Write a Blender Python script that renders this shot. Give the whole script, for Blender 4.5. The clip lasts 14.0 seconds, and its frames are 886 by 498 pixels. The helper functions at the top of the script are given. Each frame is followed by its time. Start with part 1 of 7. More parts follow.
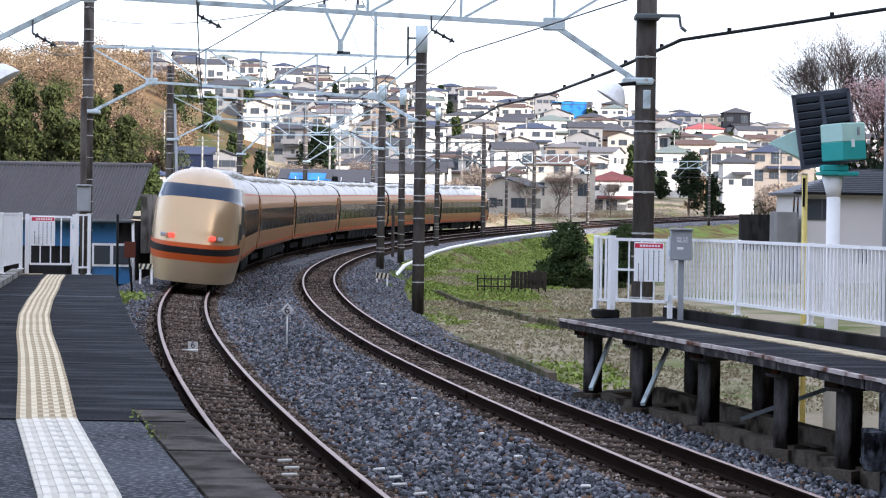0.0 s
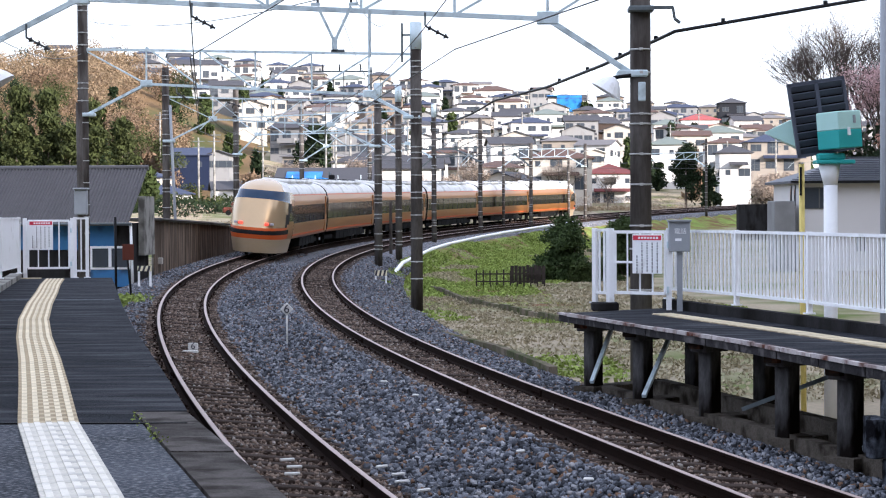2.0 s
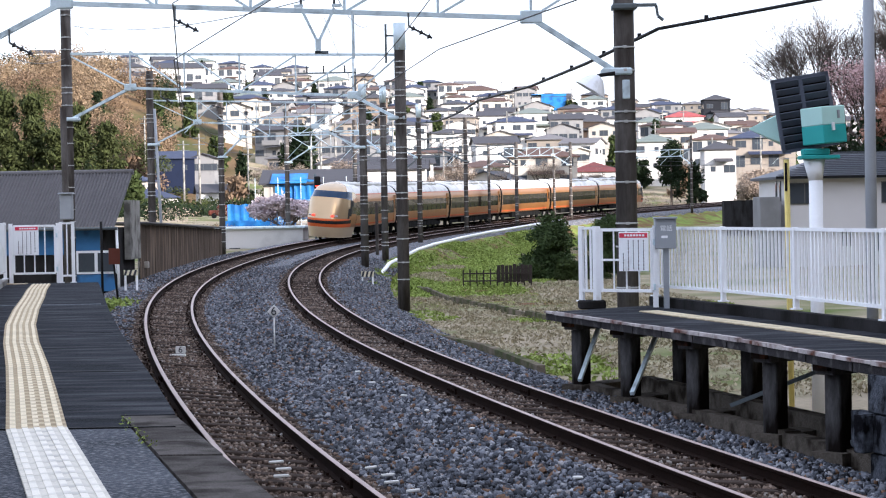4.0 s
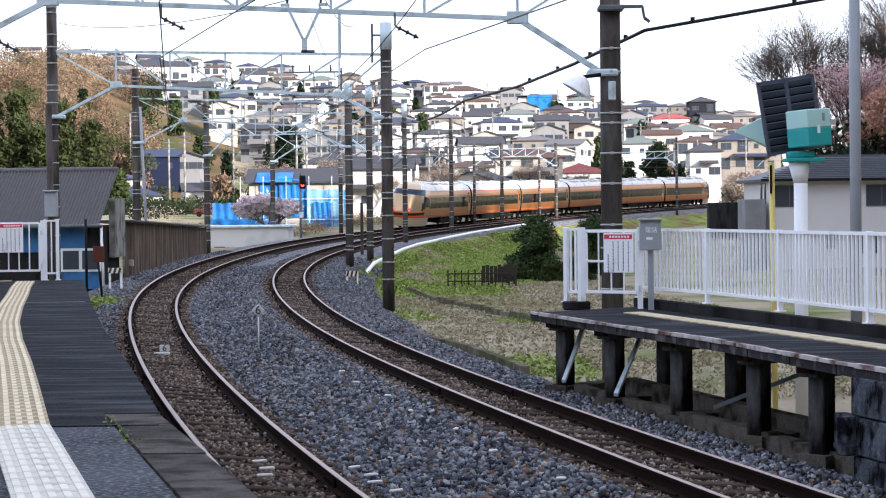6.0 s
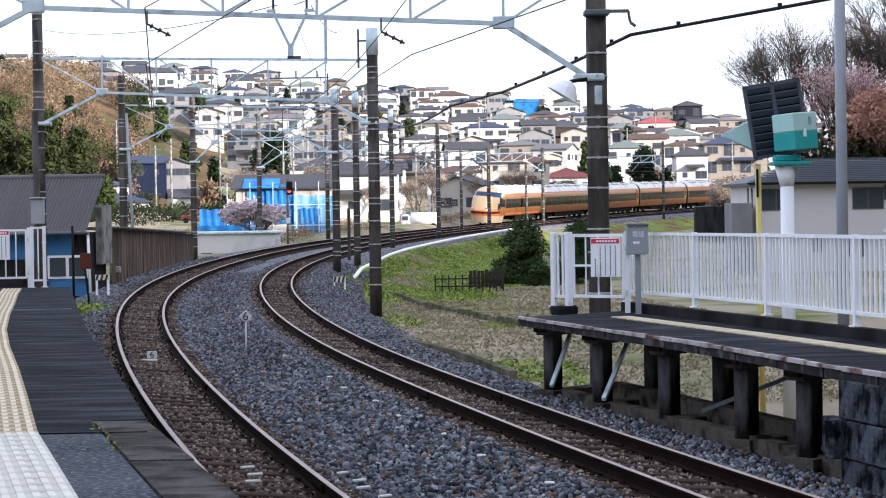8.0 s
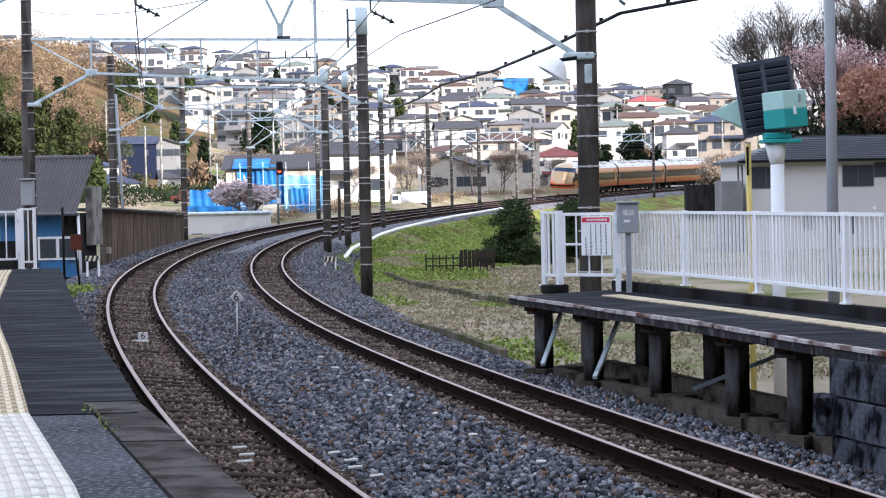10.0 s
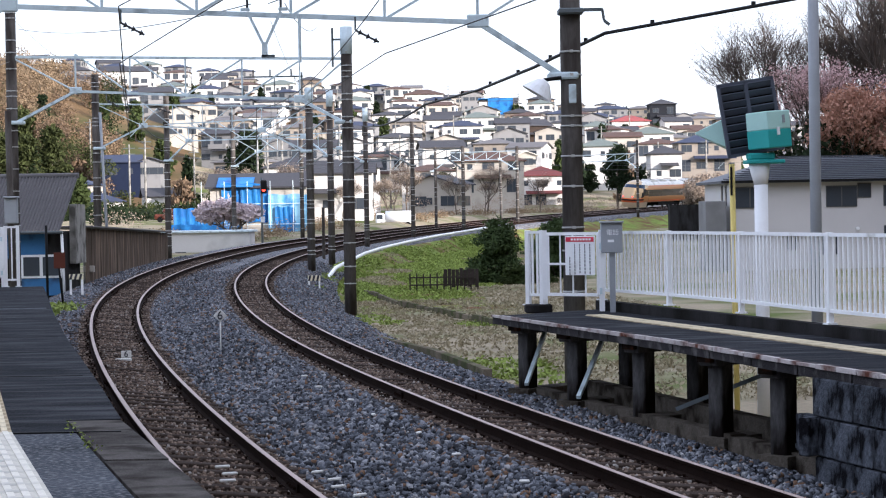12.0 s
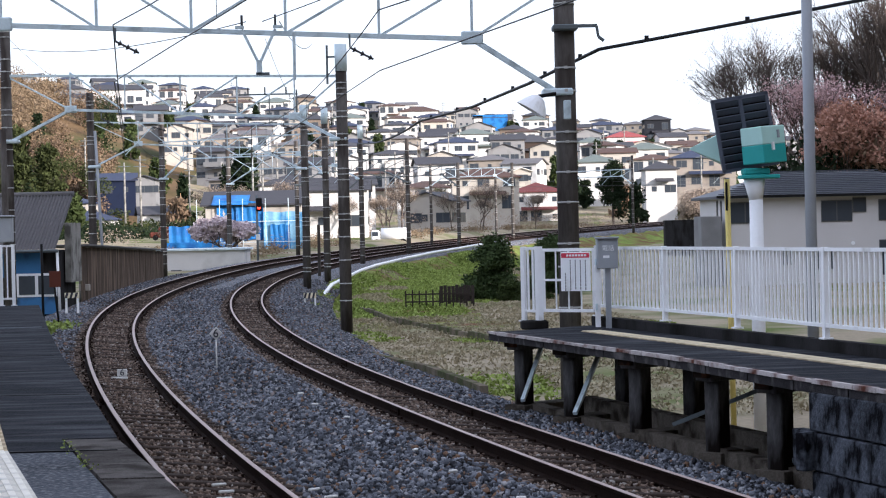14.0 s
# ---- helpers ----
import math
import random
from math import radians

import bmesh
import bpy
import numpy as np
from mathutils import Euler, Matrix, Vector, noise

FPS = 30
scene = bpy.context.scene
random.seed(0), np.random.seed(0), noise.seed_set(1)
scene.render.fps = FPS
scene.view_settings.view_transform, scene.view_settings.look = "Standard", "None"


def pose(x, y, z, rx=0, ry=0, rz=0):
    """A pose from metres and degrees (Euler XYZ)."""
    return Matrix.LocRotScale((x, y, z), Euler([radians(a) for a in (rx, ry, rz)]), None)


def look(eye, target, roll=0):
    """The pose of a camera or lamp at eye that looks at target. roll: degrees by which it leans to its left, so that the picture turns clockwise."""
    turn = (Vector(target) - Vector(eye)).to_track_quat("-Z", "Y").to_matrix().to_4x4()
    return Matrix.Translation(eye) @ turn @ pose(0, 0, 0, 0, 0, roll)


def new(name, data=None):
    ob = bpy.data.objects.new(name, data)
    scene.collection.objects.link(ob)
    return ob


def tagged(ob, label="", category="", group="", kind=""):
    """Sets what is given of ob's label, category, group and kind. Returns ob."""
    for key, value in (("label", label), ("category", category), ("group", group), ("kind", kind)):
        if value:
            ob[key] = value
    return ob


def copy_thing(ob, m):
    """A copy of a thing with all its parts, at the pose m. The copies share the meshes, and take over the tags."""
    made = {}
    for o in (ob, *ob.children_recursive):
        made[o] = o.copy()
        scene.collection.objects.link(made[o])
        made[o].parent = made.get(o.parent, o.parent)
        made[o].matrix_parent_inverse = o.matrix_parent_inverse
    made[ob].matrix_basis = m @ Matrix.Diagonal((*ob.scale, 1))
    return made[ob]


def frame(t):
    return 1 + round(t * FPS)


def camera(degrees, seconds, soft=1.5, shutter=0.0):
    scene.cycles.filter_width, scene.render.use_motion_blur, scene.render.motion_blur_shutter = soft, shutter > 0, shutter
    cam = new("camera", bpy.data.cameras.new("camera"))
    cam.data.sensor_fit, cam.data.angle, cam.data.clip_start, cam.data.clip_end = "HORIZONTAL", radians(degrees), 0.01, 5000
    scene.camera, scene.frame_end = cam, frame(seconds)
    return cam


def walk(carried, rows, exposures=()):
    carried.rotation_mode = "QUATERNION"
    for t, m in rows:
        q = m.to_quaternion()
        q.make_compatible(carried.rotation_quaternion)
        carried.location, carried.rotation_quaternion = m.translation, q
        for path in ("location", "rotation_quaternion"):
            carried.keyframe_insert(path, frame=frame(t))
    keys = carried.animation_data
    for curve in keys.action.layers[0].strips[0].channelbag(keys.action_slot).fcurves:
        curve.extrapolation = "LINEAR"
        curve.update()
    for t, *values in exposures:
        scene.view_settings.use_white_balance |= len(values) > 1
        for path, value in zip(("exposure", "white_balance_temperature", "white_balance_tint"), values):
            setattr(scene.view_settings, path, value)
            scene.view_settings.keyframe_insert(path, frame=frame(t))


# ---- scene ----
cam = camera(23.93, 14.0, soft=1.15)
EYE = (0.0, 0.0, 2.4716)
TURNS = [(0, 89.083, -0.874, 1.202), (0.5, 88.976, -0.438, 1.212), (1, 88.976, 0.234, 1.226), (1.5, 88.974, 0.446, 1.178), (2,
         88.977, 0.277, 1.134), (2.5, 88.980, 0.703, 1.041), (3, 88.960, 0.964, 0.910), (5.5, 89.003, 0.737, 0.424), (6, 88.973,
         0.616, 0.342), (6.5, 88.976, 0.644, 0.308), (7, 89.016, 0.774, 0.143), (7.5, 89.065, 0.832, 0.016), (8, 89.110, 0.889,
         -0.014), (10.5, 88.475, 1.183, -0.301), (11, 88.549, 1.015, -0.340), (11.5, 88.839, 0.754, -0.573), (12, 89.061, 0.984,
         -0.712), (12.5, 89.157, 1.096, -0.777), (13, 89.322, 1.074, -0.799), (13.5, 89.381, 1.144, -0.819), (14, 89.515, 1.281,
         -0.837)]
walk(cam, [(t, pose(*EYE, rx, ry, rz)) for t, rx, ry, rz in TURNS], [(0, 1.36, 5820, 13), (3, 1.38, 5820, 13), (8, 1.18, 5820, 13), (10.5, 1.40, 5820, 13), (11.2, 1.24, 5820, 13), (12, 1.10, 5820, 13), (14, 0.95, 5820, 13)])

# ---- light ----
SUN_DIR = Vector((0.72, -0.62, 0.27)).normalized()          # towards the sun
world = bpy.data.worlds.new("sky")
scene.world = world
world.use_nodes = True
wn, wl = world.node_tree.nodes, world.node_tree.links
sky = wn.new("ShaderNodeTexSky")
sky.sky_type, sky.sun_disc = "NISHITA", False
sky.sun_elevation = math.asin(SUN_DIR.z)
sky.sun_rotation = math.atan2(SUN_DIR.x, SUN_DIR.y)
sky.air_density, sky.dust_density, sky.ozone_density = 1.0, 3.0, 2.0
haze = wn.new("ShaderNodeMix")                               # thin white cloud over the whole sky
haze.data_type = "RGBA"
haze.inputs["Factor"].default_value = 0.45
haze.inputs["B"].default_value = (9.7, 9.6, 9.9, 1)
wl.new(sky.outputs["Color"], haze.inputs["A"])
wl.new(haze.outputs["Result"], wn["Background"].inputs["Color"])
wn["Background"].inputs["Strength"].default_value = 0.118
sun = new("sun", bpy.data.lights.new("sun", "SUN"))
sun.data.energy, sun.data.angle, sun.data.color = 4.2, radians(0.8), (1.0, 0.87, 0.72)
sun.matrix_world = look(SUN_DIR * 300, (0, 0, 0))


# ---- materials ----
def material(name, color, rough=0.7, metal=0.0, vary=0.15, scale=4.0, fine=60.0, bump=0.15, dirt=None, dirt_at=0.6, dirt_scale=1.2,
             stretch=(1, 1, 1), island=0.0, rand=0.0, spec=0.14):
    """A surface with variation at two scales, fine relief, and stains of a second colour."""
    m = bpy.data.materials.new(name)
    m.use_nodes = True
    n, l = m.node_tree.nodes, m.node_tree.links
    b = n["Principled BSDF"]
    b.inputs["Roughness"].default_value, b.inputs["Metallic"].default_value = rough, metal
    b.inputs["Specular IOR Level"].default_value = spec
    co = n.new("ShaderNodeTexCoord")
    mp = n.new("ShaderNodeMapping")
    mp.inputs["Scale"].default_value = stretch
    l.new(co.outputs["Object"], mp.inputs["Vector"])
    big, small = n.new("ShaderNodeTexNoise"), n.new("ShaderNodeTexNoise")
    for node, s, d in ((big, scale, 5), (small, fine, 3)):
        node.inputs["Scale"].default_value, node.inputs["Detail"].default_value = s, d
        l.new(mp.outputs["Vector"], node.inputs["Vector"])
    add = n.new("ShaderNodeMath")
    add.operation = "ADD"
    l.new(big.outputs["Fac"], add.inputs[0])
    l.new(small.outputs["Fac"], add.inputs[1])
    last = add
    for amount, source, socket in ((island, "ShaderNodeNewGeometry", "Random Per Island"), (rand, "ShaderNodeObjectInfo", "Random")):
        if amount:
            info, ma = n.new(source), n.new("ShaderNodeMath")
            ma.operation = "MULTIPLY_ADD"
            ma.inputs[1].default_value = amount
            l.new(info.outputs[socket], ma.inputs[0])
            l.new(last.outputs[0], ma.inputs[2])
            last = ma
    mid = 1.0 + (island + rand) / 2
    rng = n.new("ShaderNodeMapRange")
    rng.inputs["From Min"].default_value, rng.inputs["From Max"].default_value = mid - 0.6 - island / 2 - rand / 2, mid + 0.6 + island / 2 + rand / 2
    rng.inputs["To Min"].default_value, rng.inputs["To Max"].default_value = 1 - vary - (island + rand) * 0.4, 1 + vary + (island + rand) * 0.4
    l.new(last.outputs[0], rng.inputs["Value"])
    mul = n.new("ShaderNodeMix")
    mul.data_type, mul.blend_type = "RGBA", "MULTIPLY"
    mul.inputs["Factor"].default_value = 1
    mul.inputs["A"].default_value = (*color, 1)
    l.new(rng.outputs["Result"], mul.inputs["B"])
    out = mul.outputs["Result"]
    if dirt:
        st = n.new("ShaderNodeTexNoise")
        st.inputs["Scale"].default_value, st.inputs["Detail"].default_value = dirt_scale, 7
        l.new(mp.outputs["Vector"], st.inputs["Vector"])
        r2 = n.new("ShaderNodeMapRange")
        r2.inputs["From Min"].default_value, r2.inputs["From Max"].default_value = dirt_at - 0.08, dirt_at + 0.12
        l.new(st.outputs["Fac"], r2.inputs["Value"])
        mx = n.new("ShaderNodeMix")
        mx.data_type = "RGBA"
        l.new(r2.outputs["Result"], mx.inputs["Factor"])
        l.new(out, mx.inputs["A"])
        mx.inputs["B"].default_value = (*dirt, 1)
        out = mx.outputs["Result"]
    l.new(out, b.inputs["Base Color"])
    if bump:
        bp = n.new("ShaderNodeBump")
        bp.inputs["Strength"].default_value, bp.inputs["Distance"].default_value = bump, 0.02
        l.new(small.outputs["Fac"], bp.inputs["Height"])
        l.new(bp.outputs["Normal"], b.inputs["Normal"])
    return m


def glass_dark(name, color, rough=0.06, spec=0.35):
    m = material(name, color, rough, 0.0, 0.1, 1.5, 9, 0.0)
    m.node_tree.nodes["Principled BSDF"].inputs["Specular IOR Level"].default_value = spec
    return m


def glow(name, color, strength):
    m = material(name, color, 0.4)
    b = m.node_tree.nodes["Principled BSDF"]
    b.inputs["Emission Color"].default_value, b.inputs["Emission Strength"].default_value = (*color, 1), strength
    return m


M = {}
M["asphalt"] = material("asphalt", (0.060, 0.066, 0.078), 0.85, vary=0.9, scale=1.2, fine=55, bump=1.0, dirt=(0.19, 0.195, 0.21), dirt_at=0.56, dirt_scale=26, spec=0.03)
M["asphalt_new"] = material("asphalt_new", (0.019, 0.021, 0.026), 0.8, vary=0.9, scale=1.6, fine=60, bump=0.8, dirt=(0.060, 0.062, 0.070), dirt_at=0.55, dirt_scale=1.8, stretch=(0.5, 2.2, 1), spec=0.03)
M["concrete"] = material("concrete", (0.30, 0.29, 0.27), 0.9, vary=0.25, scale=1.3, fine=50, bump=0.3, dirt=(0.10, 0.095, 0.085), dirt_at=0.52, dirt_scale=1.6)
# streaked concrete, base colour lowered to carry the shade on platform walls
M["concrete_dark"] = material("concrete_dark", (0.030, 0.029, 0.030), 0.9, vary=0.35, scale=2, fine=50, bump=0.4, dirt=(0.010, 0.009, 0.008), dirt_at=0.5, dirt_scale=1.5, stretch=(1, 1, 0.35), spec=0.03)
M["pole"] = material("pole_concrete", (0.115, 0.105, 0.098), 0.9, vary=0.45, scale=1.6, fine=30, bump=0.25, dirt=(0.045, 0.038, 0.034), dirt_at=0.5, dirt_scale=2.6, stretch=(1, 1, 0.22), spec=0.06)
# bluish stone with black streaks; base darkened for the shade below the deck
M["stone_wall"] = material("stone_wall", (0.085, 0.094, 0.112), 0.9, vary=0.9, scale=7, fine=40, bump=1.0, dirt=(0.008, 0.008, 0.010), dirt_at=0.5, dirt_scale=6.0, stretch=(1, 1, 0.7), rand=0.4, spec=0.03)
M["galv"] = material("galvanised_steel", (0.60, 0.70, 0.75), 0.5, 0.15, vary=0.15, scale=2, fine=30, bump=0.05, dirt=(0.36, 0.42, 0.45), dirt_at=0.6, dirt_scale=3)
M["galv_dark"] = material("dark_steel", (0.13, 0.15, 0.16), 0.6, 0.3, vary=0.2, scale=3, fine=30, bump=0.05)
M["band"] = material("steel_band", (0.44, 0.44, 0.43), 0.55, 0.2, vary=0.3)
M["white_paint"] = material("white_paint", (0.86, 0.87, 0.89), 0.45, vary=0.06, scale=2, fine=25, bump=0.04, dirt=(0.5, 0.49, 0.46), dirt_at=0.68, dirt_scale=2.5)
M["tactile"] = material("tactile_yellow", (0.74, 0.65, 0.47), 0.85, vary=0.25, scale=2.5, fine=40, bump=0.2, dirt=(0.34, 0.28, 0.19), dirt_at=0.58, dirt_scale=3.2, rand=0.3, spec=0.08)
M["tactile_white"] = material("tactile_white", (0.74, 0.71, 0.63), 0.8, vary=0.18, scale=2, fine=50, bump=0.15, dirt=(0.46, 0.45, 0.42), dirt_at=0.58, dirt_scale=3.0, rand=0.15, spec=0.08)
M["rail_top"] = material("rail_head_steel", (0.34, 0.255, 0.225), 0.5, 0.2, vary=0.3, scale=1, fine=20, bump=0.02, spec=0.2)
M["rail"] = material("rail_rust", (0.014, 0.008, 0.006), 0.9, 0.0, vary=0.4, scale=3, fine=40, bump=0.2, spec=0.03)
M["wood_sleeper"] = material("sleeper_wood", (0.048, 0.036, 0.030), 0.9, vary=0.45, scale=2.5, fine=30, bump=0.5, stretch=(1, 6, 6), rand=0.5, spec=0.04)
M["soil"] = material("ground_soil", (0.30, 0.255, 0.185), 0.95, vary=0.4, scale=0.35, fine=9, bump=0.7, dirt=(0.105, 0.135, 0.04), dirt_at=0.54, dirt_scale=0.22, spec=0.03)
# near-black colour stands in for the shade between loose stones
M["ballast_gap_shade"] = material("ballast_gap_shade", (0.012, 0.013, 0.015), 0.95, vary=0.6, scale=0.8, fine=16, bump=1.0)
M["white_stone"] = material("white_stone", (0.66, 0.66, 0.64), 0.85, vary=0.2)
M["rust"] = material("rust_paint", (0.16, 0.05, 0.035), 0.8, vary=0.3, scale=4, fine=40, bump=0.2)
M["black"] = material("black_rubber", (0.012, 0.012, 0.013), 0.6, vary=0.2, spec=0.08)
M["cable"] = material("cable_black", (0.02, 0.02, 0.022), 0.55, vary=0.2)
M["wire"] = material("wire_copper_dark", (0.05, 0.05, 0.05), 0.5, 0.5, vary=0.2)
M["insulator"] = material("insulator_ceramic", (0.06, 0.06, 0.065), 0.3, vary=0.2)
M["teal"] = material("teal_paint", (0.045, 0.36, 0.35), 0.5, vary=0.1, scale=3, dirt=(0.06, 0.25, 0.25), dirt_at=0.66)
M["teal_light"] = material("pale_teal_paint", (0.46, 0.70, 0.66), 0.5, vary=0.08, scale=3)
M["slat_dark"] = material("louvre_dark", (0.085, 0.095, 0.125), 0.5, 0.1, vary=0.2, spec=0.15)
M["yellow"] = material("yellow_paint", (0.78, 0.64, 0.22), 0.55, vary=0.12, dirt=(0.4, 0.3, 0.1), dirt_at=0.65)
M["blue_sheet"] = material("blue_sheet", (0.028, 0.17, 0.44), 0.5, vary=0.4, scale=0.8, fine=6, bump=0.3, dirt=(0.016, 0.08, 0.27), dirt_at=0.55, dirt_scale=0.7)
M["pale_sheet"] = material("pale_blue_sheet", (0.22, 0.42, 0.58), 0.5, vary=0.3, scale=0.8, fine=6, bump=0.3, dirt=(0.05, 0.22, 0.48), dirt_at=0.55, dirt_scale=0.8)
M["blue_wall"] = material("blue_corrugated", (0.055, 0.17, 0.36), 0.6, vary=0.15, scale=2, dirt=(0.03, 0.05, 0.08), dirt_at=0.62)
M["roof_grey"] = material("corrugated_grey", (0.34, 0.38, 0.44), 0.75, vary=0.6, scale=1.5, fine=14, bump=0.3, dirt=(0.15, 0.16, 0.185), dirt_at=0.52, dirt_scale=3.0, rand=0.2, spec=0.08)
M["sign_grey"] = material("grey_enamel", (0.33, 0.35, 0.38), 0.5, 0.1, vary=0.1, scale=4)
M["sign_red"] = material("sign_red", (0.62, 0.05, 0.09), 0.5, vary=0.05)
M["sign_ink"] = material("sign_ink", (0.05, 0.05, 0.06), 0.6, vary=0.05)
M["sign_brown"] = material("sign_brown", (0.10, 0.03, 0.02), 0.6, vary=0.2)
M["window"] = glass_dark("window_glass", (0.05, 0.06, 0.075))
M["frame_dark"] = material("window_frame", (0.12, 0.12, 0.12), 0.5, 0.2, vary=0.1)
M["gold"] = material("champagne_gold", (0.50, 0.365, 0.225), 0.26, 0.55, vary=0.04, scale=0.7, fine=8, bump=0.0)
M["gold_skirt"] = material("gold_skirt", (0.52, 0.41, 0.27), 0.34, 0.45, vary=0.06, scale=0.8, fine=8, bump=0.0)
M["bronze"] = material("bronze_side", (0.36, 0.15, 0.038), 0.30, 0.6, vary=0.06, scale=0.5, fine=8, bump=0.0)
M["orange"] = material("orange_band", (0.50, 0.095, 0.022), 0.4, 0.0, vary=0.06)
M["train_roof"] = material("train_roof", (0.66, 0.66, 0.65), 0.55, 0.1, vary=0.15, scale=0.8, dirt=(0.35, 0.34, 0.32), dirt_at=0.6, dirt_scale=1)
M["train_glass"] = glass_dark("train_window", (0.005, 0.004, 0.004), 0.14, 0.08)
M["windshield"] = glass_dark("windshield", (0.010, 0.028, 0.065), 0.12, 0.12)
M["underfloor"] = material("underfloor", (0.011, 0.011, 0.011), 0.8, vary=0.4, scale=2, fine=10, bump=0.2, spec=0.04)
M["lamp_red"] = glow("tail_lamp_red", (1.0, 0.05, 0.03), 1.0)
M["lamp_clear"] = glass_dark("headlamp", (0.35, 0.38, 0.42))
M["signal_red"] = glow("signal_red", (1.0, 0.04, 0.02), 3.0)


def stone_mix(name, stops, cells=0.0):
    """Broken stone of mixed colours: one colour a stone, or a cell where the stones lie far off."""
    m = material(name, (0.5, 0.5, 0.5), 0.9, vary=0.35, scale=0.4, fine=45, bump=0.6, spec=0.12)
    n, l = m.node_tree.nodes, m.node_tree.links
    mix = next(x for x in n if x.bl_idname == "ShaderNodeMix")
    ramp = n.new("ShaderNodeValToRGB")
    els = ramp.color_ramp.elements
    while len(els) < len(stops):
        els.new(0.5)
    for el, (p, c) in zip(els, stops):
        el.position, el.color = p, (*c, 1)
    if cells:
        co, vor = n.new("ShaderNodeTexCoord"), n.new("ShaderNodeTexVoronoi")
        vor.inputs["Scale"].default_value = cells
        l.new(co.outputs["Object"], vor.inputs["Vector"])
        sep = n.new("ShaderNodeSeparateColor")
        l.new(vor.outputs["Color"], sep.inputs["Color"])
        l.new(sep.outputs["Red"], ramp.inputs["Fac"])
    else:
        geo = n.new("ShaderNodeNewGeometry")
        l.new(geo.outputs["Random Per Island"], ramp.inputs["Fac"])
    l.new(ramp.outputs["Color"], mix.inputs["A"])
    return m


GREY_MIX = [(0.0, (0.022, 0.022, 0.026)), (0.30, (0.065, 0.07, 0.082)), (0.55, (0.125, 0.135, 0.16)), (0.8, (0.21, 0.22, 0.25)), (0.91, (0.33, 0.335, 0.35)), (0.94, (0.17, 0.105, 0.07))]
BROWN_MIX = [(0.0, (0.045, 0.031, 0.025)), (0.3, (0.125, 0.090, 0.070)), (0.6, (0.18, 0.132, 0.104)), (0.85, (0.24, 0.185, 0.15)), (0.97, (0.30, 0.28, 0.26))]
M["stone_grey"], M["stone_brown"] = stone_mix("stone_grey", GREY_MIX), stone_mix("stone_brown", BROWN_MIX)
M["ballast_grey"], M["ballast_brown"] = stone_mix("ballast_grey_far", GREY_MIX, 15.0), stone_mix("ballast_brown_far", [(p, tuple(v * 1.35 for v in c)) for p, c in BROWN_MIX], 17.0)


# ---- mesh helpers ----
def part(name, bm, mats, parent=None, label=""):
    """Links a bmesh as one mesh object, under a thing or a part."""
    me = bpy.data.meshes.new(name)
    bm.to_mesh(me)
    bm.free()
    for m in (mats if isinstance(mats, (list, tuple)) else [mats]):
        me.materials.append(M[m] if isinstance(m, str) else m)
    ob = new(name, me)
    if parent:
        ob.parent = parent
    if label:
        tagged(ob, label)
    return ob


def mesh_part(name, verts, faces, mats, parent=None, label="", smooth=False, index=None):
    me = bpy.data.meshes.new(name)
    me.from_pydata([tuple(p) for p in verts], [], [tuple(f) for f in faces])
    for m in (mats if isinstance(mats, (list, tuple)) else [mats]):
        me.materials.append(M[m] if isinstance(m, str) else m)
    if smooth:
        me.shade_smooth()
    if index is not None:
        me.polygons.foreach_set("material_index", index)
    ob = new(name, me)
    if parent:
        ob.parent = parent
    if label:
        tagged(ob, label)
    return ob


def share(name, me, parent, m):
    """One more object on a mesh that others use too."""
    ob = new(name, me)
    ob.parent = parent
    ob.matrix_basis = m
    return ob


def thing(name, m, label, category, group="", kind=""):
    ob = new(name)
    ob.matrix_basis = m
    return tagged(ob, label, category, group, kind)


def box(bm, cx, cy, cz, sx, sy, sz, bevel=0.0, m=None, mat=0):
    r = bmesh.ops.create_cube(bm, size=1.0, matrix=(m or Matrix()) @ Matrix.Translation((cx, cy, cz)) @ Matrix.Diagonal((sx, sy, sz, 1)))
    faces = {f for v in r["verts"] for f in v.link_faces}
    for f in faces:
        f.material_index = mat
    if bevel:
        edges = list({e for v in r["verts"] for e in v.link_edges})
        bmesh.ops.bevel(bm, geom=edges, offset=bevel, segments=1, affect="EDGES", clamp_overlap=True)
    return bm


def rod(bm, a, b, r, r2=None, seg=8, mat=0):
    a, b = Vector(a), Vector(b)
    d = b - a
    if d.length < 1e-6:
        return bm
    m = Matrix.Translation((a + b) / 2) @ d.to_track_quat("Z", "Y").to_matrix().to_4x4()
    res = bmesh.ops.create_cone(bm, cap_ends=True, segments=seg, radius1=r, radius2=r if r2 is None else r2, depth=d.length, matrix=m)
    for f in {f for v in res["verts"] for f in v.link_faces}:
        f.material_index = mat
        f.smooth = seg > 6 and len(f.verts) == 4
    return bm


def beam(bm, a, b, w, h, mat=0):
    """A square bar from a to b, w wide and h high."""
    a, b = Vector(a), Vector(b)
    d = (b - a)
    m = Matrix.Translation((a + b) / 2) @ d.to_track_quat("Y", "Z").to_matrix().to_4x4()
    return box(bm, 0, 0, 0, w, d.length, h, m=m, mat=mat)


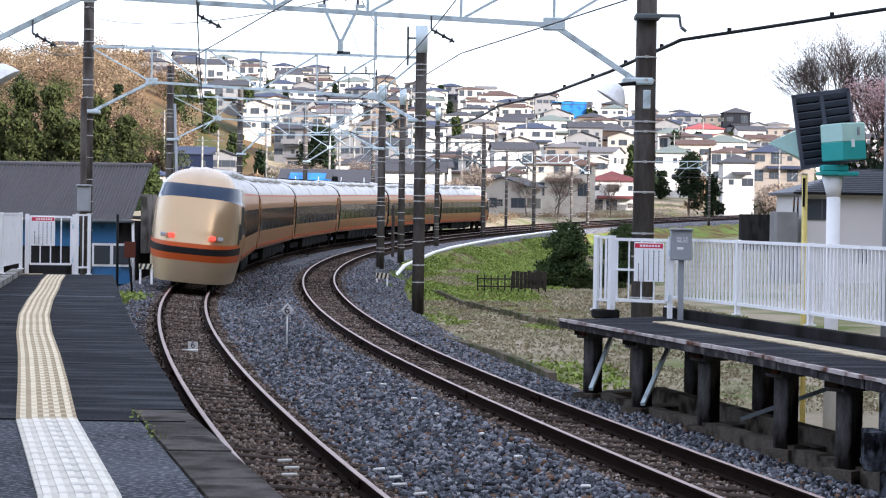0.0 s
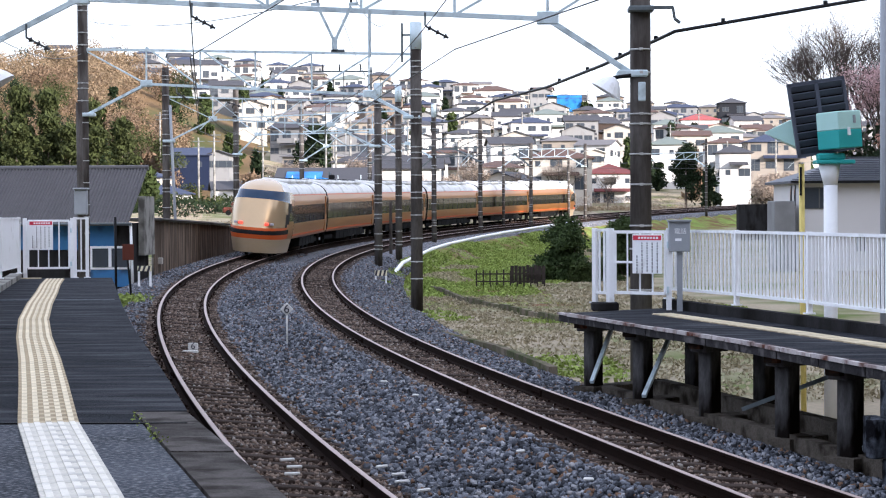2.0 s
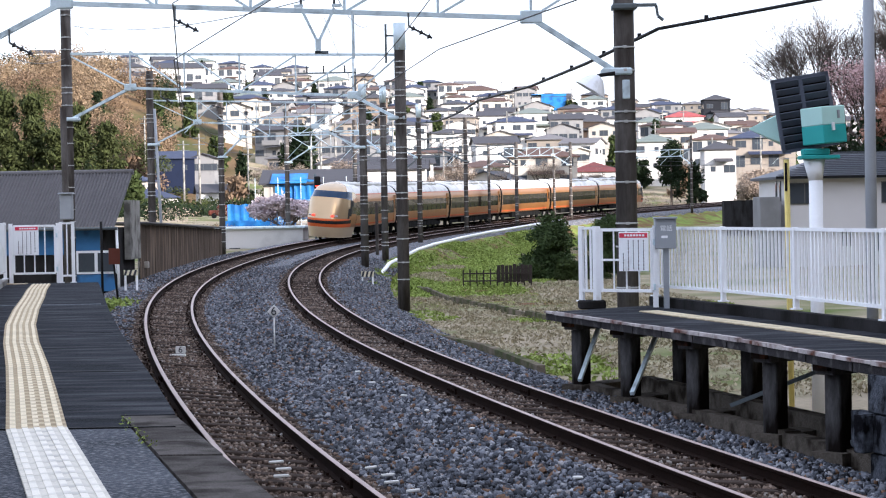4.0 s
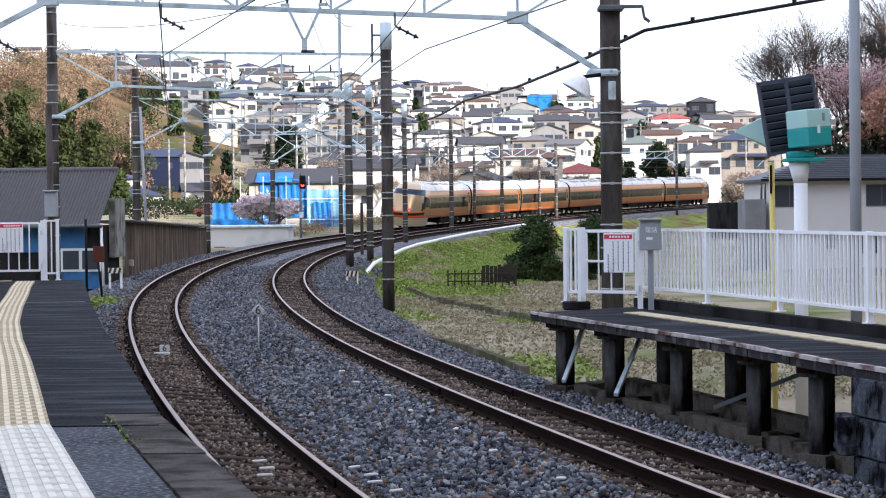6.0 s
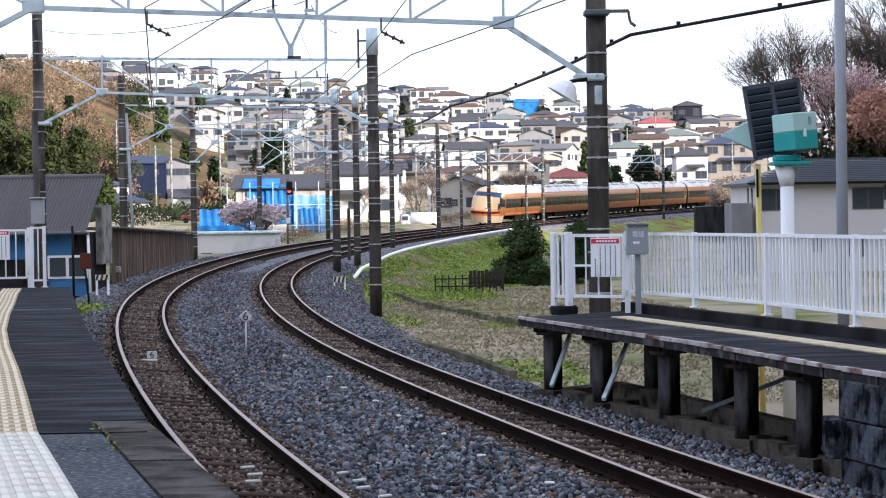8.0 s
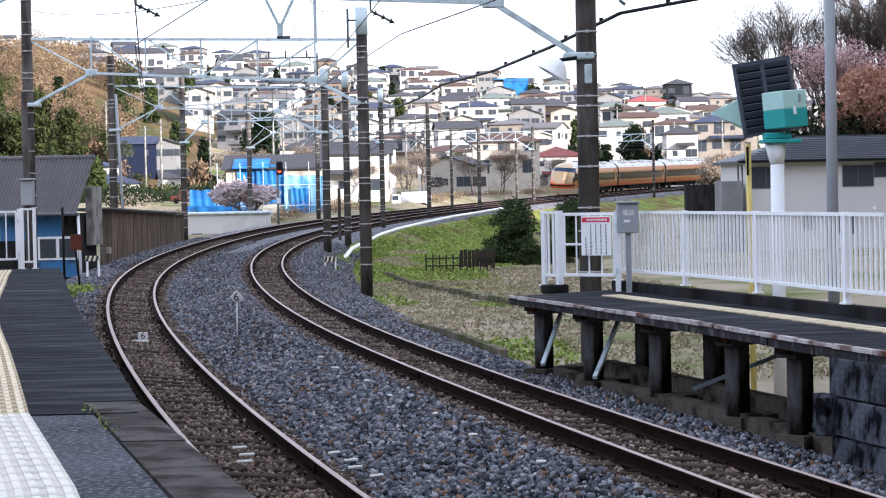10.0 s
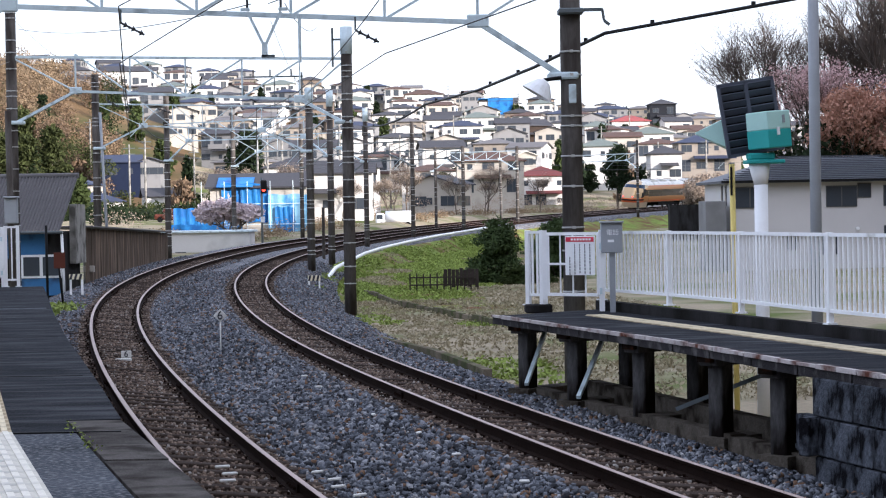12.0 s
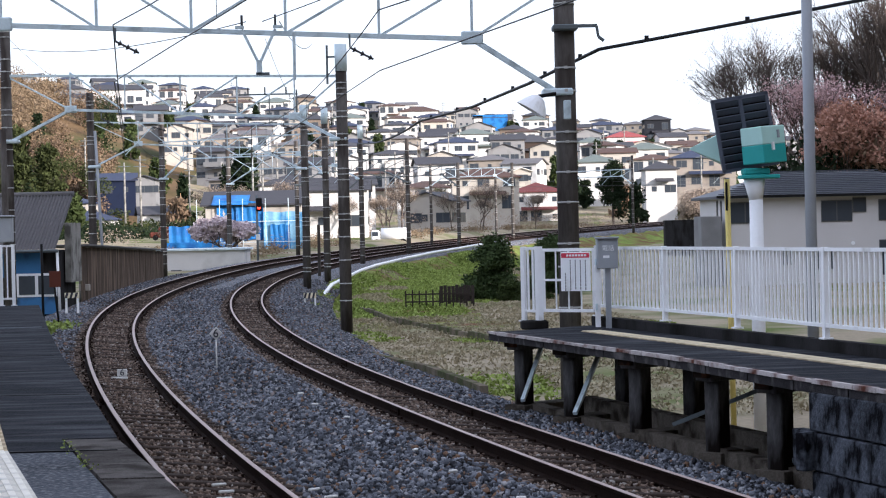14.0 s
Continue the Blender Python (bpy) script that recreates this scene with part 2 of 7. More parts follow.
def tube(name, pts, r, mats, parent=None, label="", seg=5):
    """A cable or pipe along points."""
    P = [Vector(p) for p in pts]
    verts, faces = [], []
    for i, p in enumerate(P):
        d = (P[min(i + 1, len(P) - 1)] - P[max(i - 1, 0)]).normalized()
        q = d.to_track_quat("Z", "Y").to_matrix()
        for k in range(seg):
            a = 2 * math.pi * k / seg
            verts.append(p + q @ Vector((r * math.cos(a), r * math.sin(a), 0)))
    for i in range(len(P) - 1):
        for k in range(seg):
            a, b = i * seg + k, i * seg + (k + 1) % seg
            faces.append((a, b, b + seg, a + seg))
    return mesh_part(name, verts, faces, mats, parent, label, smooth=True)


def span(a, b, sag, n=12):
    a, b = Vector(a), Vector(b)
    return [a.lerp(b, i / n) - Vector((0, 0, sag * 4 * (i / n) * (1 - i / n))) for i in range(n + 1)]


# ---- the two tracks: curvature and grade along them ----
KNOT = [-40, 0, 25, 50, 75, 100, 135, 170, 220, 290, 380, 520]
TRACK_LEFT = dict(at=(-0.244, 13.546), turn=-0.2375, k=[0.0031, 0.0031, 0.00195, 0.0031, 0.0029, 0.0028, 0.0031, 0.0018, 0.0021, 0.0022, 0.0015, 0.0011],
                  g=[0.0016, 0.0016, 0.0011, 0.0047, 0.0077, 0.0120, 0.0107, 0.0133, 0.0168, 0.0169, 0.017, 0.012], cant=0.112)
TRACK_RIGHT = dict(at=(4.287, 11.374), turn=-0.2306, k=[0.0016, 0.0016, 0.0026, 0.0021, 0.0033, 0.0032, 0.0030, 0.0019, 0.0021, 0.0022, 0.0015, 0.0011],
                   g=[-0.001, -0.001, -0.003, 0.0044, 0.0083, 0.0119, 0.0132, 0.0139, 0.0168, 0.0171, 0.017, 0.012], cant=0.078)
STEP = 0.5


def lay(spec):
    s = np.arange(-40, 520, STEP)
    k, g = np.interp(s, KNOT, spec["k"]), np.interp(s, KNOT, spec["g"])
    i0 = int(40 / STEP)
    th = np.concatenate([[0], np.cumsum((k[1:] + k[:-1]) / 2 * STEP)])
    th += spec["turn"] - th[i0]
    mid = (th[1:] + th[:-1]) / 2
    x = np.concatenate([[0], np.cumsum(np.sin(mid) * STEP)])
    y = np.concatenate([[0], np.cumsum(np.cos(mid) * STEP)])
    z = np.concatenate([[0], np.cumsum((g[1:] + g[:-1]) / 2 * STEP)])
    return dict(s=s, x=x - x[i0] + spec["at"][0], y=y - y[i0] + spec["at"][1], z=z - z[i0], th=th, cant=spec["cant"])


LEFT, RIGHT = lay(TRACK_LEFT), lay(TRACK_RIGHT)


def on(track, s, side=0.0, up=0.0):
    """The point at s along the track, side metres to its right, up metres above its rails."""
    x, y, z, th = (float(np.interp(s, track["s"], track[c])) for c in ("x", "y", "z", "th"))
    return Vector((x + side * math.cos(th), y - side * math.sin(th), z - side * track["cant"] / 1.13 * (1 if abs(side) < 1.6 else 1.6 / max(abs(side), 1e-6)) + up)), th


def signed(track, X, Y):
    """For arrays of places: the distance to the right of the track, and its height and s there."""
    tx, ty = track["x"][::4], track["y"][::4]
    d2 = (X[..., None] - tx) ** 2 + (Y[..., None] - ty) ** 2
    i = d2.argmin(-1)
    th, z, s = track["th"][::4][i], track["z"][::4][i], track["s"][::4][i]
    dx, dy = X - tx[i], Y - ty[i]
    return dx * np.cos(th) - dy * np.sin(th), z, s


def smooth01(u):
    u = np.clip(u, 0, 1)
    return u * u * (3 - 2 * u)


def ground_z(X, Y):
    """The height of the land: track bed, field, hillside, wooded hill."""
    X, Y = np.asarray(X, float), np.asarray(Y, float)
    dl, zl, sl = signed(LEFT, X, Y)
    dr, zr, sr = signed(RIGHT, X, Y)
    bed = np.where(np.abs(dl) < np.abs(dr), zl, zr) - 0.66
    # the inside of the curve: a field below an embankment
    field = -0.80 + 0.012 * np.clip(Y - 130, 0, 300)
    out_r = smooth01((dr - 2.6) / np.maximum(0.6, (bed - field) * 2.2))
    # the outside: low yards, then rising
    yard = -0.5 + 3.0 * smooth01((Y - 100) / 150)
    out_l = smooth01((-dl - 2.8) / 3.0)
    z = np.where(dr > 2.6, bed + (field - bed) * out_r, np.where(dl < -2.8, bed + (yard - bed) * out_l, bed))
    far = smooth01((Y - 250) / 100)
    z = np.where(dr > 0, z * (1 - far) + np.maximum(z, 3.0) * far, z)
    # the hillside of houses
    top = np.clip(39 - 0.11 * X, 20, 52)
    u = np.clip((Y - 300) / 410, 0, 1)
    z = z + (top - 3) * u ** 1.1 * smooth01((Y - 300) / 50) - 0.03 * np.clip(Y - 740, 0, 700)
    # wooded hill beyond the yards
    z = z + 16 * np.exp(-((X + 88) / 38) ** 2 - ((Y - 430) / 60) ** 2)
    # unseen hill added behind the station, to shade the tracks
    z = z + 46 * smooth01((-22 - Y) / 60)
    # wooded bank beside the station
    z = z + 16 * smooth01((X - 29) / 30) * smooth01((185 - Y) / 65) * smooth01((X - 13.5 - 0.16 * Y) / 12)
    # unseen rises and a knoll added out of view, shading house and train
    z = z + 12 * smooth01((X - 20 - 0.25 * Y) / 30) * smooth01((170 - Y) / 50) + 40 * np.exp(-((X - 98) / 28) ** 2) * smooth01((Y - 140) / 25) * smooth01((265 - Y) / 30) + 8 * smooth01((X - 30) / 25) * smooth01((70 - Y) / 40)
    # further unseen bank: blocks sky beside the station, lengthens the train's shade
    z = z + 16 * smooth01((X - 14.0) / 9) * smooth01((44 - X) / 14) * smooth01((46 - Y) / 12) + 9 * smooth01((X - 48) / 12) * smooth01((120 - Y) / 18)
    return z


def gz(x, y):
    return float(ground_z(np.array([x]), np.array([y]))[0])


# ---- the ground ----
def make_ground():
    xs = np.concatenate([np.linspace(-1500, -160, 14), np.linspace(-150, -32, 50), np.arange(-31, 34, 0.8), np.linspace(35, 170, 54), np.linspace(185, 1500, 14)])
    ys = np.concatenate([np.linspace(-600, -45, 12), np.arange(-40, 0, 2.0), np.arange(0, 200, 1.3), np.arange(200, 780, 7.0), np.linspace(800, 4500, 20)])
    X, Y = np.meshgrid(xs, ys)
    Z = ground_z(X, Y)
    rough = np.array([noise.noise((x * 0.35, y * 0.35, 0)) for x, y in zip(X.ravel(), Y.ravel())]).reshape(X.shape)
    Z = Z + 0.07 * rough * (np.abs(signed(RIGHT, X, Y)[0] - 2) > 3)
    nx, ny = len(xs), len(ys)
    verts = np.stack([X, Y, Z], -1).reshape(-1, 3)
    i = np.arange(nx * ny).reshape(ny, nx)
    faces = np.stack([i[:-1, :-1], i[:-1, 1:], i[1:, 1:], i[1:, :-1]], -1).reshape(-1, 4)
    # grass on the slopes and banks, pale dry earth on the flats
    fx, fy = verts[faces][:, :, 0].mean(1), verts[faces][:, :, 1].mean(1)
    dr = signed(RIGHT, fx, fy)[0]
    idx = np.where((dr > 2.2) & (dr < 9) & (fy > 70), 1, 0)
    idx = np.where((fx < -42) & (fy > 200) | (fx > 28) & (fy < 190) | (fx > 14) & (fy < 46) | (fy < -18), 2, idx)
    ob = mesh_part("ground", verts, faces, ["soil", "grass_bank", "leaf_litter"], smooth=True, index=idx.astype(np.int32))
    return tagged(ob, "bare earth and dry grass around the railway", "ground", kind="structure")


M["grass_bank"] = material("grass_bank", (0.17, 0.225, 0.055), 0.95, vary=0.6, scale=0.6, fine=14, bump=0.9, dirt=(0.14, 0.08, 0.045), dirt_at=0.5, dirt_scale=0.45, spec=0.03)
M["leaf_litter"] = material("leaf_litter", (0.13, 0.085, 0.045), 0.95, vary=0.4, scale=0.2, fine=3, bump=0.8, dirt=(0.06, 0.065, 0.025), dirt_at=0.52, dirt_scale=0.08)
make_ground()


# ---- ballast and tracks ----
def strip(name, rows, mats, label, category):
    """A surface lofted over rows of points."""
    n = len(rows[0])
    verts = [p for row in rows for p in row]
    faces = [(i * n + k, i * n + k + 1, (i + 1) * n + k + 1, (i + 1) * n + k) for i in range(len(rows) - 1) for k in range(n - 1)]
    return tagged(mesh_part(name, verts, faces, mats, smooth=True), label, category, kind="structure")


def twin(s):
    """The s on the second track abreast of s on the first."""
    p, _ = on(LEFT, s)
    i = ((RIGHT["x"] - p.x) ** 2 + (RIGHT["y"] - p.y) ** 2).argmin()
    return float(RIGHT["s"][i])


SS = np.arange(-16, 400, 1.0)
TW = {float(s): twin(float(s)) for s in SS}


def mid_point(s, u):
    """A place on the ballast between the tracks; u from 0 at the first to 1 at the second."""
    a, _ = on(LEFT, s, 1.25, -0.2)
    b, _ = on(RIGHT, np.interp(s, SS, [TW[float(q)] for q in SS]), -1.25, -0.2)
    p = a.lerp(b, u)
    p.z -= 0.10 * math.sin(math.pi * u) * min(1, (b - a).length / 3)
    return p


# the near length is a blackened sheet, painting shadow into the stones' gaps
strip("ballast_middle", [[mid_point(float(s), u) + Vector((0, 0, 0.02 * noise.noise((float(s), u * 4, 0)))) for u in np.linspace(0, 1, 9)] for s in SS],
      ["ballast_gap_shade", "ballast_grey"], "bed between the two tracks: near-black gap shade, then blue-grey crushed stone", "ballast")
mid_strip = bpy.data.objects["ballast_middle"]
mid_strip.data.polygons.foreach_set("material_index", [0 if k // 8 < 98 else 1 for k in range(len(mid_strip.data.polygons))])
for track, name, sides in ((LEFT, "ballast_first_track", [-3.9, -2.9, -1.9, -1.3, -0.6, 0, 0.6, 1.3]), (RIGHT, "ballast_second_track", [-1.3, -0.6, 0, 0.6, 1.3, 1.9, 2.7, 3.6])):
    rows = []
    for s in SS:
        row = []
        for d in sides:
            drop = max(0, abs(d) - 1.9) * 0.36 + (0.45 if d == 3.6 else 0)
            e = d if track is LEFT or d < 1.9 else 1.9 + (d - 1.9) * (1 - 0.62 * float(smooth01((s - 40) / 25)))
            p, _ = on(track, float(s), e, -0.21 - drop)
            row.append(p)
        rows.append(row)
    ob = strip(name, rows, ["ballast_brown", "ballast_grey"], "rust-stained crushed stone under the track", "ballast")
    nf = len(sides) - 1
    mids = [(sides[k] + sides[k + 1]) / 2 for k in range(nf)]
    ob.data.polygons.foreach_set("material_index", [1 if abs(mids[k]) > 0.8 else 0 for _ in range(len(rows) - 1) for k in range(nf)])


def stones(name, places, size, mats, label):
    """Loose crushed stone: one many-cornered lump at each place."""
    rng = np.random.default_rng(5)
    P = np.array(places)
    n = len(P)
    cube = np.array([(-1, -1, -1), (1, -1, -1), (1, 1, -1), (-1, 1, -1), (-1, -1, 1), (1, -1, 1), (1, 1, 1), (-1, 1, 1)], float) * 0.5
    q = rng.normal(size=(n, 4))
    q /= np.linalg.norm(q, axis=1)[:, None]
    w, x, y, z = q.T
    R = np.stack([1 - 2 * (y * y + z * z), 2 * (x * y - z * w), 2 * (x * z + y * w), 2 * (x * y + z * w), 1 - 2 * (x * x + z * z), 2 * (y * z - x * w),
                  2 * (x * z - y * w), 2 * (y * z + x * w), 1 - 2 * (x * x + y * y)], -1).reshape(n, 3, 3)
    shape = cube[None] * rng.uniform(0.6, 1.3, (n, 1, 3)) * rng.uniform(0.65, 1.2, (n, 8, 1)) * (size * rng.uniform(0.6, 1.35, (n, 1, 1)))
    V = np.einsum("nij,nkj->nki", R, shape) + P[:, None]
    F = np.array([(0, 3, 2, 1), (4, 5, 6, 7), (0, 1, 5, 4), (1, 2, 6, 5), (2, 3, 7, 6), (3, 0, 4, 7)])
    faces = (F[None] + 8 * np.arange(n)[:, None, None]).reshape(-1, 4)
    me = bpy.data.meshes.new(name)
    me.vertices.add(n * 8)
    me.vertices.foreach_set("co", V.ravel())
    me.loops.add(len(faces) * 4)
    me.loops.foreach_set("vertex_index", faces.ravel().astype(np.int32))
    me.polygons.add(len(faces))
    me.polygons.foreach_set("loop_start", np.arange(0, len(faces) * 4, 4, dtype=np.int32))
    me.update(calc_edges=True)
    me.materials.append(M[mats])
    return tagged(new(name, me), label, "ballast", kind="stuff")


def scatter_ballast():
    rng = np.random.default_rng(3)
    grey, brown = [], []
    A = [(on(LEFT, s, 1.25, -0.2)[0], on(RIGHT, TW[float(s)], -1.25, -0.2)[0]) for s in SS]
    for i in range(10, 100):
        (a0, b0), (a1, b1) = A[i], A[i + 1]
        width = ((b0 - a0).length + (b1 - a1).length) / 2
        near = (a0.y + b0.y) / 2
        per = 520 if near < 36 else 260 if near < 56 else 110
        for _ in range(int(width * per)):
            u, f = rng.random(), rng.random()
            p = a0.lerp(a1, f).lerp(b0.lerp(b1, f), u)
            grey.append((p.x, p.y, p.z - 0.10 * math.sin(math.pi * u) * min(1, width / 3) + rng.uniform(-0.02, 0.035)))
    for track, lo, hi, lst, per, up in ((LEFT, -3.2, -0.85, grey, 230, -0.185), (LEFT, 0.9, 1.3, grey, 200, -0.175), (RIGHT, 0.85, 3.4, grey, 230, -0.185), (RIGHT, -1.3, -0.9, grey, 200, -0.175), (LEFT, -0.9, 0.95, brown, 270, -0.181), (RIGHT, -0.95, 0.9, brown, 270, -0.181)):
        for s in np.arange(-6, 100, 1.0):
            for _ in range(int((hi - lo) * (per if s < 60 else per * 0.45))):
                d = rng.uniform(lo, hi)
                p, _ = on(track, s + rng.random(), d, up - max(0, abs(d) - 1.9) * 0.36)
                if p.y > 8 and abs(abs(d) - 0.565) > 0.06:
                    lst.append((p.x, p.y, p.z + rng.uniform(-0.012, 0.02)))
    stones("ballast_stones", grey, 0.044, "stone_grey", "loose blue-grey crushed stones of the ballast")
    stones("ballast_stones_rusty", brown, 0.031, "stone_brown", "loose rust-brown stones between the rails")


scatter_ballast()


def make_track(track, name, label):
    t = thing(name, Matrix(), label, "track", kind="structure")
    prof = [(-0.062, -0.152), (-0.062, -0.14), (-0.009, -0.125), (-0.009, -0.045), (-0.033, -0.034), (-0.033, -0.006), (-0.026, 0.0), (0.026, 0.0),
            (0.033, -0.006), (0.033, -0.034), (0.009, -0.045), (0.009, -0.125), (0.062, -0.14), (0.062, -0.152)]
    s = np.arange(-16, 400, 0.8)
    n = len(prof)
    for side in (-0.565, 0.565):
        verts, faces, idx = [], [], []
        for q in s:
            for dx, dz in prof:
                verts.append(on(track, float(q), side + dx, dz)[0])
        for i in range(len(s) - 1):
            for k in range(n):
                b = (k + 1) % n
                faces.append((i * n + k, i * n + b, (i + 1) * n + b, (i + 1) * n + k))
                idx.append(0 if 5 <= k <= 7 else 1)
        mesh_part("rail", verts, faces, ["rail_top", "rail"], t, index=np.array(idx, np.int32))
    # rail joints: a pair of fishplates
    bm = bmesh.new()
    for x in (-0.02, 0.02):
        box(bm, x, 0, -0.085, 0.03, 0.56, 0.09)
    for yy in (-0.2, -0.07, 0.07, 0.2):
        rod(bm, (-0.06, yy, -0.085), (0.06, yy, -0.085), 0.016, seg=6)
    first = part("fishplate", bm, "rail", t)
    places = [(q, sd) for q in np.arange(-6, 160, 12.5) for sd in (-0.565, 0.565)]
    for j, (q, sd) in enumerate(places):
        p, th = on(track, q + (0.0 if sd < 0 else 0.3), sd)
        m = Matrix.Translation(p) @ Matrix.Rotation(-th, 4, "Z")
        if j == 0:
            first.matrix_basis = m
        else:
            share("fishplate", first.data, t, m)
    # sleepers, each with its two tie plates
    bm = bmesh.new()
    box(bm, 0, 0, -0.215, 2.1, 0.21, 0.13, bevel=0.012)
    for x in (-0.565, 0.565):
        box(bm, x, 0, -0.15, 0.30, 0.15, 0.012, mat=1)
        for dx in (-0.1, 0.1):
            rod(bm, (x + dx, 0.045, -0.16), (x + dx, 0.045, -0.115), 0.017, seg=5, mat=1)
    me = part("sleeper", bm, ["wood_sleeper", "rail"], t)
    rng = random.Random(7)
    pos = np.arange(-6, 180, 0.62)
    for j, q in enumerate(pos):
        p, th = on(track, float(q))
        m = Matrix.Translation(p) @ Matrix.Rotation(-th + rng.uniform(-0.015, 0.015), 4, "Z") @ Matrix.Rotation(math.atan(track["cant"] / 1.13), 4, "Y") @ Matrix.Translation((rng.uniform(-0.04, 0.04), 0, rng.uniform(-0.012, 0.012)))
        if j == 0:
            me.matrix_basis = m
        else:
            share("sleeper", me.data, t, m)
    verts, faces = [], []
    for q in np.arange(180, 396, 0.62):
        for dy, dz in ((-0.1, -0.16), (0.1, -0.16), (0.1, -0.28), (-0.1, -0.28)):
            for sd in (-1.05, 1.05):
                verts.append(on(track, float(q) + dy, sd, dz)[0])
        b = len(verts) - 8
        faces += [(b, b + 1, b + 3, b + 2), (b, b + 6, b + 7, b + 1), (b + 2, b + 3, b + 5, b + 4), (b, b + 2, b + 4, b + 6), (b + 1, b + 7, b + 5, b + 3)]
    tagged(mesh_part("sleepers_far", verts, faces, "wood_sleeper", t), kind="stuff")
    return t


make_track(LEFT, "track_first", "curved steel rails on dark wooden sleepers")
make_track(RIGHT, "track_second", "curved steel rails on dark wooden sleepers beside the platform")

# ---- the platform with the camera ----
PZ = 0.965
EDGE_Y = [-20, -6, 0, 11.02, 15.74, 18.8, 22.5, 26.9, 34, 40, 45.5, 48.6]
EDGE_X = [6.7, 3.2, 1.7, -1.06, -2.25, -2.86, -3.62, -4.53, -5.92, -7.06, -8.10, -8.70]



def edge_x(y):
    return float(np.interp(y, EDGE_Y, EDGE_X))


def back_x(y):
    return edge_x(y) - 2.2 - 0.017 * (48.6 - y)


def slab(name, rows, top, depth, mats, label="", parent=None, category="platform", kind="structure"):
    """A solid slab under a strip of (left, right) pairs of places."""
    n = len(rows)
    verts = [(*p, z) for z in (top, top - depth) for pair in rows for p in pair]
    faces = []
    for i in range(n - 1):
        a = 2 * i
        faces += [(a, a + 1, a + 3, a + 2), (2 * n + a, 2 * n + a + 2, 2 * n + a + 3, 2 * n + a + 1),
                  (a, a + 2, 2 * n + a + 2, 2 * n + a), (a + 1, 2 * n + a + 1, 2 * n + a + 3, a + 3)]
    e = 2 * n - 2
    faces += [(0, 2 * n, 2 * n + 1, 1), (e, e + 1, 2 * n + e + 1, 2 * n + e)]
    ob = mesh_part(name, verts, faces, mats, parent, label)
    bm = bmesh.new()
    bm.from_mesh(ob.data)
    bmesh.ops.recalc_face_normals(bm, faces=bm.faces)
    bm.to_mesh(ob.data)
    bm.free()
    return tagged(ob, label, category, kind=kind) if not parent else ob


platform = thing("platform_near", Matrix(), "asphalt railway platform on a concrete wall beside the track", "platform", kind="structure")
ys = list(np.arange(-20, 48.5, 0.8)) + [48.6]
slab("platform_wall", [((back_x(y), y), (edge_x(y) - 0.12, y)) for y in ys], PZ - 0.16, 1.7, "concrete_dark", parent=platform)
ya = [y for y in ys if y < 14.8] + [14.85]
yb = [14.87] + [y for y in ys if y > 14.9]
slab("asphalt_old", [((back_x(y), y), (edge_x(y) - 0.42, y)) for y in ya], PZ, 0.158, "asphalt", "worn grey asphalt with pale grit", platform)
slab("asphalt_patch", [((back_x(y), y), (edge_x(y) - (0.42 if y < 15.8 else 0), y)) for y in sorted(yb + [15.79, 15.82])], PZ + 0.006, 0.165, "asphalt_new", "smoother blackish asphalt relaid in strips", platform)


def edge_slabs():
    y = 15.8
    k = 0
    while y > -12:
        y2 = y - 0.9
        x1, x2 = edge_x(y), edge_x(y2)
        g = 0.012
        slab("edge_slab", [((x2 - 0.40, y2 + g), (x2, y2 + g)), ((x1 - 0.40, y - g), (x1, y - g))], PZ + 0.004 * (k % 3), 0.16, "edge_concrete", parent=platform)
        y, k = y2, k + 1


M["edge_concrete"] = material("edge_concrete", (0.085, 0.078, 0.073), 0.95, vary=0.6, scale=5, fine=55, bump=0.8, dirt=(0.035, 0.031, 0.028), dirt_at=0.52, dirt_scale=3.0, rand=0.45, spec=0.03)
edge_slabs()
for y, w in ((36.0, 0.35), (20.3, 0.03), (14.86, 0.03), (27.2, 0.03)):
    slab("joint_strip", [((back_x(y) + 0.1, y), (edge_x(y) - 0.1, y)), ((back_x(y + w) + 0.1, y + w), (edge_x(y + w) - 0.1, y + w))], PZ + 0.011, 0.02, "asphalt" if w > 0.1 else "black", parent=platform)


M["tactile_groove"] = material("tactile_yellow_groove", (0.36, 0.29, 0.19), 0.9, vary=0.35, scale=2.5, fine=40, bump=0.2, dirt=(0.62, 0.53, 0.37), dirt_at=0.55, dirt_scale=1.6, rand=0.3, spec=0.05)
M["tactile_white_groove"] = material("tactile_white_groove", (0.62, 0.59, 0.52), 0.85, vary=0.25, scale=2, fine=50, bump=0.15, dirt=(0.42, 0.41, 0.38), dirt_at=0.58, dirt_scale=3.0, rand=0.15, spec=0.05)


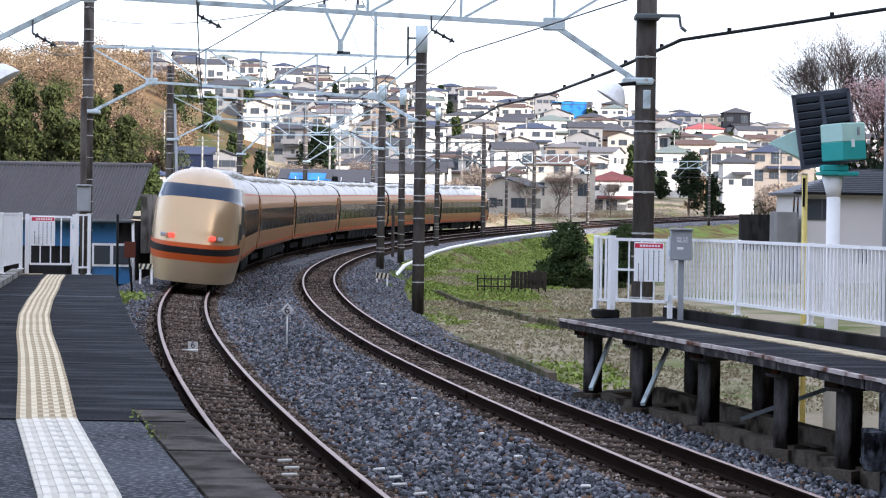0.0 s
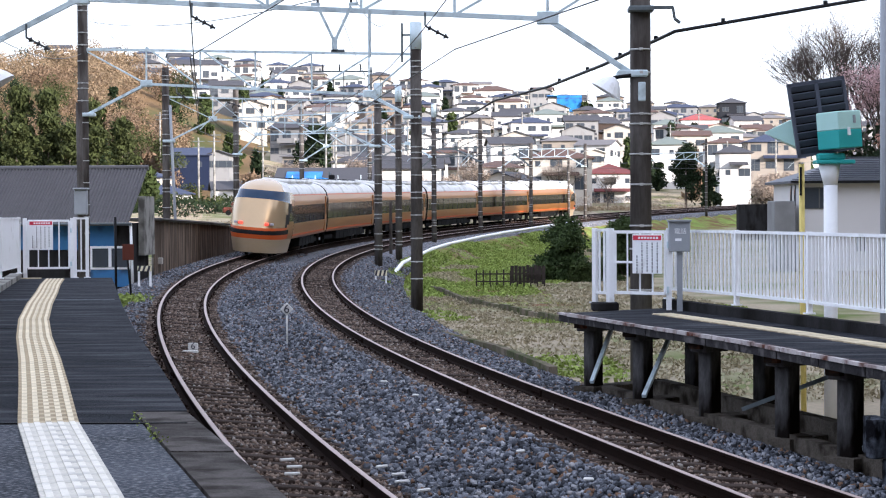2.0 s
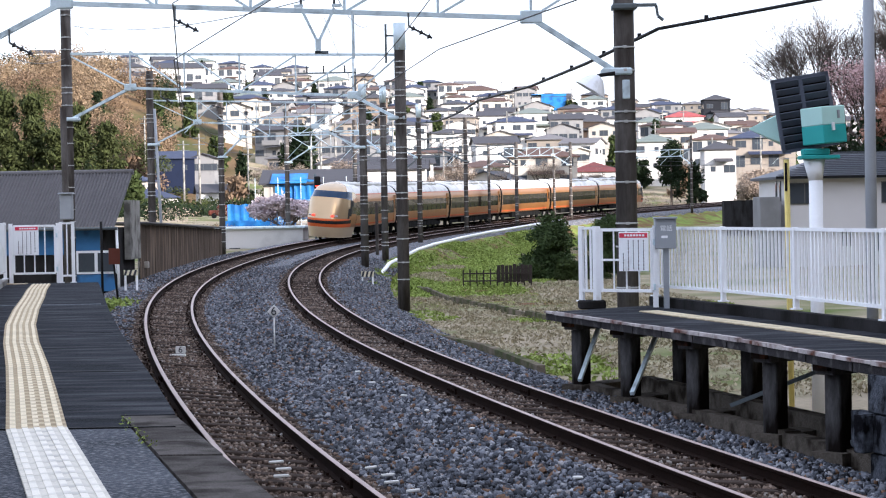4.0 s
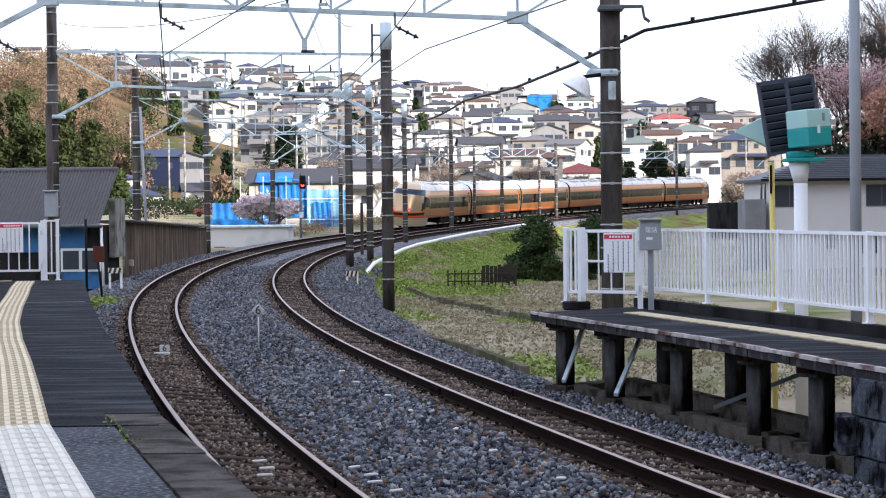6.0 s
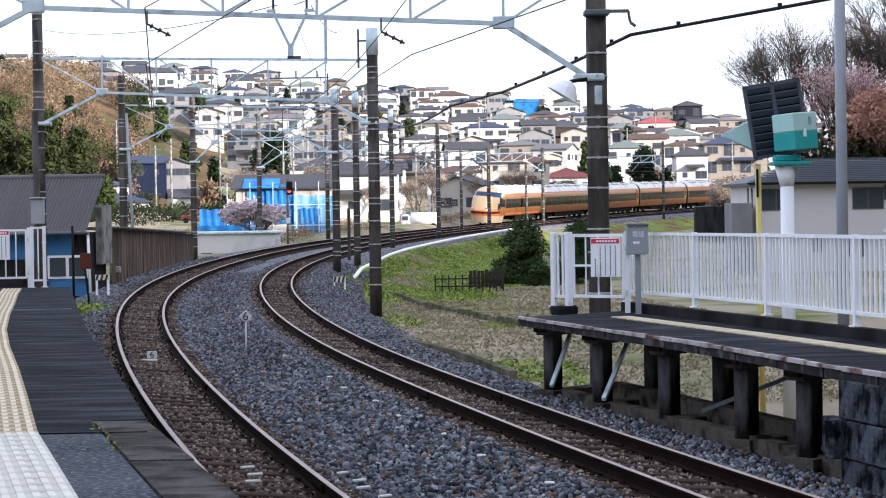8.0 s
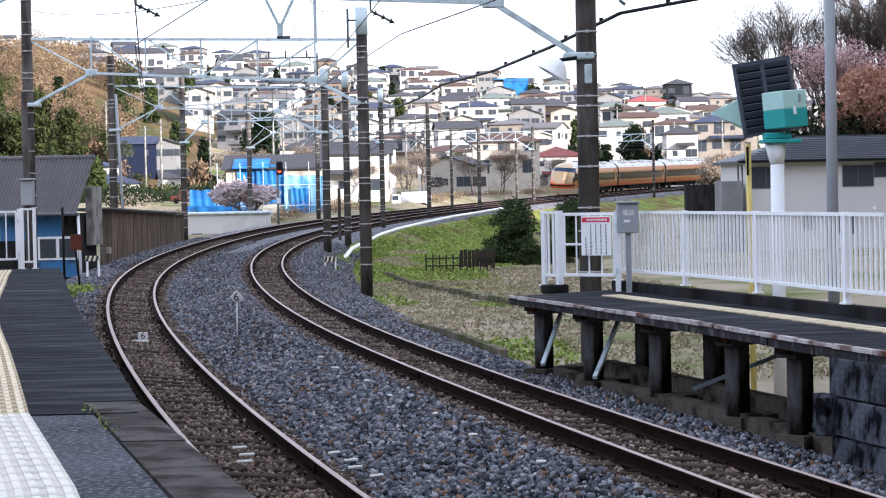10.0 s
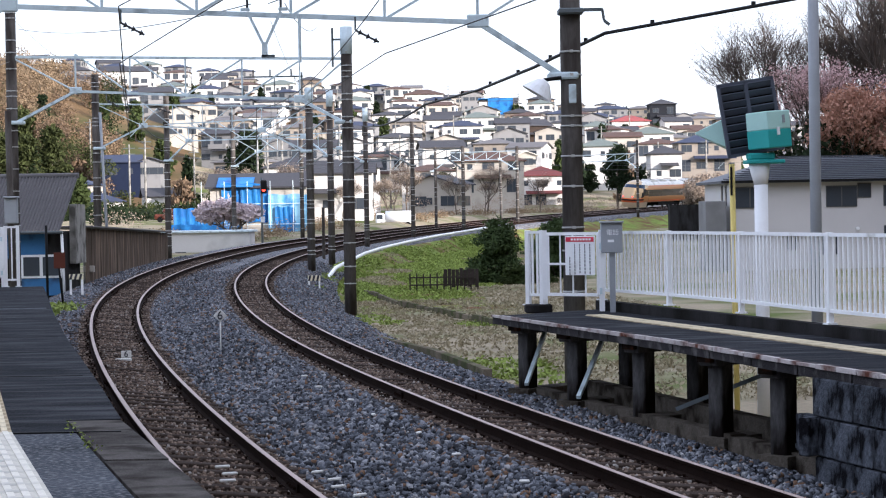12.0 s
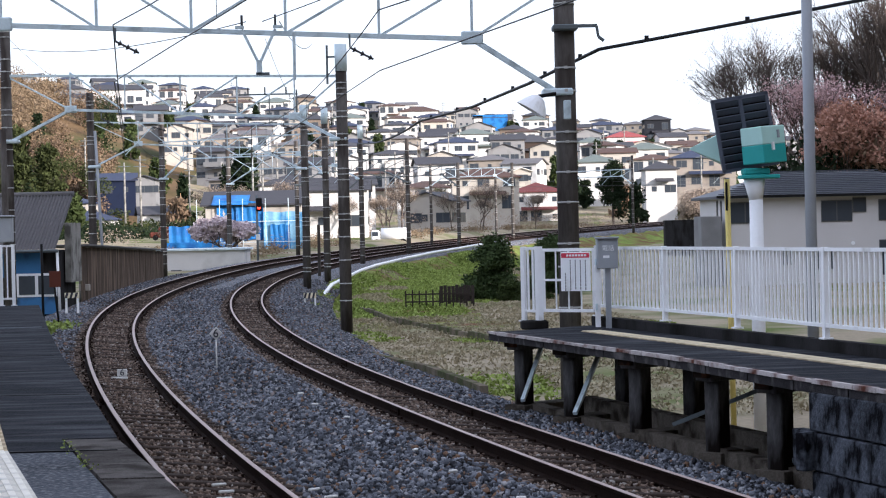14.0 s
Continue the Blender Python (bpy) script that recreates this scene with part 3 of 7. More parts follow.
def tactile(path, z, width, length, parent, mats):
    """Guide tiles with raised bars along a path; mats(y) names the tile."""
    made = {}
    P = [Vector((*p, z)) for p in path]
    total = [0]
    for a, b in zip(P, P[1:]):
        total.append(total[-1] + (b - a).length)
    s = 0.0
    while s + length < total[-1]:
        q = s + length / 2
        i = max(k for k in range(len(P)) if total[k] <= q)
        f = (q - total[i]) / (total[i + 1] - total[i])
        p, d = P[i].lerp(P[i + 1], f), (P[i + 1] - P[i]).normalized()
        m = Matrix.Translation(p) @ Matrix.Rotation(math.atan2(-d.x, d.y), 4, "Z")
        kind = mats(p.y)
        if kind not in made:
            bm = bmesh.new()
            box(bm, 0, 0, 0.004, width - 0.006, length - 0.010, 0.016)
            for k in range(5):
                x = (k - 2) * width * 0.19
                box(bm, x, 0, 0.0155, 0.042, length - 0.012, 0.007, mat=1)
            made[kind] = part("tactile_tile", bm, [kind + "_groove", kind], parent)
            made[kind].matrix_basis = m
        else:
            share("tactile_tile", made[kind].data, parent, m)
        s += length


tact = thing("tactile_paving_near", Matrix(), "cream and white ribbed guide tiles along the platform", "tactile paving", kind="structure")
tactile([(1.2, -2), (-0.7, 4.6), (-2.11, 10.88), (-3.12, 14.84), (-3.82, 18.0), (-4.56, 21.3), (-5.46, 25.2), (-6.37, 29.37), (-7.36, 34.4), (-8.33, 39.6), (-9.14, 43.8), (-9.86, 47.8)], PZ + 0.006, 0.435, 0.31, tact,
        lambda y: "tactile_white" if y < 14.84 else "tactile")
tact_end = thing("tactile_paving_end", Matrix(), "cream guide tiles across the platform end", "tactile paving", kind="structure")
tactile([(-10.8, 48.0), (-10.0, 48.0)], PZ + 0.006, 0.30, 0.28, tact_end, lambda y: "tactile")

# ---- the platform across the tracks ----
QZ = 0.87
M["edge_worn"] = material("edge_worn", (0.036, 0.034, 0.036), 0.9, vary=0.5, scale=3, fine=40, bump=0.6, dirt=(0.13, 0.12, 0.12), dirt_at=0.6, dirt_scale=4.0, rand=0.3, spec=0.03)
FAR_EDGE = [(1.18, 32.75), (2.22, 28.75), (3.11, 25.50), (3.92, 21.55), (4.85, 17.90), (6.4, 12.0), (8.8, 4.0), (11.6, -5.5)]
FAR_BACK = [(2.93, 34.40), (3.74, 31.25), (4.54, 28.05), (5.48, 24.30), (6.38, 20.70), (8.0, 14.3), (10.5, 5.7), (13.4, -4.0)]
far_platform = thing("platform_far", Matrix(), "black asphalt platform on concrete trestle legs across the tracks", "platform", kind="structure")
slab("deck", list(zip(FAR_EDGE, FAR_BACK)), QZ, 0.10, "asphalt_new", parent=far_platform)
rows = []
for (ax, ay), (bx, by) in zip(FAR_EDGE, FAR_BACK):
    d = Vector((bx - ax, by - ay)).normalized()
    rows.append(((ax - d.x * 0.04, ay - d.y * 0.04), (ax + d.x * 0.22, ay + d.y * 0.22)))
for i in range(len(rows) - 1):
    for k in range(3):
        lerp = lambda a, b, f: (a[0] + (b[0] - a[0]) * f, a[1] + (b[1] - a[1]) * f)
        f0, f1 = k / 3 + 0.004, (k + 1) / 3 - 0.004
        slab("edge_slab", [(lerp(rows[i][0], rows[i + 1][0], f0), lerp(rows[i][1], rows[i + 1][1], f0)), (lerp(rows[i][0], rows[i + 1][0], f1), lerp(rows[i][1], rows[i + 1][1], f1))],
             QZ + 0.012 + 0.004 * (k % 2), 0.13, "edge_worn", parent=far_platform)



M["worn_lip"] = material("worn_lip", (0.46, 0.42, 0.41), 0.9, vary=0.35, scale=4, fine=40, bump=0.5, dirt=(0.10, 0.035, 0.022), dirt_at=0.53, dirt_scale=3.0, rand=0.3)
rng = random.Random(41)
for i in range(len(rows) - 1):
    for k in range(8):
        (ax, ay), (bx, by) = rows[i][0], rows[i + 1][0]
        f0, f1 = k / 8 + 0.003, (k + 1) / 8 - 0.003
        a, b = Vector((ax + (bx - ax) * f0, ay + (by - ay) * f0, QZ + 0.006)), Vector((ax + (bx - ax) * f1, ay + (by - ay) * f1, QZ + 0.006))
        part("worn_lip", beam(bmesh.new(), a, b, 0.04 + rng.uniform(0, 0.03), 0.03 + rng.uniform(0, 0.025)), "worn_lip", far_platform)


def along(path, s):
    for (ax, ay), (bx, by) in zip(path, path[1:]):
        l = math.hypot(bx - ax, by - ay)
        if s <= l:
            return (ax + (bx - ax) * s / l, ay + (by - ay) * s / l)
        s -= l
    return path[-1]


def far_platform_legs():
    """Trestle legs with cross-heads under the deck, and the stone end of the solid part."""
    for s in (0.75, 3.1, 5.75, 8.4, 10.4):
        ax, ay = along(FAR_EDGE, s)
        bx, by = along(FAR_BACK, s)
        d = Vector((bx - ax, by - ay, 0)).normalized()
        for f, h in ((0.42, 0), (1.55, 0))[:2 if s in (3.1, 5.75) else 1]:
            p = Vector((ax, ay, 0)) + d * f
            bm = bmesh.new()
            box(bm, 0, 0, 0.14, 0.22, 0.22, 1.0, bevel=0.015)
            box(bm, 0, 0, 0.70, 0.50, 0.26, 0.16, bevel=0.015)
            ob = part("leg", bm, "leg_concrete", far_platform)
            ob.matrix_basis = Matrix.Translation(p) @ Matrix.Rotation(math.atan2(d.y, d.x), 4, "Z")
        bm = bmesh.new()
        beam(bm, Vector((ax, ay, 0.73)) + d * 0.1, Vector((ax, ay, 0.73)) + d * 1.95, 0.2, 0.12)
        part("cross_head", bm, "rust_beam", far_platform)
        bm = bmesh.new()
        beam(bm, Vector((ax, ay, -0.30)) + d * 0.2, Vector((ax, ay, -0.30)) + d * 1.9, 0.42, 0.14)
        part("footing", bm, "footing_concrete", far_platform)
    for f in (0.5, 1.6):
        pts = []
        for s in (0.3, 11.2):
            ax, ay = along(FAR_EDGE, s)
            bx, by = along(FAR_BACK, s)
            d = Vector((bx - ax, by - ay, 0)).normalized()
            pts.append(Vector((ax, ay, 0.745)) + d * f)
        bm = bmesh.new()
        beam(bm, pts[0], pts[1], 0.09, 0.10)
        part("stringer", bm, "rust_beam", far_platform, "rusty steel stringer under the deck")
    for (x0, y0), (x1, y1), top in (((1.85, 32.3), (2.75, 28.6), -0.22), ((2.55, 28.9), (3.75, 24.6), -0.18), ((3.6, 25.2), (4.4, 21.9), -0.20), ((2.6, 31.5), (4.9, 22.4), -0.06)):
        bm = bmesh.new()
        beam(bm, (x0, y0, top - 0.28), (x1, y1, top - 0.28), 0.2, 0.56)
        part("foot_wall", bm, "footing_concrete", far_platform, "low weathered concrete wall under the deck")
    # loose steel props and diagonal bars
    for (a, b) in (((1.60, 31.4, -0.1), (2.0, 32.6, 0.70)), ((2.2, 29.0, -0.1), (2.7, 30.4, 0.68)), ((3.2, 26.0, 0.0), (4.5, 25.2, 0.6)), ((4.0, 22.1, -0.05), (5.1, 23.6, 0.6))):
        bm = bmesh.new()
        beam(bm, a, b, 0.06, 0.05)
        part("prop", bm, "galv" if a[1] > 28 else "galv_dark", far_platform)
    # the solid part: courses of stone blocks, the deck's shade darkened into their colour
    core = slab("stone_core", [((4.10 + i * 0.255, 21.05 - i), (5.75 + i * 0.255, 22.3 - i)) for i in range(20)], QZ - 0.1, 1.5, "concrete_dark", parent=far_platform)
    rng = random.Random(3)
    bm = bmesh.new()
    box(bm, 0, 0, 0, 0.862, 0.14, 0.385, bevel=0.012)
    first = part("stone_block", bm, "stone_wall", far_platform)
    d = Vector((0.247, -0.969, 0))
    count = 0
    for row in range(4):
        x = -0.44 * (row % 2)
        while x < 12:
            p = Vector((4.04, 21.10, 0.57 - row * 0.40)) + d * (x + 0.44)
            m = Matrix.Translation(p) @ Matrix.Rotation(math.atan2(d.y, d.x), 4, "Z") @ Matrix.Translation((0, rng.uniform(-0.015, 0.015), 0))
            if count == 0:
                first.matrix_basis = m
            else:
                share("stone_block", first.data, far_platform, m)
            count += 1
            x += 0.88
        for k in range(2):          # the end face, turned to the tracks' far end
            p = Vector((4.08, 21.14, 0.57 - row * 0.40)) + Vector((0.797, 0.604, 0)) * (k * 0.88 + 0.44 - 0.3 * (row % 2))
            share("stone_block", first.data, far_platform, Matrix.Translation(p) @ Matrix.Rotation(0.648, 4, "Z"))


M["leg_concrete"] = material("leg_concrete", (0.11, 0.107, 0.108), 0.9, vary=0.6, scale=2, fine=50, bump=0.4, dirt=(0.010, 0.008, 0.007), dirt_at=0.46, dirt_scale=2.4, stretch=(1, 1, 0.3), spec=0.03)
M["footing_concrete"] = material("footing_concrete", (0.115, 0.10, 0.083), 0.95, vary=0.6, scale=3, fine=40, bump=0.7, dirt=(0.026, 0.021, 0.016), dirt_at=0.5, dirt_scale=3.0, spec=0.03)
M["rust_beam"] = material("rust_beam", (0.022, 0.015, 0.012), 0.9, vary=0.4, scale=3, fine=40, bump=0.3, dirt=(0.15, 0.06, 0.03), dirt_at=0.58, dirt_scale=3.0, spec=0.03)
far_platform_legs()
kerb_rows = []
for (ax, ay), (bx, by) in zip(FAR_EDGE, FAR_BACK):
    d = Vector((bx - ax, by - ay)).normalized()
    kerb_rows.append(((bx - d.x * 0.02, by - d.y * 0.02), (bx + d.x * 0.2, by + d.y * 0.2)))
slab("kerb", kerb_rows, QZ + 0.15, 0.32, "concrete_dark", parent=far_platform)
far_tact = thing("tactile_paving_far", Matrix(), "worn cream guide tiles along the far platform", "tactile paving", kind="structure")
tpath = []
for (ax, ay), (bx, by) in zip(FAR_EDGE, FAR_BACK):
    tpath.append((ax + (bx - ax) * 0.66, ay + (by - ay) * 0.66))
tpath[0] = (tpath[0][0] + 0.40, tpath[0][1] - 1.5)
M["tactile_worn_groove"] = M["tactile_groove"]
M["tactile_worn"] = material("tactile_worn", (0.62, 0.54, 0.38), 0.85, vary=0.25, scale=2, fine=40, bump=0.2, dirt=(0.30, 0.25, 0.17), dirt_at=0.6, dirt_scale=3.0, rand=0.3)
tactile(tpath, QZ, 0.33, 0.36, far_tact, lambda y: "tactile_worn")


# ---- fences and gates ----
def fence_run(name, pts, z, height, label, every=3.3, gap=0.135, bar=0.0145, panel=False):
    """A white railing: posts, two rails, upright bars, along a line of places."""
    f = thing(name, Matrix(), label, "fence")
    L = [Vector((*p, z)) for p in pts]
    post = slat = None
    for a, b in zip(L, L[1:]):
        d = (b - a)
        n = max(1, round(d.length / every))
        for i in range(n + 1):
            p = a.lerp(b, i / n)
            if i == n and b is not L[-1]:
                continue
            m = Matrix.Translation(p) @ Matrix.Rotation(math.atan2(d.y, d.x), 4, "Z")
            if post is None:
                bm = bmesh.new()
                box(bm, 0, 0, height / 2, 0.075, 0.075, height, bevel=0.006)
                box(bm, 0, 0, 0.01, 0.14, 0.14, 0.02)
                post = part("post", bm, "white_paint", f)
                post.matrix_basis = m
            else:
                share("post", post.data, f, m)
        for zz, w in ((height - 0.03, 0.05), (0.17, 0.045)):
            bm = bmesh.new()
            beam(bm, a + Vector((0, 0, zz)), b + Vector((0, 0, zz)), w, 0.045)
            part("rail", bm, "white_paint", f)
        if panel:
            bm = bmesh.new()
            beam(bm, a + Vector((0, 0, height / 2 + 0.06)), b + Vector((0, 0, height / 2 + 0.06)), 0.02, height - 0.2)
            part("panel", bm, "white_paint", f)
            continue
        k = int(d.length / gap)
        for i in range(1, k):
            p = a.lerp(b, i / k)
            m = Matrix.Translation(p) @ Matrix.Rotation(math.atan2(d.y, d.x), 4, "Z")
            if slat is None:
                bm = bmesh.new()
                box(bm, 0, 0, (height + 0.14) / 2, bar * 2, bar * 2, height - 0.2)
                slat = part("bar", bm, "white_paint", f)
                slat.matrix_basis = m
            else:
                share("bar", slat.data, f, m)
    return f


def sign_board(name, m, w, h, label, parent=None):
    """A white notice with a red head and rows of writing too small to read."""
    s = thing(name, m, label, "sign")
    bm = bmesh.new()
    box(bm, 0, 0, 0, w, 0.012, h, bevel=0.004)
    part("board", bm, "white_paint", s)
    bm = bmesh.new()
    box(bm, 0, -0.008, h * 0.41, w * 0.94, 0.004, h * 0.12)
    part("head_band", bm, "sign_red", s, "red heading band")
    rng = random.Random(11)
    for k in range(5):
        x = -w * 0.34 + k * w * 0.17
        z = h * 0.29
        while z > -h * (0.42 if k else 0.44):
            l = rng.uniform(0.02, 0.05)
            if k or z < 0:
                part("writing", box(bmesh.new(), x, -0.008, z - l / 2, 0.016, 0.004, l), "sign_ink", s)
            z -= l + 0.014
    for k in range(7):
        part("heading", box(bmesh.new(), -w * 0.26 + k * w * 0.1, -0.011, h * 0.41, w * 0.07, 0.003, h * 0.05), "white_paint", s)
    return s


def gate(name, a, b, z, height, label):
    """A white steel gate: frame, middle rail, uprights, between two posts."""
    g = thing(name, Matrix(), label, "gate")
    a, b = Vector((*a, z)), Vector((*b, z))
    d = b - a
    up = Vector((0, 0, 1))
    for p in (a, b):
        bm = bmesh.new()
        beam(bm, p, p + up * height, 0.08, 0.08)
        part("post", bm, "white_paint", g)
    i0, i1 = a + d * 0.06, b - d * 0.06
    for zz in (0.26, height * 0.58, height - 0.06):
        bm = bmesh.new()
        beam(bm, i0 + up * zz, (i1 if zz != height * 0.58 else i0.lerp(i1, 0.45)) + up * zz, 0.045, 0.05 if zz != height * 0.58 else 0.035)
        part("gate_rail", bm, "white_paint", g)
    n = 5
    for k in range(n):
        p = i0.lerp(i1, k / (n - 1))
        bm = bmesh.new()
        beam(bm, p + up * 0.26, p + up * (height - 0.06), 0.05 if k in (0, n - 1) else 0.026, 0.05 if k in (0, n - 1) else 0.026)
        part("upright", bm, "white_paint", g)
    for k in (0.25, 0.8):
        bm = bmesh.new()
        rod(bm, b + up * height * k + Vector((-0.02, -0.05, -0.05)), b + up * height * k + Vector((-0.02, -0.05, 0.05)), 0.022, seg=6)
        part("hinge", bm, "galv", g)
    return g


fence_run("fence", [(p[0] + 0.10, p[1] + 0.04) for p in [(2.93, 34.40), (3.74, 31.90), (4.42, 29.15), (5.03, 25.95), (5.83, 22.70), (6.65, 19.4), (8.0, 14.3)]], QZ + 0.15, 1.15,
          "white painted steel railing along the far platform's kerb")
gate("gate", (2.06, 33.95), (2.93, 33.30), QZ + 0.02, 1.30, "white steel gate across the far platform's end")
fence_run("gate_side_fence", [(1.80, 34.15), (2.02, 33.98)], QZ + 0.10, 1.22, "short white railing beside the gate", gap=0.08)
tagged(part("gate_block", box(bmesh.new(), 1.95, 34.0, QZ + 0.05, 0.44, 0.4, 0.14, bevel=0.02), "concrete_dark"), "dark concrete block under the gate railing", "block")
sign_board("notice_board", Matrix.Translation((2.60, 33.46, 1.78)) @ Matrix.Rotation(-0.64, 4, "Z"), 0.56, 0.63, "white notice with red heading hung on a gate")
fence_run("fence_left", [(back_x(7) - 0.05, 7), (back_x(27) - 0.05, 27), (-10.36, 44.5), (-10.78, 48.2)], PZ + 0.12, 1.31, "white panel railing along the near platform's back", panel=True)
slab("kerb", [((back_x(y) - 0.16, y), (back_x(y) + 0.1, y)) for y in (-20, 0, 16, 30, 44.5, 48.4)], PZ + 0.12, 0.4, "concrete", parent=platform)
gate("gate_near", (-10.66, 48.3), (-9.60, 48.5), PZ - 0.02, 1.42, "white steel gate closing the near platform's end")
fence_run("gate_side_fence_near", [(-9.54, 48.52), (-9.27, 48.6)], PZ, 1.42, "short white railing beside the near gate", gap=0.12)
sign_board("notice_board_near", Matrix.Translation((-10.29, 48.30, 1.97)) @ Matrix.Rotation(0.18, 4, "Z"), 0.55, 0.68, "white notice with red heading hung on the near gate")


# ---- poles and gantries of the overhead line ----
def pole(x, y, z0, z1, r=0.19, lean=0.0, cap=False, name="catenary_pole", label="tapered grey concrete catenary pole with steel bands"):
    p = thing(name, Matrix.Translation((x, y, z0)), label, "pole", "catenary poles")
    h = z1 - z0
    bm = bmesh.new()
    rod(bm, (0, 0, -0.4), (lean, 0, h), r * 1.06, r * 0.95, seg=20)
    part("shaft", bm, "pole", p)
    me = None
    k, zz = 0, 1.1
    rng = random.Random(int(x * 10 + y))
    while zz < h - 0.3:
        f = zz / h
        m = Matrix.Translation((lean * f, 0, zz)) @ Matrix.Diagonal((1.06 - 0.11 * f, 1.06 - 0.11 * f, 1, 1))
        if me is None:
            bm = bmesh.new()
            rod(bm, (0, 0, -0.016), (0, 0, 0.016), r + 0.013, seg=20)
            box(bm, 0, -r - 0.02, 0, 0.06, 0.05, 0.05)
            ob = part("band", bm, "band", p)
            ob.matrix_basis = m
            me = ob.data
        else:
            share("band", me, p, m)
        zz += rng.choice((0.18, 0.42, 0.55, 0.75))
    if cap:
        bm = bmesh.new()
        rod(bm, (lean, 0, h - 0.75), (lean, 0, h + 0.12), r * 1.06, seg=20)
        part("sleeve", bm, "galv", p, "pale galvanised sleeve at the top")
    return p


def gantry(PL, PR, zb, zt, braces, inset=2.1, thick=0.09, mat="galv", n=4, fall=0.0, inset_far=None):
    """A truss across the tracks, with a knee brace down to each pole; braces: the heights of their feet."""
    g = thing("overhead_gantry", Matrix(), "pale galvanised steel truss carrying the overhead line across the tracks", "gantry", "overhead gantries")
    a, b = Vector((*PL, 0)), Vector((*PR, 0))
    d = (b - a).normalized()
    up = Vector((0, 0, 1))
    a, b = a + up * fall / 2, b - up * fall / 2
    lo0, lo1 = a + d * inset + up * zb, b - d * (inset_far or inset) + up * zb
    bm = bmesh.new()
    beam(bm, a + up * zt, b + up * zt, thick, thick)
    part("top_chord", bm, mat, g)
    bm = bmesh.new()
    beam(bm, lo0, lo1, thick, thick)
    part("bottom_chord", bm, mat, g)
    for p, q in ((Vector((*PL, braces[0])) + d * 0.15, lo0), (Vector((*PR, braces[1])) - d * 0.15, lo1)):
        bm = bmesh.new()
        beam(bm, p, q, thick * 1.1, thick * 1.1)
        part("knee_brace", bm, mat, g)
        bm = bmesh.new()
        box(bm, p.x, p.y, p.z, 0.56, 0.44, 0.13, bevel=0.03)
        part("collar", bm, mat, g)
        bm = bmesh.new()
        box(bm, q.x, q.y, q.z + 0.02, 0.4, 0.02 + thick, 0.24, bevel=0.02)
        part("gusset", bm, mat, g)
    for k in range(n + 1):
        f = k / n
        p = lo0.lerp(lo1, f)
        t = p + up * (zt - zb)
        bm = bmesh.new()
        beam(bm, p, t, thick * 0.6, thick * 0.6)
        part("upright", bm, mat, g)
        if k < n:
            q = lo0.lerp(lo1, (k + 1) / n)
            e = q + up * (zt - zb)
            bm = bmesh.new()
            beam(bm, *((p, e) if k >= n // 2 else (t, q)), thick * 0.55, thick * 0.55)
            part("diagonal", bm, mat, g)
    for s, e in ((a + up * zt, lo0), (b + up * zt, lo1)):
        bm = bmesh.new()
        beam(bm, s, e, thick * 0.55, thick * 0.55)
        part("diagonal", bm, mat, g)
    return g


POLES = [("1L", -9.35, 37.4, 0.0, 8.8, 0.185), ("1R", 2.85, 38.16, -0.8, 9.0, 0.19), ("2L", -13.7, 71.3, -0.6, 9.9, 0.185), ("2R", -2.18, 67.2, -0.75, 8.43, 0.185),
         ("3L", -15.17, 99.5, -0.4, 9.41, 0.18), ("3R", -5.05, 99.5, -0.4, 8.5, 0.18), ("4L", -14.78, 124.4, -0.1, 9.88, 0.175), ("4R", -4.62, 112.8, -0.4, 9.15, 0.175),
         ("5L", -12.75, 146, 0.2, 9.68, 0.165), ("5R", -3.35, 139.4, -0.1, 9.54, 0.165), ("6L", -9.1, 166, 0.5, 9.88, 0.165), ("6R", -0.3, 162.6, 0.2, 9.76, 0.165),
         ("7R", 4.0, 179.2, 0.5, 8.33, 0.155), ("8R", 10.0, 207.4, 0.9, 9.14, 0.155), ("8b", 8.55, 212.4, 1.2, 8.64, 0.125), ("7b", 1.7, 185.8, 1.2, 8.5, 0.125),
         ("9R", 26.35, 248.9, 1.6, 11.0, 0.155), ("9L", 19.0, 256, 1.6, 10.8, 0.155)]
AT = {}
for key, x, y, z0, z1, r in POLES:
    AT[key] = (x, y)
    pole(x, y, min(z0, gz(x, y)), z1, r, cap=key in ("2R", "3R", "4R", "5R"))
gantry(AT["1L"], AT["1R"], 6.145, 7.185, (5.33, 4.96), 2.08, 0.085, n=5, fall=0.37, inset_far=1.69)
gantry(AT["2L"], AT["2R"], 6.555, 7.805, (5.84, 5.51), 2.45, 0.085, fall=0.55, inset_far=1.63)
gantry(AT["3L"], AT["3R"], 6.78, 7.86, (5.9, 5.6), 2.25, 0.07, fall=0.3)
gantry(AT["4L"], AT["4R"], 6.95, 8.02, (5.95, 5.75), 2.25, 0.07, fall=0.2)
gantry(AT["5L"], AT["5R"], 7.05, 8.12, (6.1, 6.1), 2.2, 0.07)
gantry(AT["6L"], AT["6R"], 7.35, 8.2, (6.4, 6.4), 2.1, 0.09, "galv_dark")
gantry((-5.9, 189), AT["7R"], 7.35, 8.1, (6.4, 6.4), 1.9, 0.09, "galv_dark")
gantry((1.5, 212), AT["8R"], 7.9, 8.7, (6.9, 6.9), 1.9, 0.09)
gantry(AT["9L"], AT["9R"], 8.6, 9.4, (7.7, 7.7), 1.6, 0.09)


# ---- the train ----
def body_w(z):
    return float(np.interp(z, [0.9, 1.05, 1.5, 2.1, 2.75, 3.15, 3.4, 3.55, 3.63, 3.66], [1.36, 1.41, 1.435, 1.43, 1.37, 1.25, 1.05, 0.75, 0.35, 0.0]))


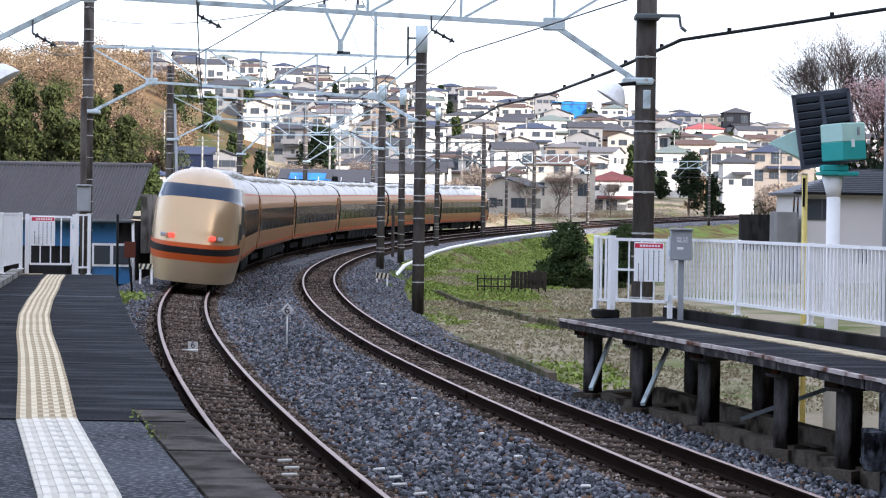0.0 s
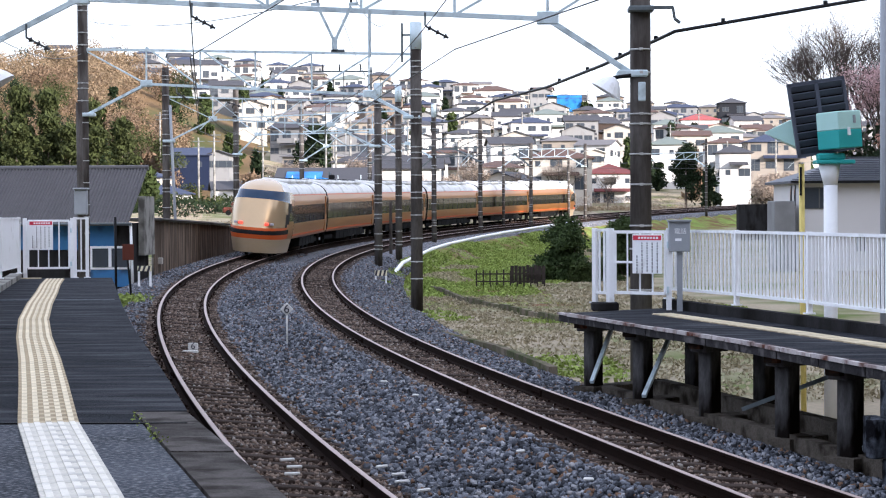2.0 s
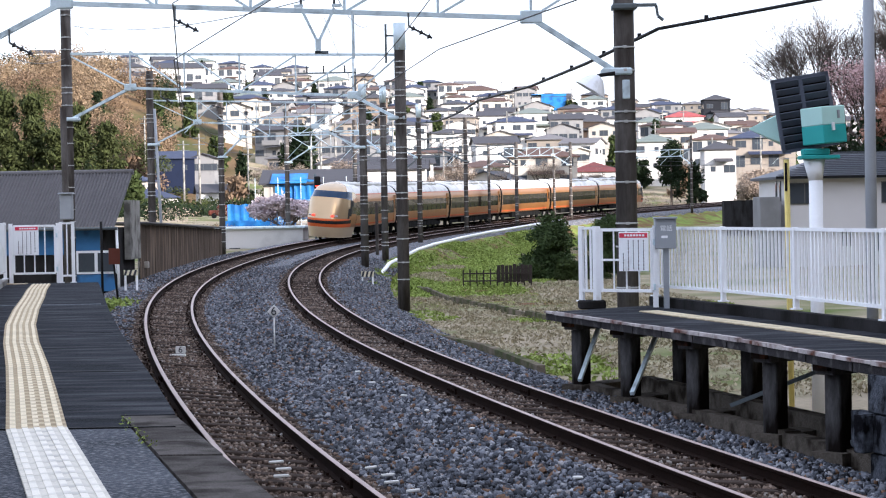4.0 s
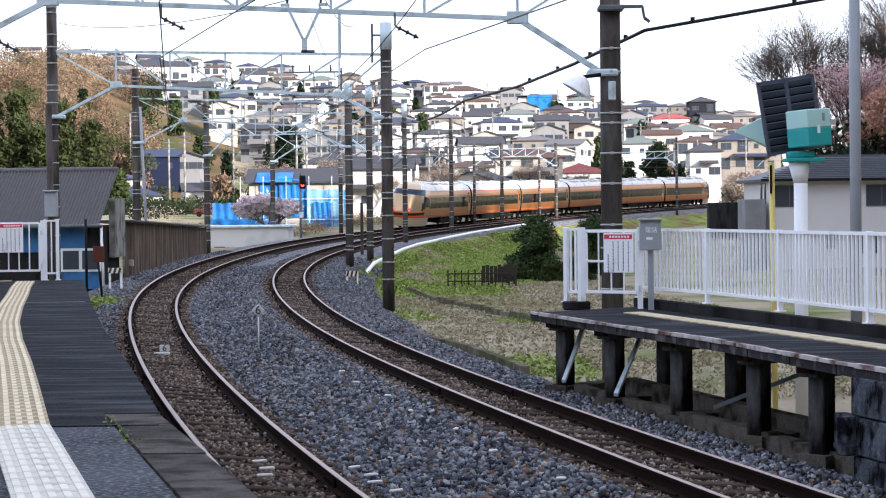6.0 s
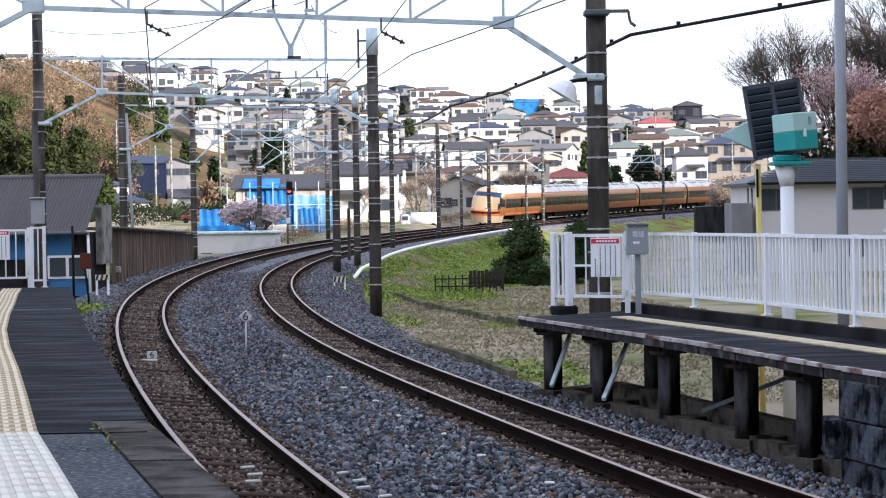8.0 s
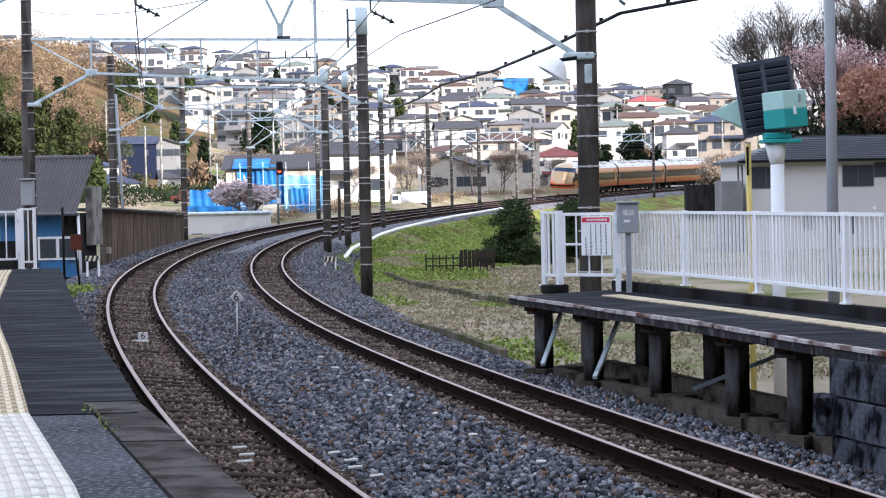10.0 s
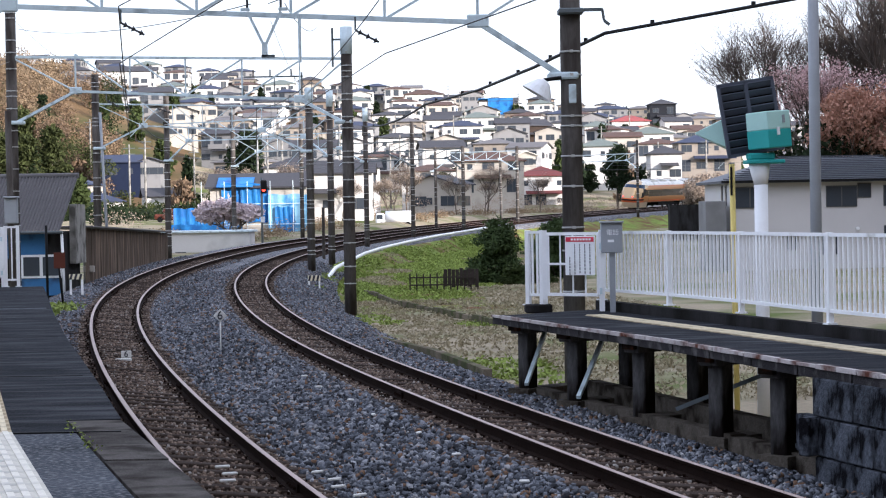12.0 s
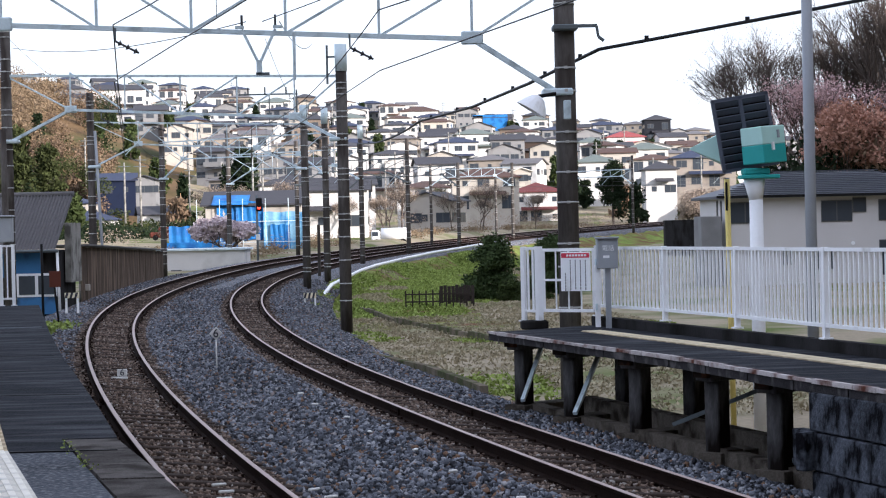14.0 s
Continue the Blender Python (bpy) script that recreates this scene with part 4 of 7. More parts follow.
SIDE_BANDS = [(0.9, 1.02, "bronze"), (1.02, 1.12, "orange"), (1.12, 1.66, "bronze"), (1.66, 2.54, "train_glass"), (2.54, 3.02, "bronze"), (3.02, 3.08, "orange"), (3.08, 3.66, "train_roof")]
MATS = ["bronze", "orange", "train_glass", "train_roof", "gold", "gold_skirt", "windshield", "black"]


def shell(y0, y1, z0, z1, mats, name, parent, label=""):
    """A length of the car's skin between two heights, both sides, over the roof where z1 is its crown."""
    zs = list(np.linspace(z0, z1, max(3, int((z1 - z0) / 0.06))))
    prof = [(body_w(z), z) for z in zs]
    if z1 >= 3.65:
        prof += [(-x, z) for x, z in reversed(prof[:-1])]
        runs = [prof]
    else:
        runs = [prof, [(-x, z) for x, z in reversed(prof)]]
    verts, faces = [], []
    for run in runs:
        b = len(verts)
        n = len(run)
        for y in (y0, y1):
            verts += [(x, y, z) for x, z in run]
        faces += [(b + k, b + k + 1, b + n + k + 1, b + n + k) for k in range(n - 1)]
    return mesh_part(name, verts, faces, mats, parent, label, smooth=True)


def nose(parent, tip, root):
    """The rounded end of the train: tip and root are places along the car; the nose points to the lower one."""
    zs = [0.24, 0.4, 0.6, 0.8, 0.895, 0.9, 1.0, 1.095, 1.1, 1.2, 1.3, 1.31, 1.42, 1.43, 1.6, 1.75, 1.76, 1.9, 2.05, 2.2, 2.35, 2.5, 2.56, 2.58, 2.7, 2.8, 2.95, 3.06, 3.14, 3.15, 3.2, 3.32, 3.42, 3.5, 3.57, 3.62, 3.65, 3.66]
    front = lambda z: float(np.interp(z, [0.24, 0.6, 0.9, 1.1, 1.35, 1.8, 2.3, 2.65, 3.08, 3.3, 3.45, 3.57, 3.66], [0.22, 0.12, 0.06, 0.0, 0.05, 0.2, 0.42, 0.68, 1.45, 2.0, 2.6, 3.3, 4.4]))
    lift = lambda z: float(np.interp(z, [1.45, 2.57, 3.145, 3.66], [0.0, 0.25, 0.17, 0.10]))
    wide = lambda z: (1.22 + 0.14 * (z - 0.24) / 0.66) if z < 0.9 else body_w(z)
    n = 28
    verts, faces, idx = [], [], []
    for z in zs:
        w, f = wide(z), tip + front(z)
        for k in range(n + 1):
            a = math.pi * k / n
            c, s = math.cos(a), math.sin(a)
            x = w * (abs(c) ** 0.55) * (1 if c > 0 else -1)
            taper = 1 - 0.10 * abs(s) ** 1.5 * (1 if z < 3.0 else 0.5)
            verts.append((x * taper, root - (root - f) * abs(s) ** 0.62, lift(z) * s ** 0.7 + (z + 0.13 * (1 - s) * max(0, 1 - abs(z - 1.25) / 0.45)) if z < 2.7 else z + 0.14 * (z - 2.7) / 0.96 * s ** 0.5))
    for i in range(len(zs) - 1):
        zm = (zs[i] + zs[i + 1]) / 2
        for k in range(n):
            faces.append((i * (n + 1) + k, i * (n + 1) + k + 1, (i + 1) * (n + 1) + k + 1, (i + 1) * (n + 1) + k))
            kk = min(k, n - 1 - k)
            low = 0.6 + (2.7 - zm) * 1.7              # the dark panel slants forward as it comes down
            on_front = kk >= 4
            if zm < 0.9:
                m = "gold_skirt"
            elif zm < 1.1:
                m = "orange" if kk >= 2 else "bronze"
            elif zm < 1.305:
                m = "black" if kk >= 2 else "bronze"
            elif zm < 1.425:
                m = "orange" if kk >= 3 else "bronze"
            elif 2.57 < zm < 3.145 and kk >= 2:
                m = "windshield"
            elif zm > 3.145:
                m = "gold" if kk >= 6 else "train_roof"
            elif zm < 2.57 and low <= kk + 0.5 < low + 1.8:
                m = "black"
            elif kk + 0.5 < low:
                m = "train_glass" if 1.755 < zm < 2.5 else "bronze"
            else:
                m = "gold"
            idx.append(MATS.index(m))
    ob = mesh_part("nose", verts, faces, MATS, parent, "champagne gold nose with wide dark windscreen and orange band", smooth=True, index=np.array(idx, np.int32))
    for sx in (-1, 1):
        for x, mat, nm in ((0.62, "lamp_red", "tail_lamp"), (0.86, "lamp_clear", "headlamp")):
            bm = bmesh.new()
            box(bm, sx * x, tip + 0.155 + (0.06 if x > 0.8 else 0.0) + 0.12 * (x - 0.5), 1.63, 0.17, 0.14, 0.12, bevel=0.02)
            part(nm, bm, mat, ob, "glowing red tail lamp" if mat == "lamp_red" else "clear headlamp")
    return ob


def wheelset(parent, y):
    bogie = part("bogie", box(box(bmesh.new(), 1.0, y, 0.52, 0.14, 3.0, 0.26, bevel=0.03), -1.0, y, 0.52, 0.14, 3.0, 0.26, bevel=0.03), "underfloor", parent)
    for dy in (-1.05, 1.05):
        for sx in (-0.565, 0.565):
            bm = bmesh.new()
            rod(bm, (sx - 0.06, y + dy, 0.43), (sx + 0.06, y + dy, 0.43), 0.43, seg=24)
            part("wheel", bm, "underfloor", bogie)
    return bogie


def car(kind):
    """One carriage, 20 m long. kind: 'tail' has the nose at its low end, 'lead' at its high end, 'mid' none."""
    c = thing("train_car", Matrix(), {"tail": "bronze and gold train car with rounded nose, red tail lamps lit", "lead": "bronze and gold express train car at the train's far end",
                                      "mid": "bronze express train car with dark window band and white roof"}[kind], "train car", "cars of the train")
    lo, hi = (-6.4 if kind == "tail" else -9.85), (6.4 if kind == "lead" else 9.85)
    if kind == "tail":
        nose(c, -10.6, -6.4)
    if kind == "lead":
        n = nose(c, -10.6, -6.4)
        n.matrix_basis = Matrix.Rotation(math.pi, 4, "Z")
    for z0, z1, m in SIDE_BANDS:
        nm = {"train_glass": "window_band", "orange": "stripe", "train_roof": "roof"}.get(m, "side_panel")
        shell(lo, hi, z0, z1, m, nm, c)
    for y in (lo, hi):
        if abs(y) > 9:
            prof = [(body_w(z), z) for z in np.linspace(0.9, 3.66, 16)]
            prof += [(-x, z) for x, z in reversed(prof[:-1])]
            bm = bmesh.new()
            bm.faces.new([bm.verts.new((x, y, z)) for x, z in prof])
            part("end_wall", bm, "black", c)
            bm = bmesh.new()
            box(bm, 0, y + math.copysign(0.2, y), 2.1, 2.3, 0.38, 2.1, bevel=0.1)
            part("gangway", bm, "black", c)
    # window posts, doors
    bm = bmesh.new()
    box(bm, 0, 0, 0, 0.02, 0.10, 0.88)
    lay_posts = [y for y in np.arange(lo + 1.9, hi - 1.6, 1.78)]
    me = bpy.data.meshes.new("window_post")
    bm.to_mesh(me)
    bm.free()
    me.materials.append(M["black"])
    for y in lay_posts:
        for sx in (-1, 1):
            share("window_post", me, c, Matrix.Translation((sx * (body_w(2.1) - 0.012), y, 2.11)) @ Matrix.Rotation(sx * -0.07, 4, "Y"))
    for y in (hi - 0.75,):
        for sx in (-1, 1):
            bm = bmesh.new()
            m = Matrix.Translation((sx * 1.412, y, 1.98)) @ Matrix.Rotation(sx * -0.03, 4, "Y")
            box(bm, 0, 0, 0, 0.05, 0.85, 1.95, bevel=0.02, m=m)
            box(bm, sx * 0.02, 0, 0.3, 0.03, 0.5, 0.7, bevel=0.01, m=m, mat=1)
            part("door", bm, ["bronze", "train_glass"], c)
    # pale seam at each car end
    for y in (lo + 0.12, hi - 0.12):
        shell(y - 0.05, y + 0.05, 1.12, 3.0, "gold", "seam", c).matrix_basis = Matrix.Diagonal((1.006, 1, 1, 1))
    # roof units
    for y in (-6.0, -2.0, 2.0, 6.0):
        bm = bmesh.new()
        box(bm, 0, y, 3.68, 1.5, 2.6, 0.22, bevel=0.08)
        for k in range(5):
            box(bm, 0, y - 0.9 + k * 0.45, 3.795, 1.1, 0.12, 0.02, mat=1)
        if kind == "tail" and y < -5:
            bm.free()
            continue
        part("roof_unit", bm, ["train_roof", "underfloor"], c, "pale ribbed air-conditioning unit")
    # underfloor boxes
    rng = random.Random(5)
    y = lo + 4.8
    while y < hi - 4.6:
        l = rng.uniform(0.7, 1.8)
        bm = bmesh.new()
        box(bm, 0, y + l / 2, 0.64, 2.5, l - 0.1, rng.uniform(0.42, 0.56), bevel=0.03)
        part("equipment_box", bm, "underfloor", c)
        y += l
    part("floor_frame", box(bmesh.new(), 0, (lo + hi) / 2, 0.93, 2.6, hi - lo, 0.1), "underfloor", c)
    wheelset(c, -6.9)
    wheelset(c, 6.9)
    return c


CARS = [car("tail")]
mid = car("mid")
CARS.append(mid)
for k in range(3):
    CARS.append(copy_thing(mid, Matrix()))
CARS.append(car("lead"))


# ---- writing ----
def lettering(name, body, size, m, mat, parent):
    """Readable characters as flat raised mesh."""
    cu = bpy.data.curves.new(name, "FONT")
    cu.body, cu.size, cu.align_x, cu.align_y, cu.extrude = body, size, "CENTER", "CENTER", 0.002
    tmp = bpy.data.objects.new(name, cu)
    scene.collection.objects.link(tmp)
    bpy.context.view_layer.update()
    me = bpy.data.meshes.new_from_object(tmp.evaluated_get(bpy.context.evaluated_depsgraph_get()))
    bpy.data.objects.remove(tmp)
    me.materials.clear()
    me.materials.append(M[mat])
    ob = new(name, me)
    ob.parent = parent
    ob.matrix_basis = m @ Matrix.Rotation(math.pi / 2, 4, "X")
    return ob


# ---- vegetation ----
def leaves(name, clumps, n, size, mats, parent=None, seed=1, flat=0.8, label="", category="", kind=""):
    """Many small leaf blades spread in clumps (x, y, z, rx, ry, rz)."""
    rng = np.random.default_rng(seed)
    C = np.repeat(np.array(clumps, float), n, axis=0)
    k = len(C)
    d = rng.normal(size=(k, 3))
    d /= np.linalg.norm(d, axis=1)[:, None]
    r = rng.random(k) ** 0.45
    P = C[:, :3] + d * r[:, None] * C[:, 3:6] * rng.uniform(0.75, 1.15, (k, 1))
    a = rng.normal(size=(k, 3))
    a /= np.linalg.norm(a, axis=1)[:, None]
    b = np.cross(a, rng.normal(size=(k, 3)))
    b /= np.linalg.norm(b, axis=1)[:, None] + 1e-9
    s = size * rng.uniform(0.5, 1.3, (k, 1))
    V = np.stack([P - a * s, P + b * s * 0.45, P + a * s, P - b * s * 0.45], 1).reshape(-1, 3)
    F = np.arange(k * 4).reshape(k, 4)
    me = bpy.data.meshes.new(name)
    me.vertices.add(k * 4)
    me.vertices.foreach_set("co", V.ravel())
    me.loops.add(k * 4)
    me.loops.foreach_set("vertex_index", F.ravel().astype(np.int32))
    me.polygons.add(k)
    me.polygons.foreach_set("loop_start", np.arange(0, k * 4, 4, dtype=np.int32))
    me.update(calc_edges=True)
    me.materials.append(M[mats])
    ob = new(name, me)
    if parent:
        ob.parent = parent
    return tagged(ob, label, category, kind=kind)


def branching(h, seed, spread=0.6, depth=6, r=0.2, split=3):
    """Limbs of a bare tree: rings of vertices along every branch; and where the twigs end."""
    rng = random.Random(seed)
    verts, faces, tips = [], [], []

    def limb(p, d, l, rad, lev):
        steps = 3
        seg = 6 if lev < 2 else 4 if lev < 4 else 3
        prev = None
        for i in range(steps + 1):
            rr = rad * (1 - 0.35 * i / steps)
            q = d.to_track_quat("Z", "Y").to_matrix()
            ring = []
            for k in range(seg):
                a = 2 * math.pi * k / seg
                verts.append(p + q @ Vector((rr * math.cos(a), rr * math.sin(a), 0)))
                ring.append(len(verts) - 1)
            if prev:
                faces.extend((prev[k], prev[(k + 1) % seg], ring[(k + 1) % seg], ring[k]) for k in range(seg))
            prev = ring
            if i < steps:
                d = (d + Vector((rng.uniform(-1, 1), rng.uniform(-1, 1), rng.uniform(-0.3, 0.8))) * 0.13).normalized()
                p = p + d * (l / steps)
        if lev >= depth:
            tips.append(p.copy())
            return
        if lev >= depth - 2:
            tips.append(p.copy())
        for _ in range(split if lev else split + 1):
            nd = (d + Vector((rng.uniform(-1, 1), rng.uniform(-1, 1), rng.uniform(-0.35, 0.7))) * spread * (1.0 if lev else 0.8)).normalized()
            limb(p, nd, l * rng.uniform(0.62, 0.82), rad * 0.6, lev + 1)

    limb(Vector((0, 0, -0.3)), Vector((0, 0, 1)), h * 0.24, r, 0)
    return verts, faces, tips


M["bark"] = material("bark", (0.095, 0.078, 0.068), 0.95, vary=0.35, scale=3, fine=25, bump=0.5, spec=0.03)
M["blossom"] = material("blossom_pink", (0.58, 0.50, 0.53), 0.8, vary=0.2, island=0.5, bump=0)
M["blossom_rust"] = material("spring_leaf_rust", (0.40, 0.22, 0.16), 0.85, vary=0.3, island=0.6, bump=0)
M["leaf_dark"] = material("leaf_dark", (0.014, 0.024, 0.010), 0.8, vary=0.35, island=0.8, bump=0)
M["leaf_green"] = material("leaf_green", (0.040, 0.056, 0.018), 0.8, vary=0.35, island=0.8, bump=0)
M["leaf_brown"] = material("leaf_brown", (0.155, 0.108, 0.072), 0.9, vary=0.4, island=1.0, bump=0)
M["leaf_tan"] = material("leaf_tan", (0.21, 0.155, 0.10), 0.9, vary=0.35, island=0.55, bump=0)
M["leaf_olive"] = material("leaf_olive", (0.038, 0.047, 0.016), 0.85, vary=0.4, island=0.9, bump=0)
M["twig"] = material("twig_grey", (0.30, 0.245, 0.20), 0.9, vary=0.3, island=0.7, bump=0)
M["grass_blade"] = material("grass_blade", (0.225, 0.285, 0.072), 0.85, vary=0.4, island=1.0, bump=0)
M["grass_dry"] = material("grass_dry", (0.31, 0.27, 0.18), 0.9, vary=0.3, island=0.7, bump=0)


def tree(x, y, h, seed, crown, label, leaf=0.25, per=6, spread=0.6, depth=6, bark="bark", split=3, base=None, r=None):
    z = gz(x, y) if base is None else base
    t = thing("tree", Matrix.Translation((x, y, z)), label, "tree", "trees")
    v, f, tips = branching(h, seed, spread, depth, r or h * 0.016, split)
    mesh_part("trunk", v, f, bark, t, smooth=True)
    if crown:
        rr = h * 0.045
        leaves("crown", [(p.x, p.y, p.z, rr, rr, rr) for p in tips], per, leaf, crown, t, seed)
    return t


def evergreen(x, y, z, h, w, seed, label, mats="leaf_dark", leaf=0.35, n=110):
    t = thing("tree", Matrix.Translation((x, y, z)), label, "tree", "trees")
    bm = bmesh.new()
    rod(bm, (0, 0, -0.5), (0, 0, h * 0.8), h * 0.025, h * 0.008, seg=7)
    part("trunk", bm, "bark", t)
    rng = random.Random(seed)
    clumps = []
    for k in range(26):
        f = rng.random()
        a = rng.uniform(0, 6.28)
        rad = w / 2 * (1 - f * 0.75) * rng.uniform(0.3, 0.9)
        clumps.append((rad * math.cos(a), rad * math.sin(a), h * (0.15 + 0.82 * f), w * 0.2, w * 0.2, h * 0.11))
    leaves("crown", clumps, n, leaf, mats, t, seed)
    return t


# the bare and budding trees on the bank beside the house
M["twig_dark"] = material("twig_dark", (0.12, 0.095, 0.085), 0.9, vary=0.3, island=0.7, bump=0)
M["blossom_dusty"] = material("blossom_dusty", (0.47, 0.32, 0.32), 0.85, vary=0.3, island=0.5, bump=0)
for i, (x, y, h, sd, sp) in enumerate(((29.6, 152, 21.0, 3, 0.62), (33.0, 156, 22.0, 8, 0.58), (31.4, 160, 20.5, 15, 0.6), (35.4, 150, 25.0, 21, 0.42), (37.0, 156, 26.0, 27, 0.42), (41.5, 160, 25.0, 29, 0.45))):
    tree(x, y, h, sd, "twig_dark" if i < 3 else None, "tall bare tree with fine grey-brown twigs" if i < 3 else "tall leafless tree with thin upright branches", 0.055, 2, sp, 7 if i < 3 else 6, split=3)
tree(27.4, 144, 16.5, 14, "blossom_dusty", "cherry tree with faded dusty pink blossom", 0.095, 9, 0.5, 6, split=3)
for x, y, h, sd in ((28.6, 134, 13.5, 33), (31.0, 132, 12.5, 34), (33.6, 136, 14.0, 35)):
    tree(x, y, h, sd, "blossom_rust", "tree with rusty new leaves and pink blossom", 0.13, 12, 0.75, 6, split=3)
rng = random.Random(2)
clumps = []
for _ in range(190):
    x, y = rng.uniform(25.5, 58), rng.uniform(130, 168)
    clumps.append((x, y, gz(x, y) + rng.uniform(0.3, 8.0), 2.4, 2.4, 1.8))
leaves("undergrowth", clumps, 220, 0.28, "leaf_dark", kind="stuff", label="dark evergreen undergrowth on the wooded bank", category="undergrowth")
clumps = []
for _ in range(50):
    x, y = rng.uniform(26.5, 50), rng.uniform(128, 142)
    clumps.append((x, y, gz(x, y) + rng.uniform(4.0, 9.5), 1.8, 1.8, 1.4))
leaves("brushwood", clumps, 160, 0.22, "leaf_brown", kind="stuff", label="brown brushwood on the wooded bank", category="undergrowth")
# the wooded hill beyond the yards
brown, tan, green, olive = [], [], [], []
for _ in range(620):
    x, y = rng.uniform(-135, -34), rng.uniform(335, 500)
    if math.exp(-((x + 88) / 38) ** 2 - ((y - 430) / 60) ** 2) < 0.3 and not (x < -50 and y < 400) or x > -0.142 * y:
        continue
    u = noise.noise((x * 0.045, y * 0.03, 3.0)) + rng.uniform(-0.2, 0.2) + (gz(x, y) - 18) / 55
    c = (x, y, gz(x, y) + rng.uniform(0.3, 5.5), rng.uniform(1.5, 3.6), rng.uniform(1.5, 3.6), rng.uniform(1.5, 4.2))
    (green if u < -0.28 else olive if u < -0.1 else brown if u < 0.18 else tan).append(c)
for nm, cl, mt, lb in (("woods_brown", brown, "leaf_brown", "brown leafless wood on the hill"), ("woods_tan", tan, "leaf_tan", "tan dry brush on the hill"),
                       ("woods_green", green, "leaf_dark", "dark evergreen wood on the hill"), ("woods_olive", olive, "leaf_olive", "olive bamboo and shrubs on the hill")):
    leaves(nm, cl, 520, 0.24, mt, kind="stuff", label=lb, category="woods", seed=len(cl))
# the dark conifers at the hill's foot
conifer = evergreen(-66.0, 332, gz(-66, 332) - 0.5, 11.5, 7.5, 5, "tall yellow-green conifer at the foot of the hill", "leaf_olive", 0.42, 130)
for i, (x, y, s) in enumerate([(-70, 335, 1.1), (-74.5, 332, 1.0), (-62, 334, 0.95), (-79, 336, 1.15), (-64, 342, 1.2), (-72, 344, 1.3), (-83, 340, 1.2), (-59, 340, 1.0), (-77, 346, 1.3)]):
    c = copy_thing(conifer, Matrix.Translation((x, y, gz(x, y) - 0.5)) @ Matrix.Rotation(i * 1.3, 4, "Z"))
    c.scale = (1, 1, s)
rng2 = random.Random(77)
hedge = []
for _ in range(70):
    x, y = rng2.uniform(-62, -24), rng2.uniform(255, 335)
    hedge.append((x, y, gz(x, y) + rng2.uniform(0.2, 1.6), 2.2, 2.2, 1.2))
leaves("hedges", hedge, 190, 0.3, "leaf_olive", kind="stuff", label="olive hedges and shrubs between the yards", category="hedge")
hedge = []
for _ in range(60):
    x, y = rng2.uniform(-45, -16), rng2.uniform(205, 300)
    hedge.append((x, y, gz(x, y) + rng2.uniform(0.0, 1.2), 2.4, 2.4, 1.0))
leaves("dark_hedges", hedge, 200, 0.28, "leaf_dark", kind="stuff", label="dark hedges beyond the low building", category="hedge")
evergreen(-24.6, 300, gz(-24.6, 300) - 0.5, 12.5, 8.5, 9, "dark spreading evergreen tree among the houses", "leaf_dark", 0.4, 190)
evergreen(30.6, 318, gz(30.6, 318), 9.4, 7.0, 10, "dark green garden tree beside the railway", "leaf_dark", 0.3, 170)
evergreen(39.5, 322, gz(39.5, 322), 7.0, 3.2, 11, "yellow-green garden conifer beside the railway", "leaf_olive", 0.26, 110)
cher = tree(-14.3, 163, 6.0, 5, "blossom", "cherry tree in full pale pink blossom", 0.13, 40, 0.95, 5, "bark", 3, base=-0.3, r=0.13)
cher.scale = (1.35, 1.25, 1.0)
# brush and bare shrubs on the outer side of the line
rng = random.Random(17)
twigs, dry = [], []
for _ in range(170):
    s, side = rng.uniform(150, 330), rng.uniform(-26, -5.5)
    p, _t = on(LEFT, s, side)
    z = gz(p.x, p.y)
    if side < -9 and rng.random() < 0.6:
        twigs.append((p.x, p.y, z + rng.uniform(0.4, 1.8), 1.5, 1.5, 1.0))
    else:
        dry.append((p.x, p.y, z + 0.2, 1.5, 2.0, 0.5))
leaves("brush", twigs, 170, 0.09, "twig", kind="stuff", label="bare brown brush beside the railway", category="brush")
leaves("dry_weeds", dry, 260, 0.10, "leaf_tan", kind="stuff", label="tan dry weeds beside the railway", category="weeds")
for i, (s, side) in enumerate(((196, -13), (206, -17), (214, -12), (186, -16), (232, -14), (180, -12), (202, -10), (222, -16), (240, -11), (250, -15), (262, -12), (174, -18), (226, -10), (190, -21), (212, -22))):
    p, _t = on(LEFT, s, side)
    tree(p.x, p.y, 5.5 + i % 3, 60 + i, "twig", "bare grey-brown roadside tree beyond the railway", 0.06, 2, 0.75, 6, split=3)
# leafless brush where the line runs in behind the house
for i, (x, y, h) in enumerate(((25.6, 191, 6.5), (27.5, 193, 8.0))):
    tree(x, y, h, 80 + i, "twig", "leafless brown brush tree above the retaining wall", 0.10, 6, 0.85, 6, split=3)
# bushes on the field
M["leaf_bush"] = material("leaf_bush", (0.05, 0.075, 0.028), 0.8, vary=0.4, island=0.9, bump=0)
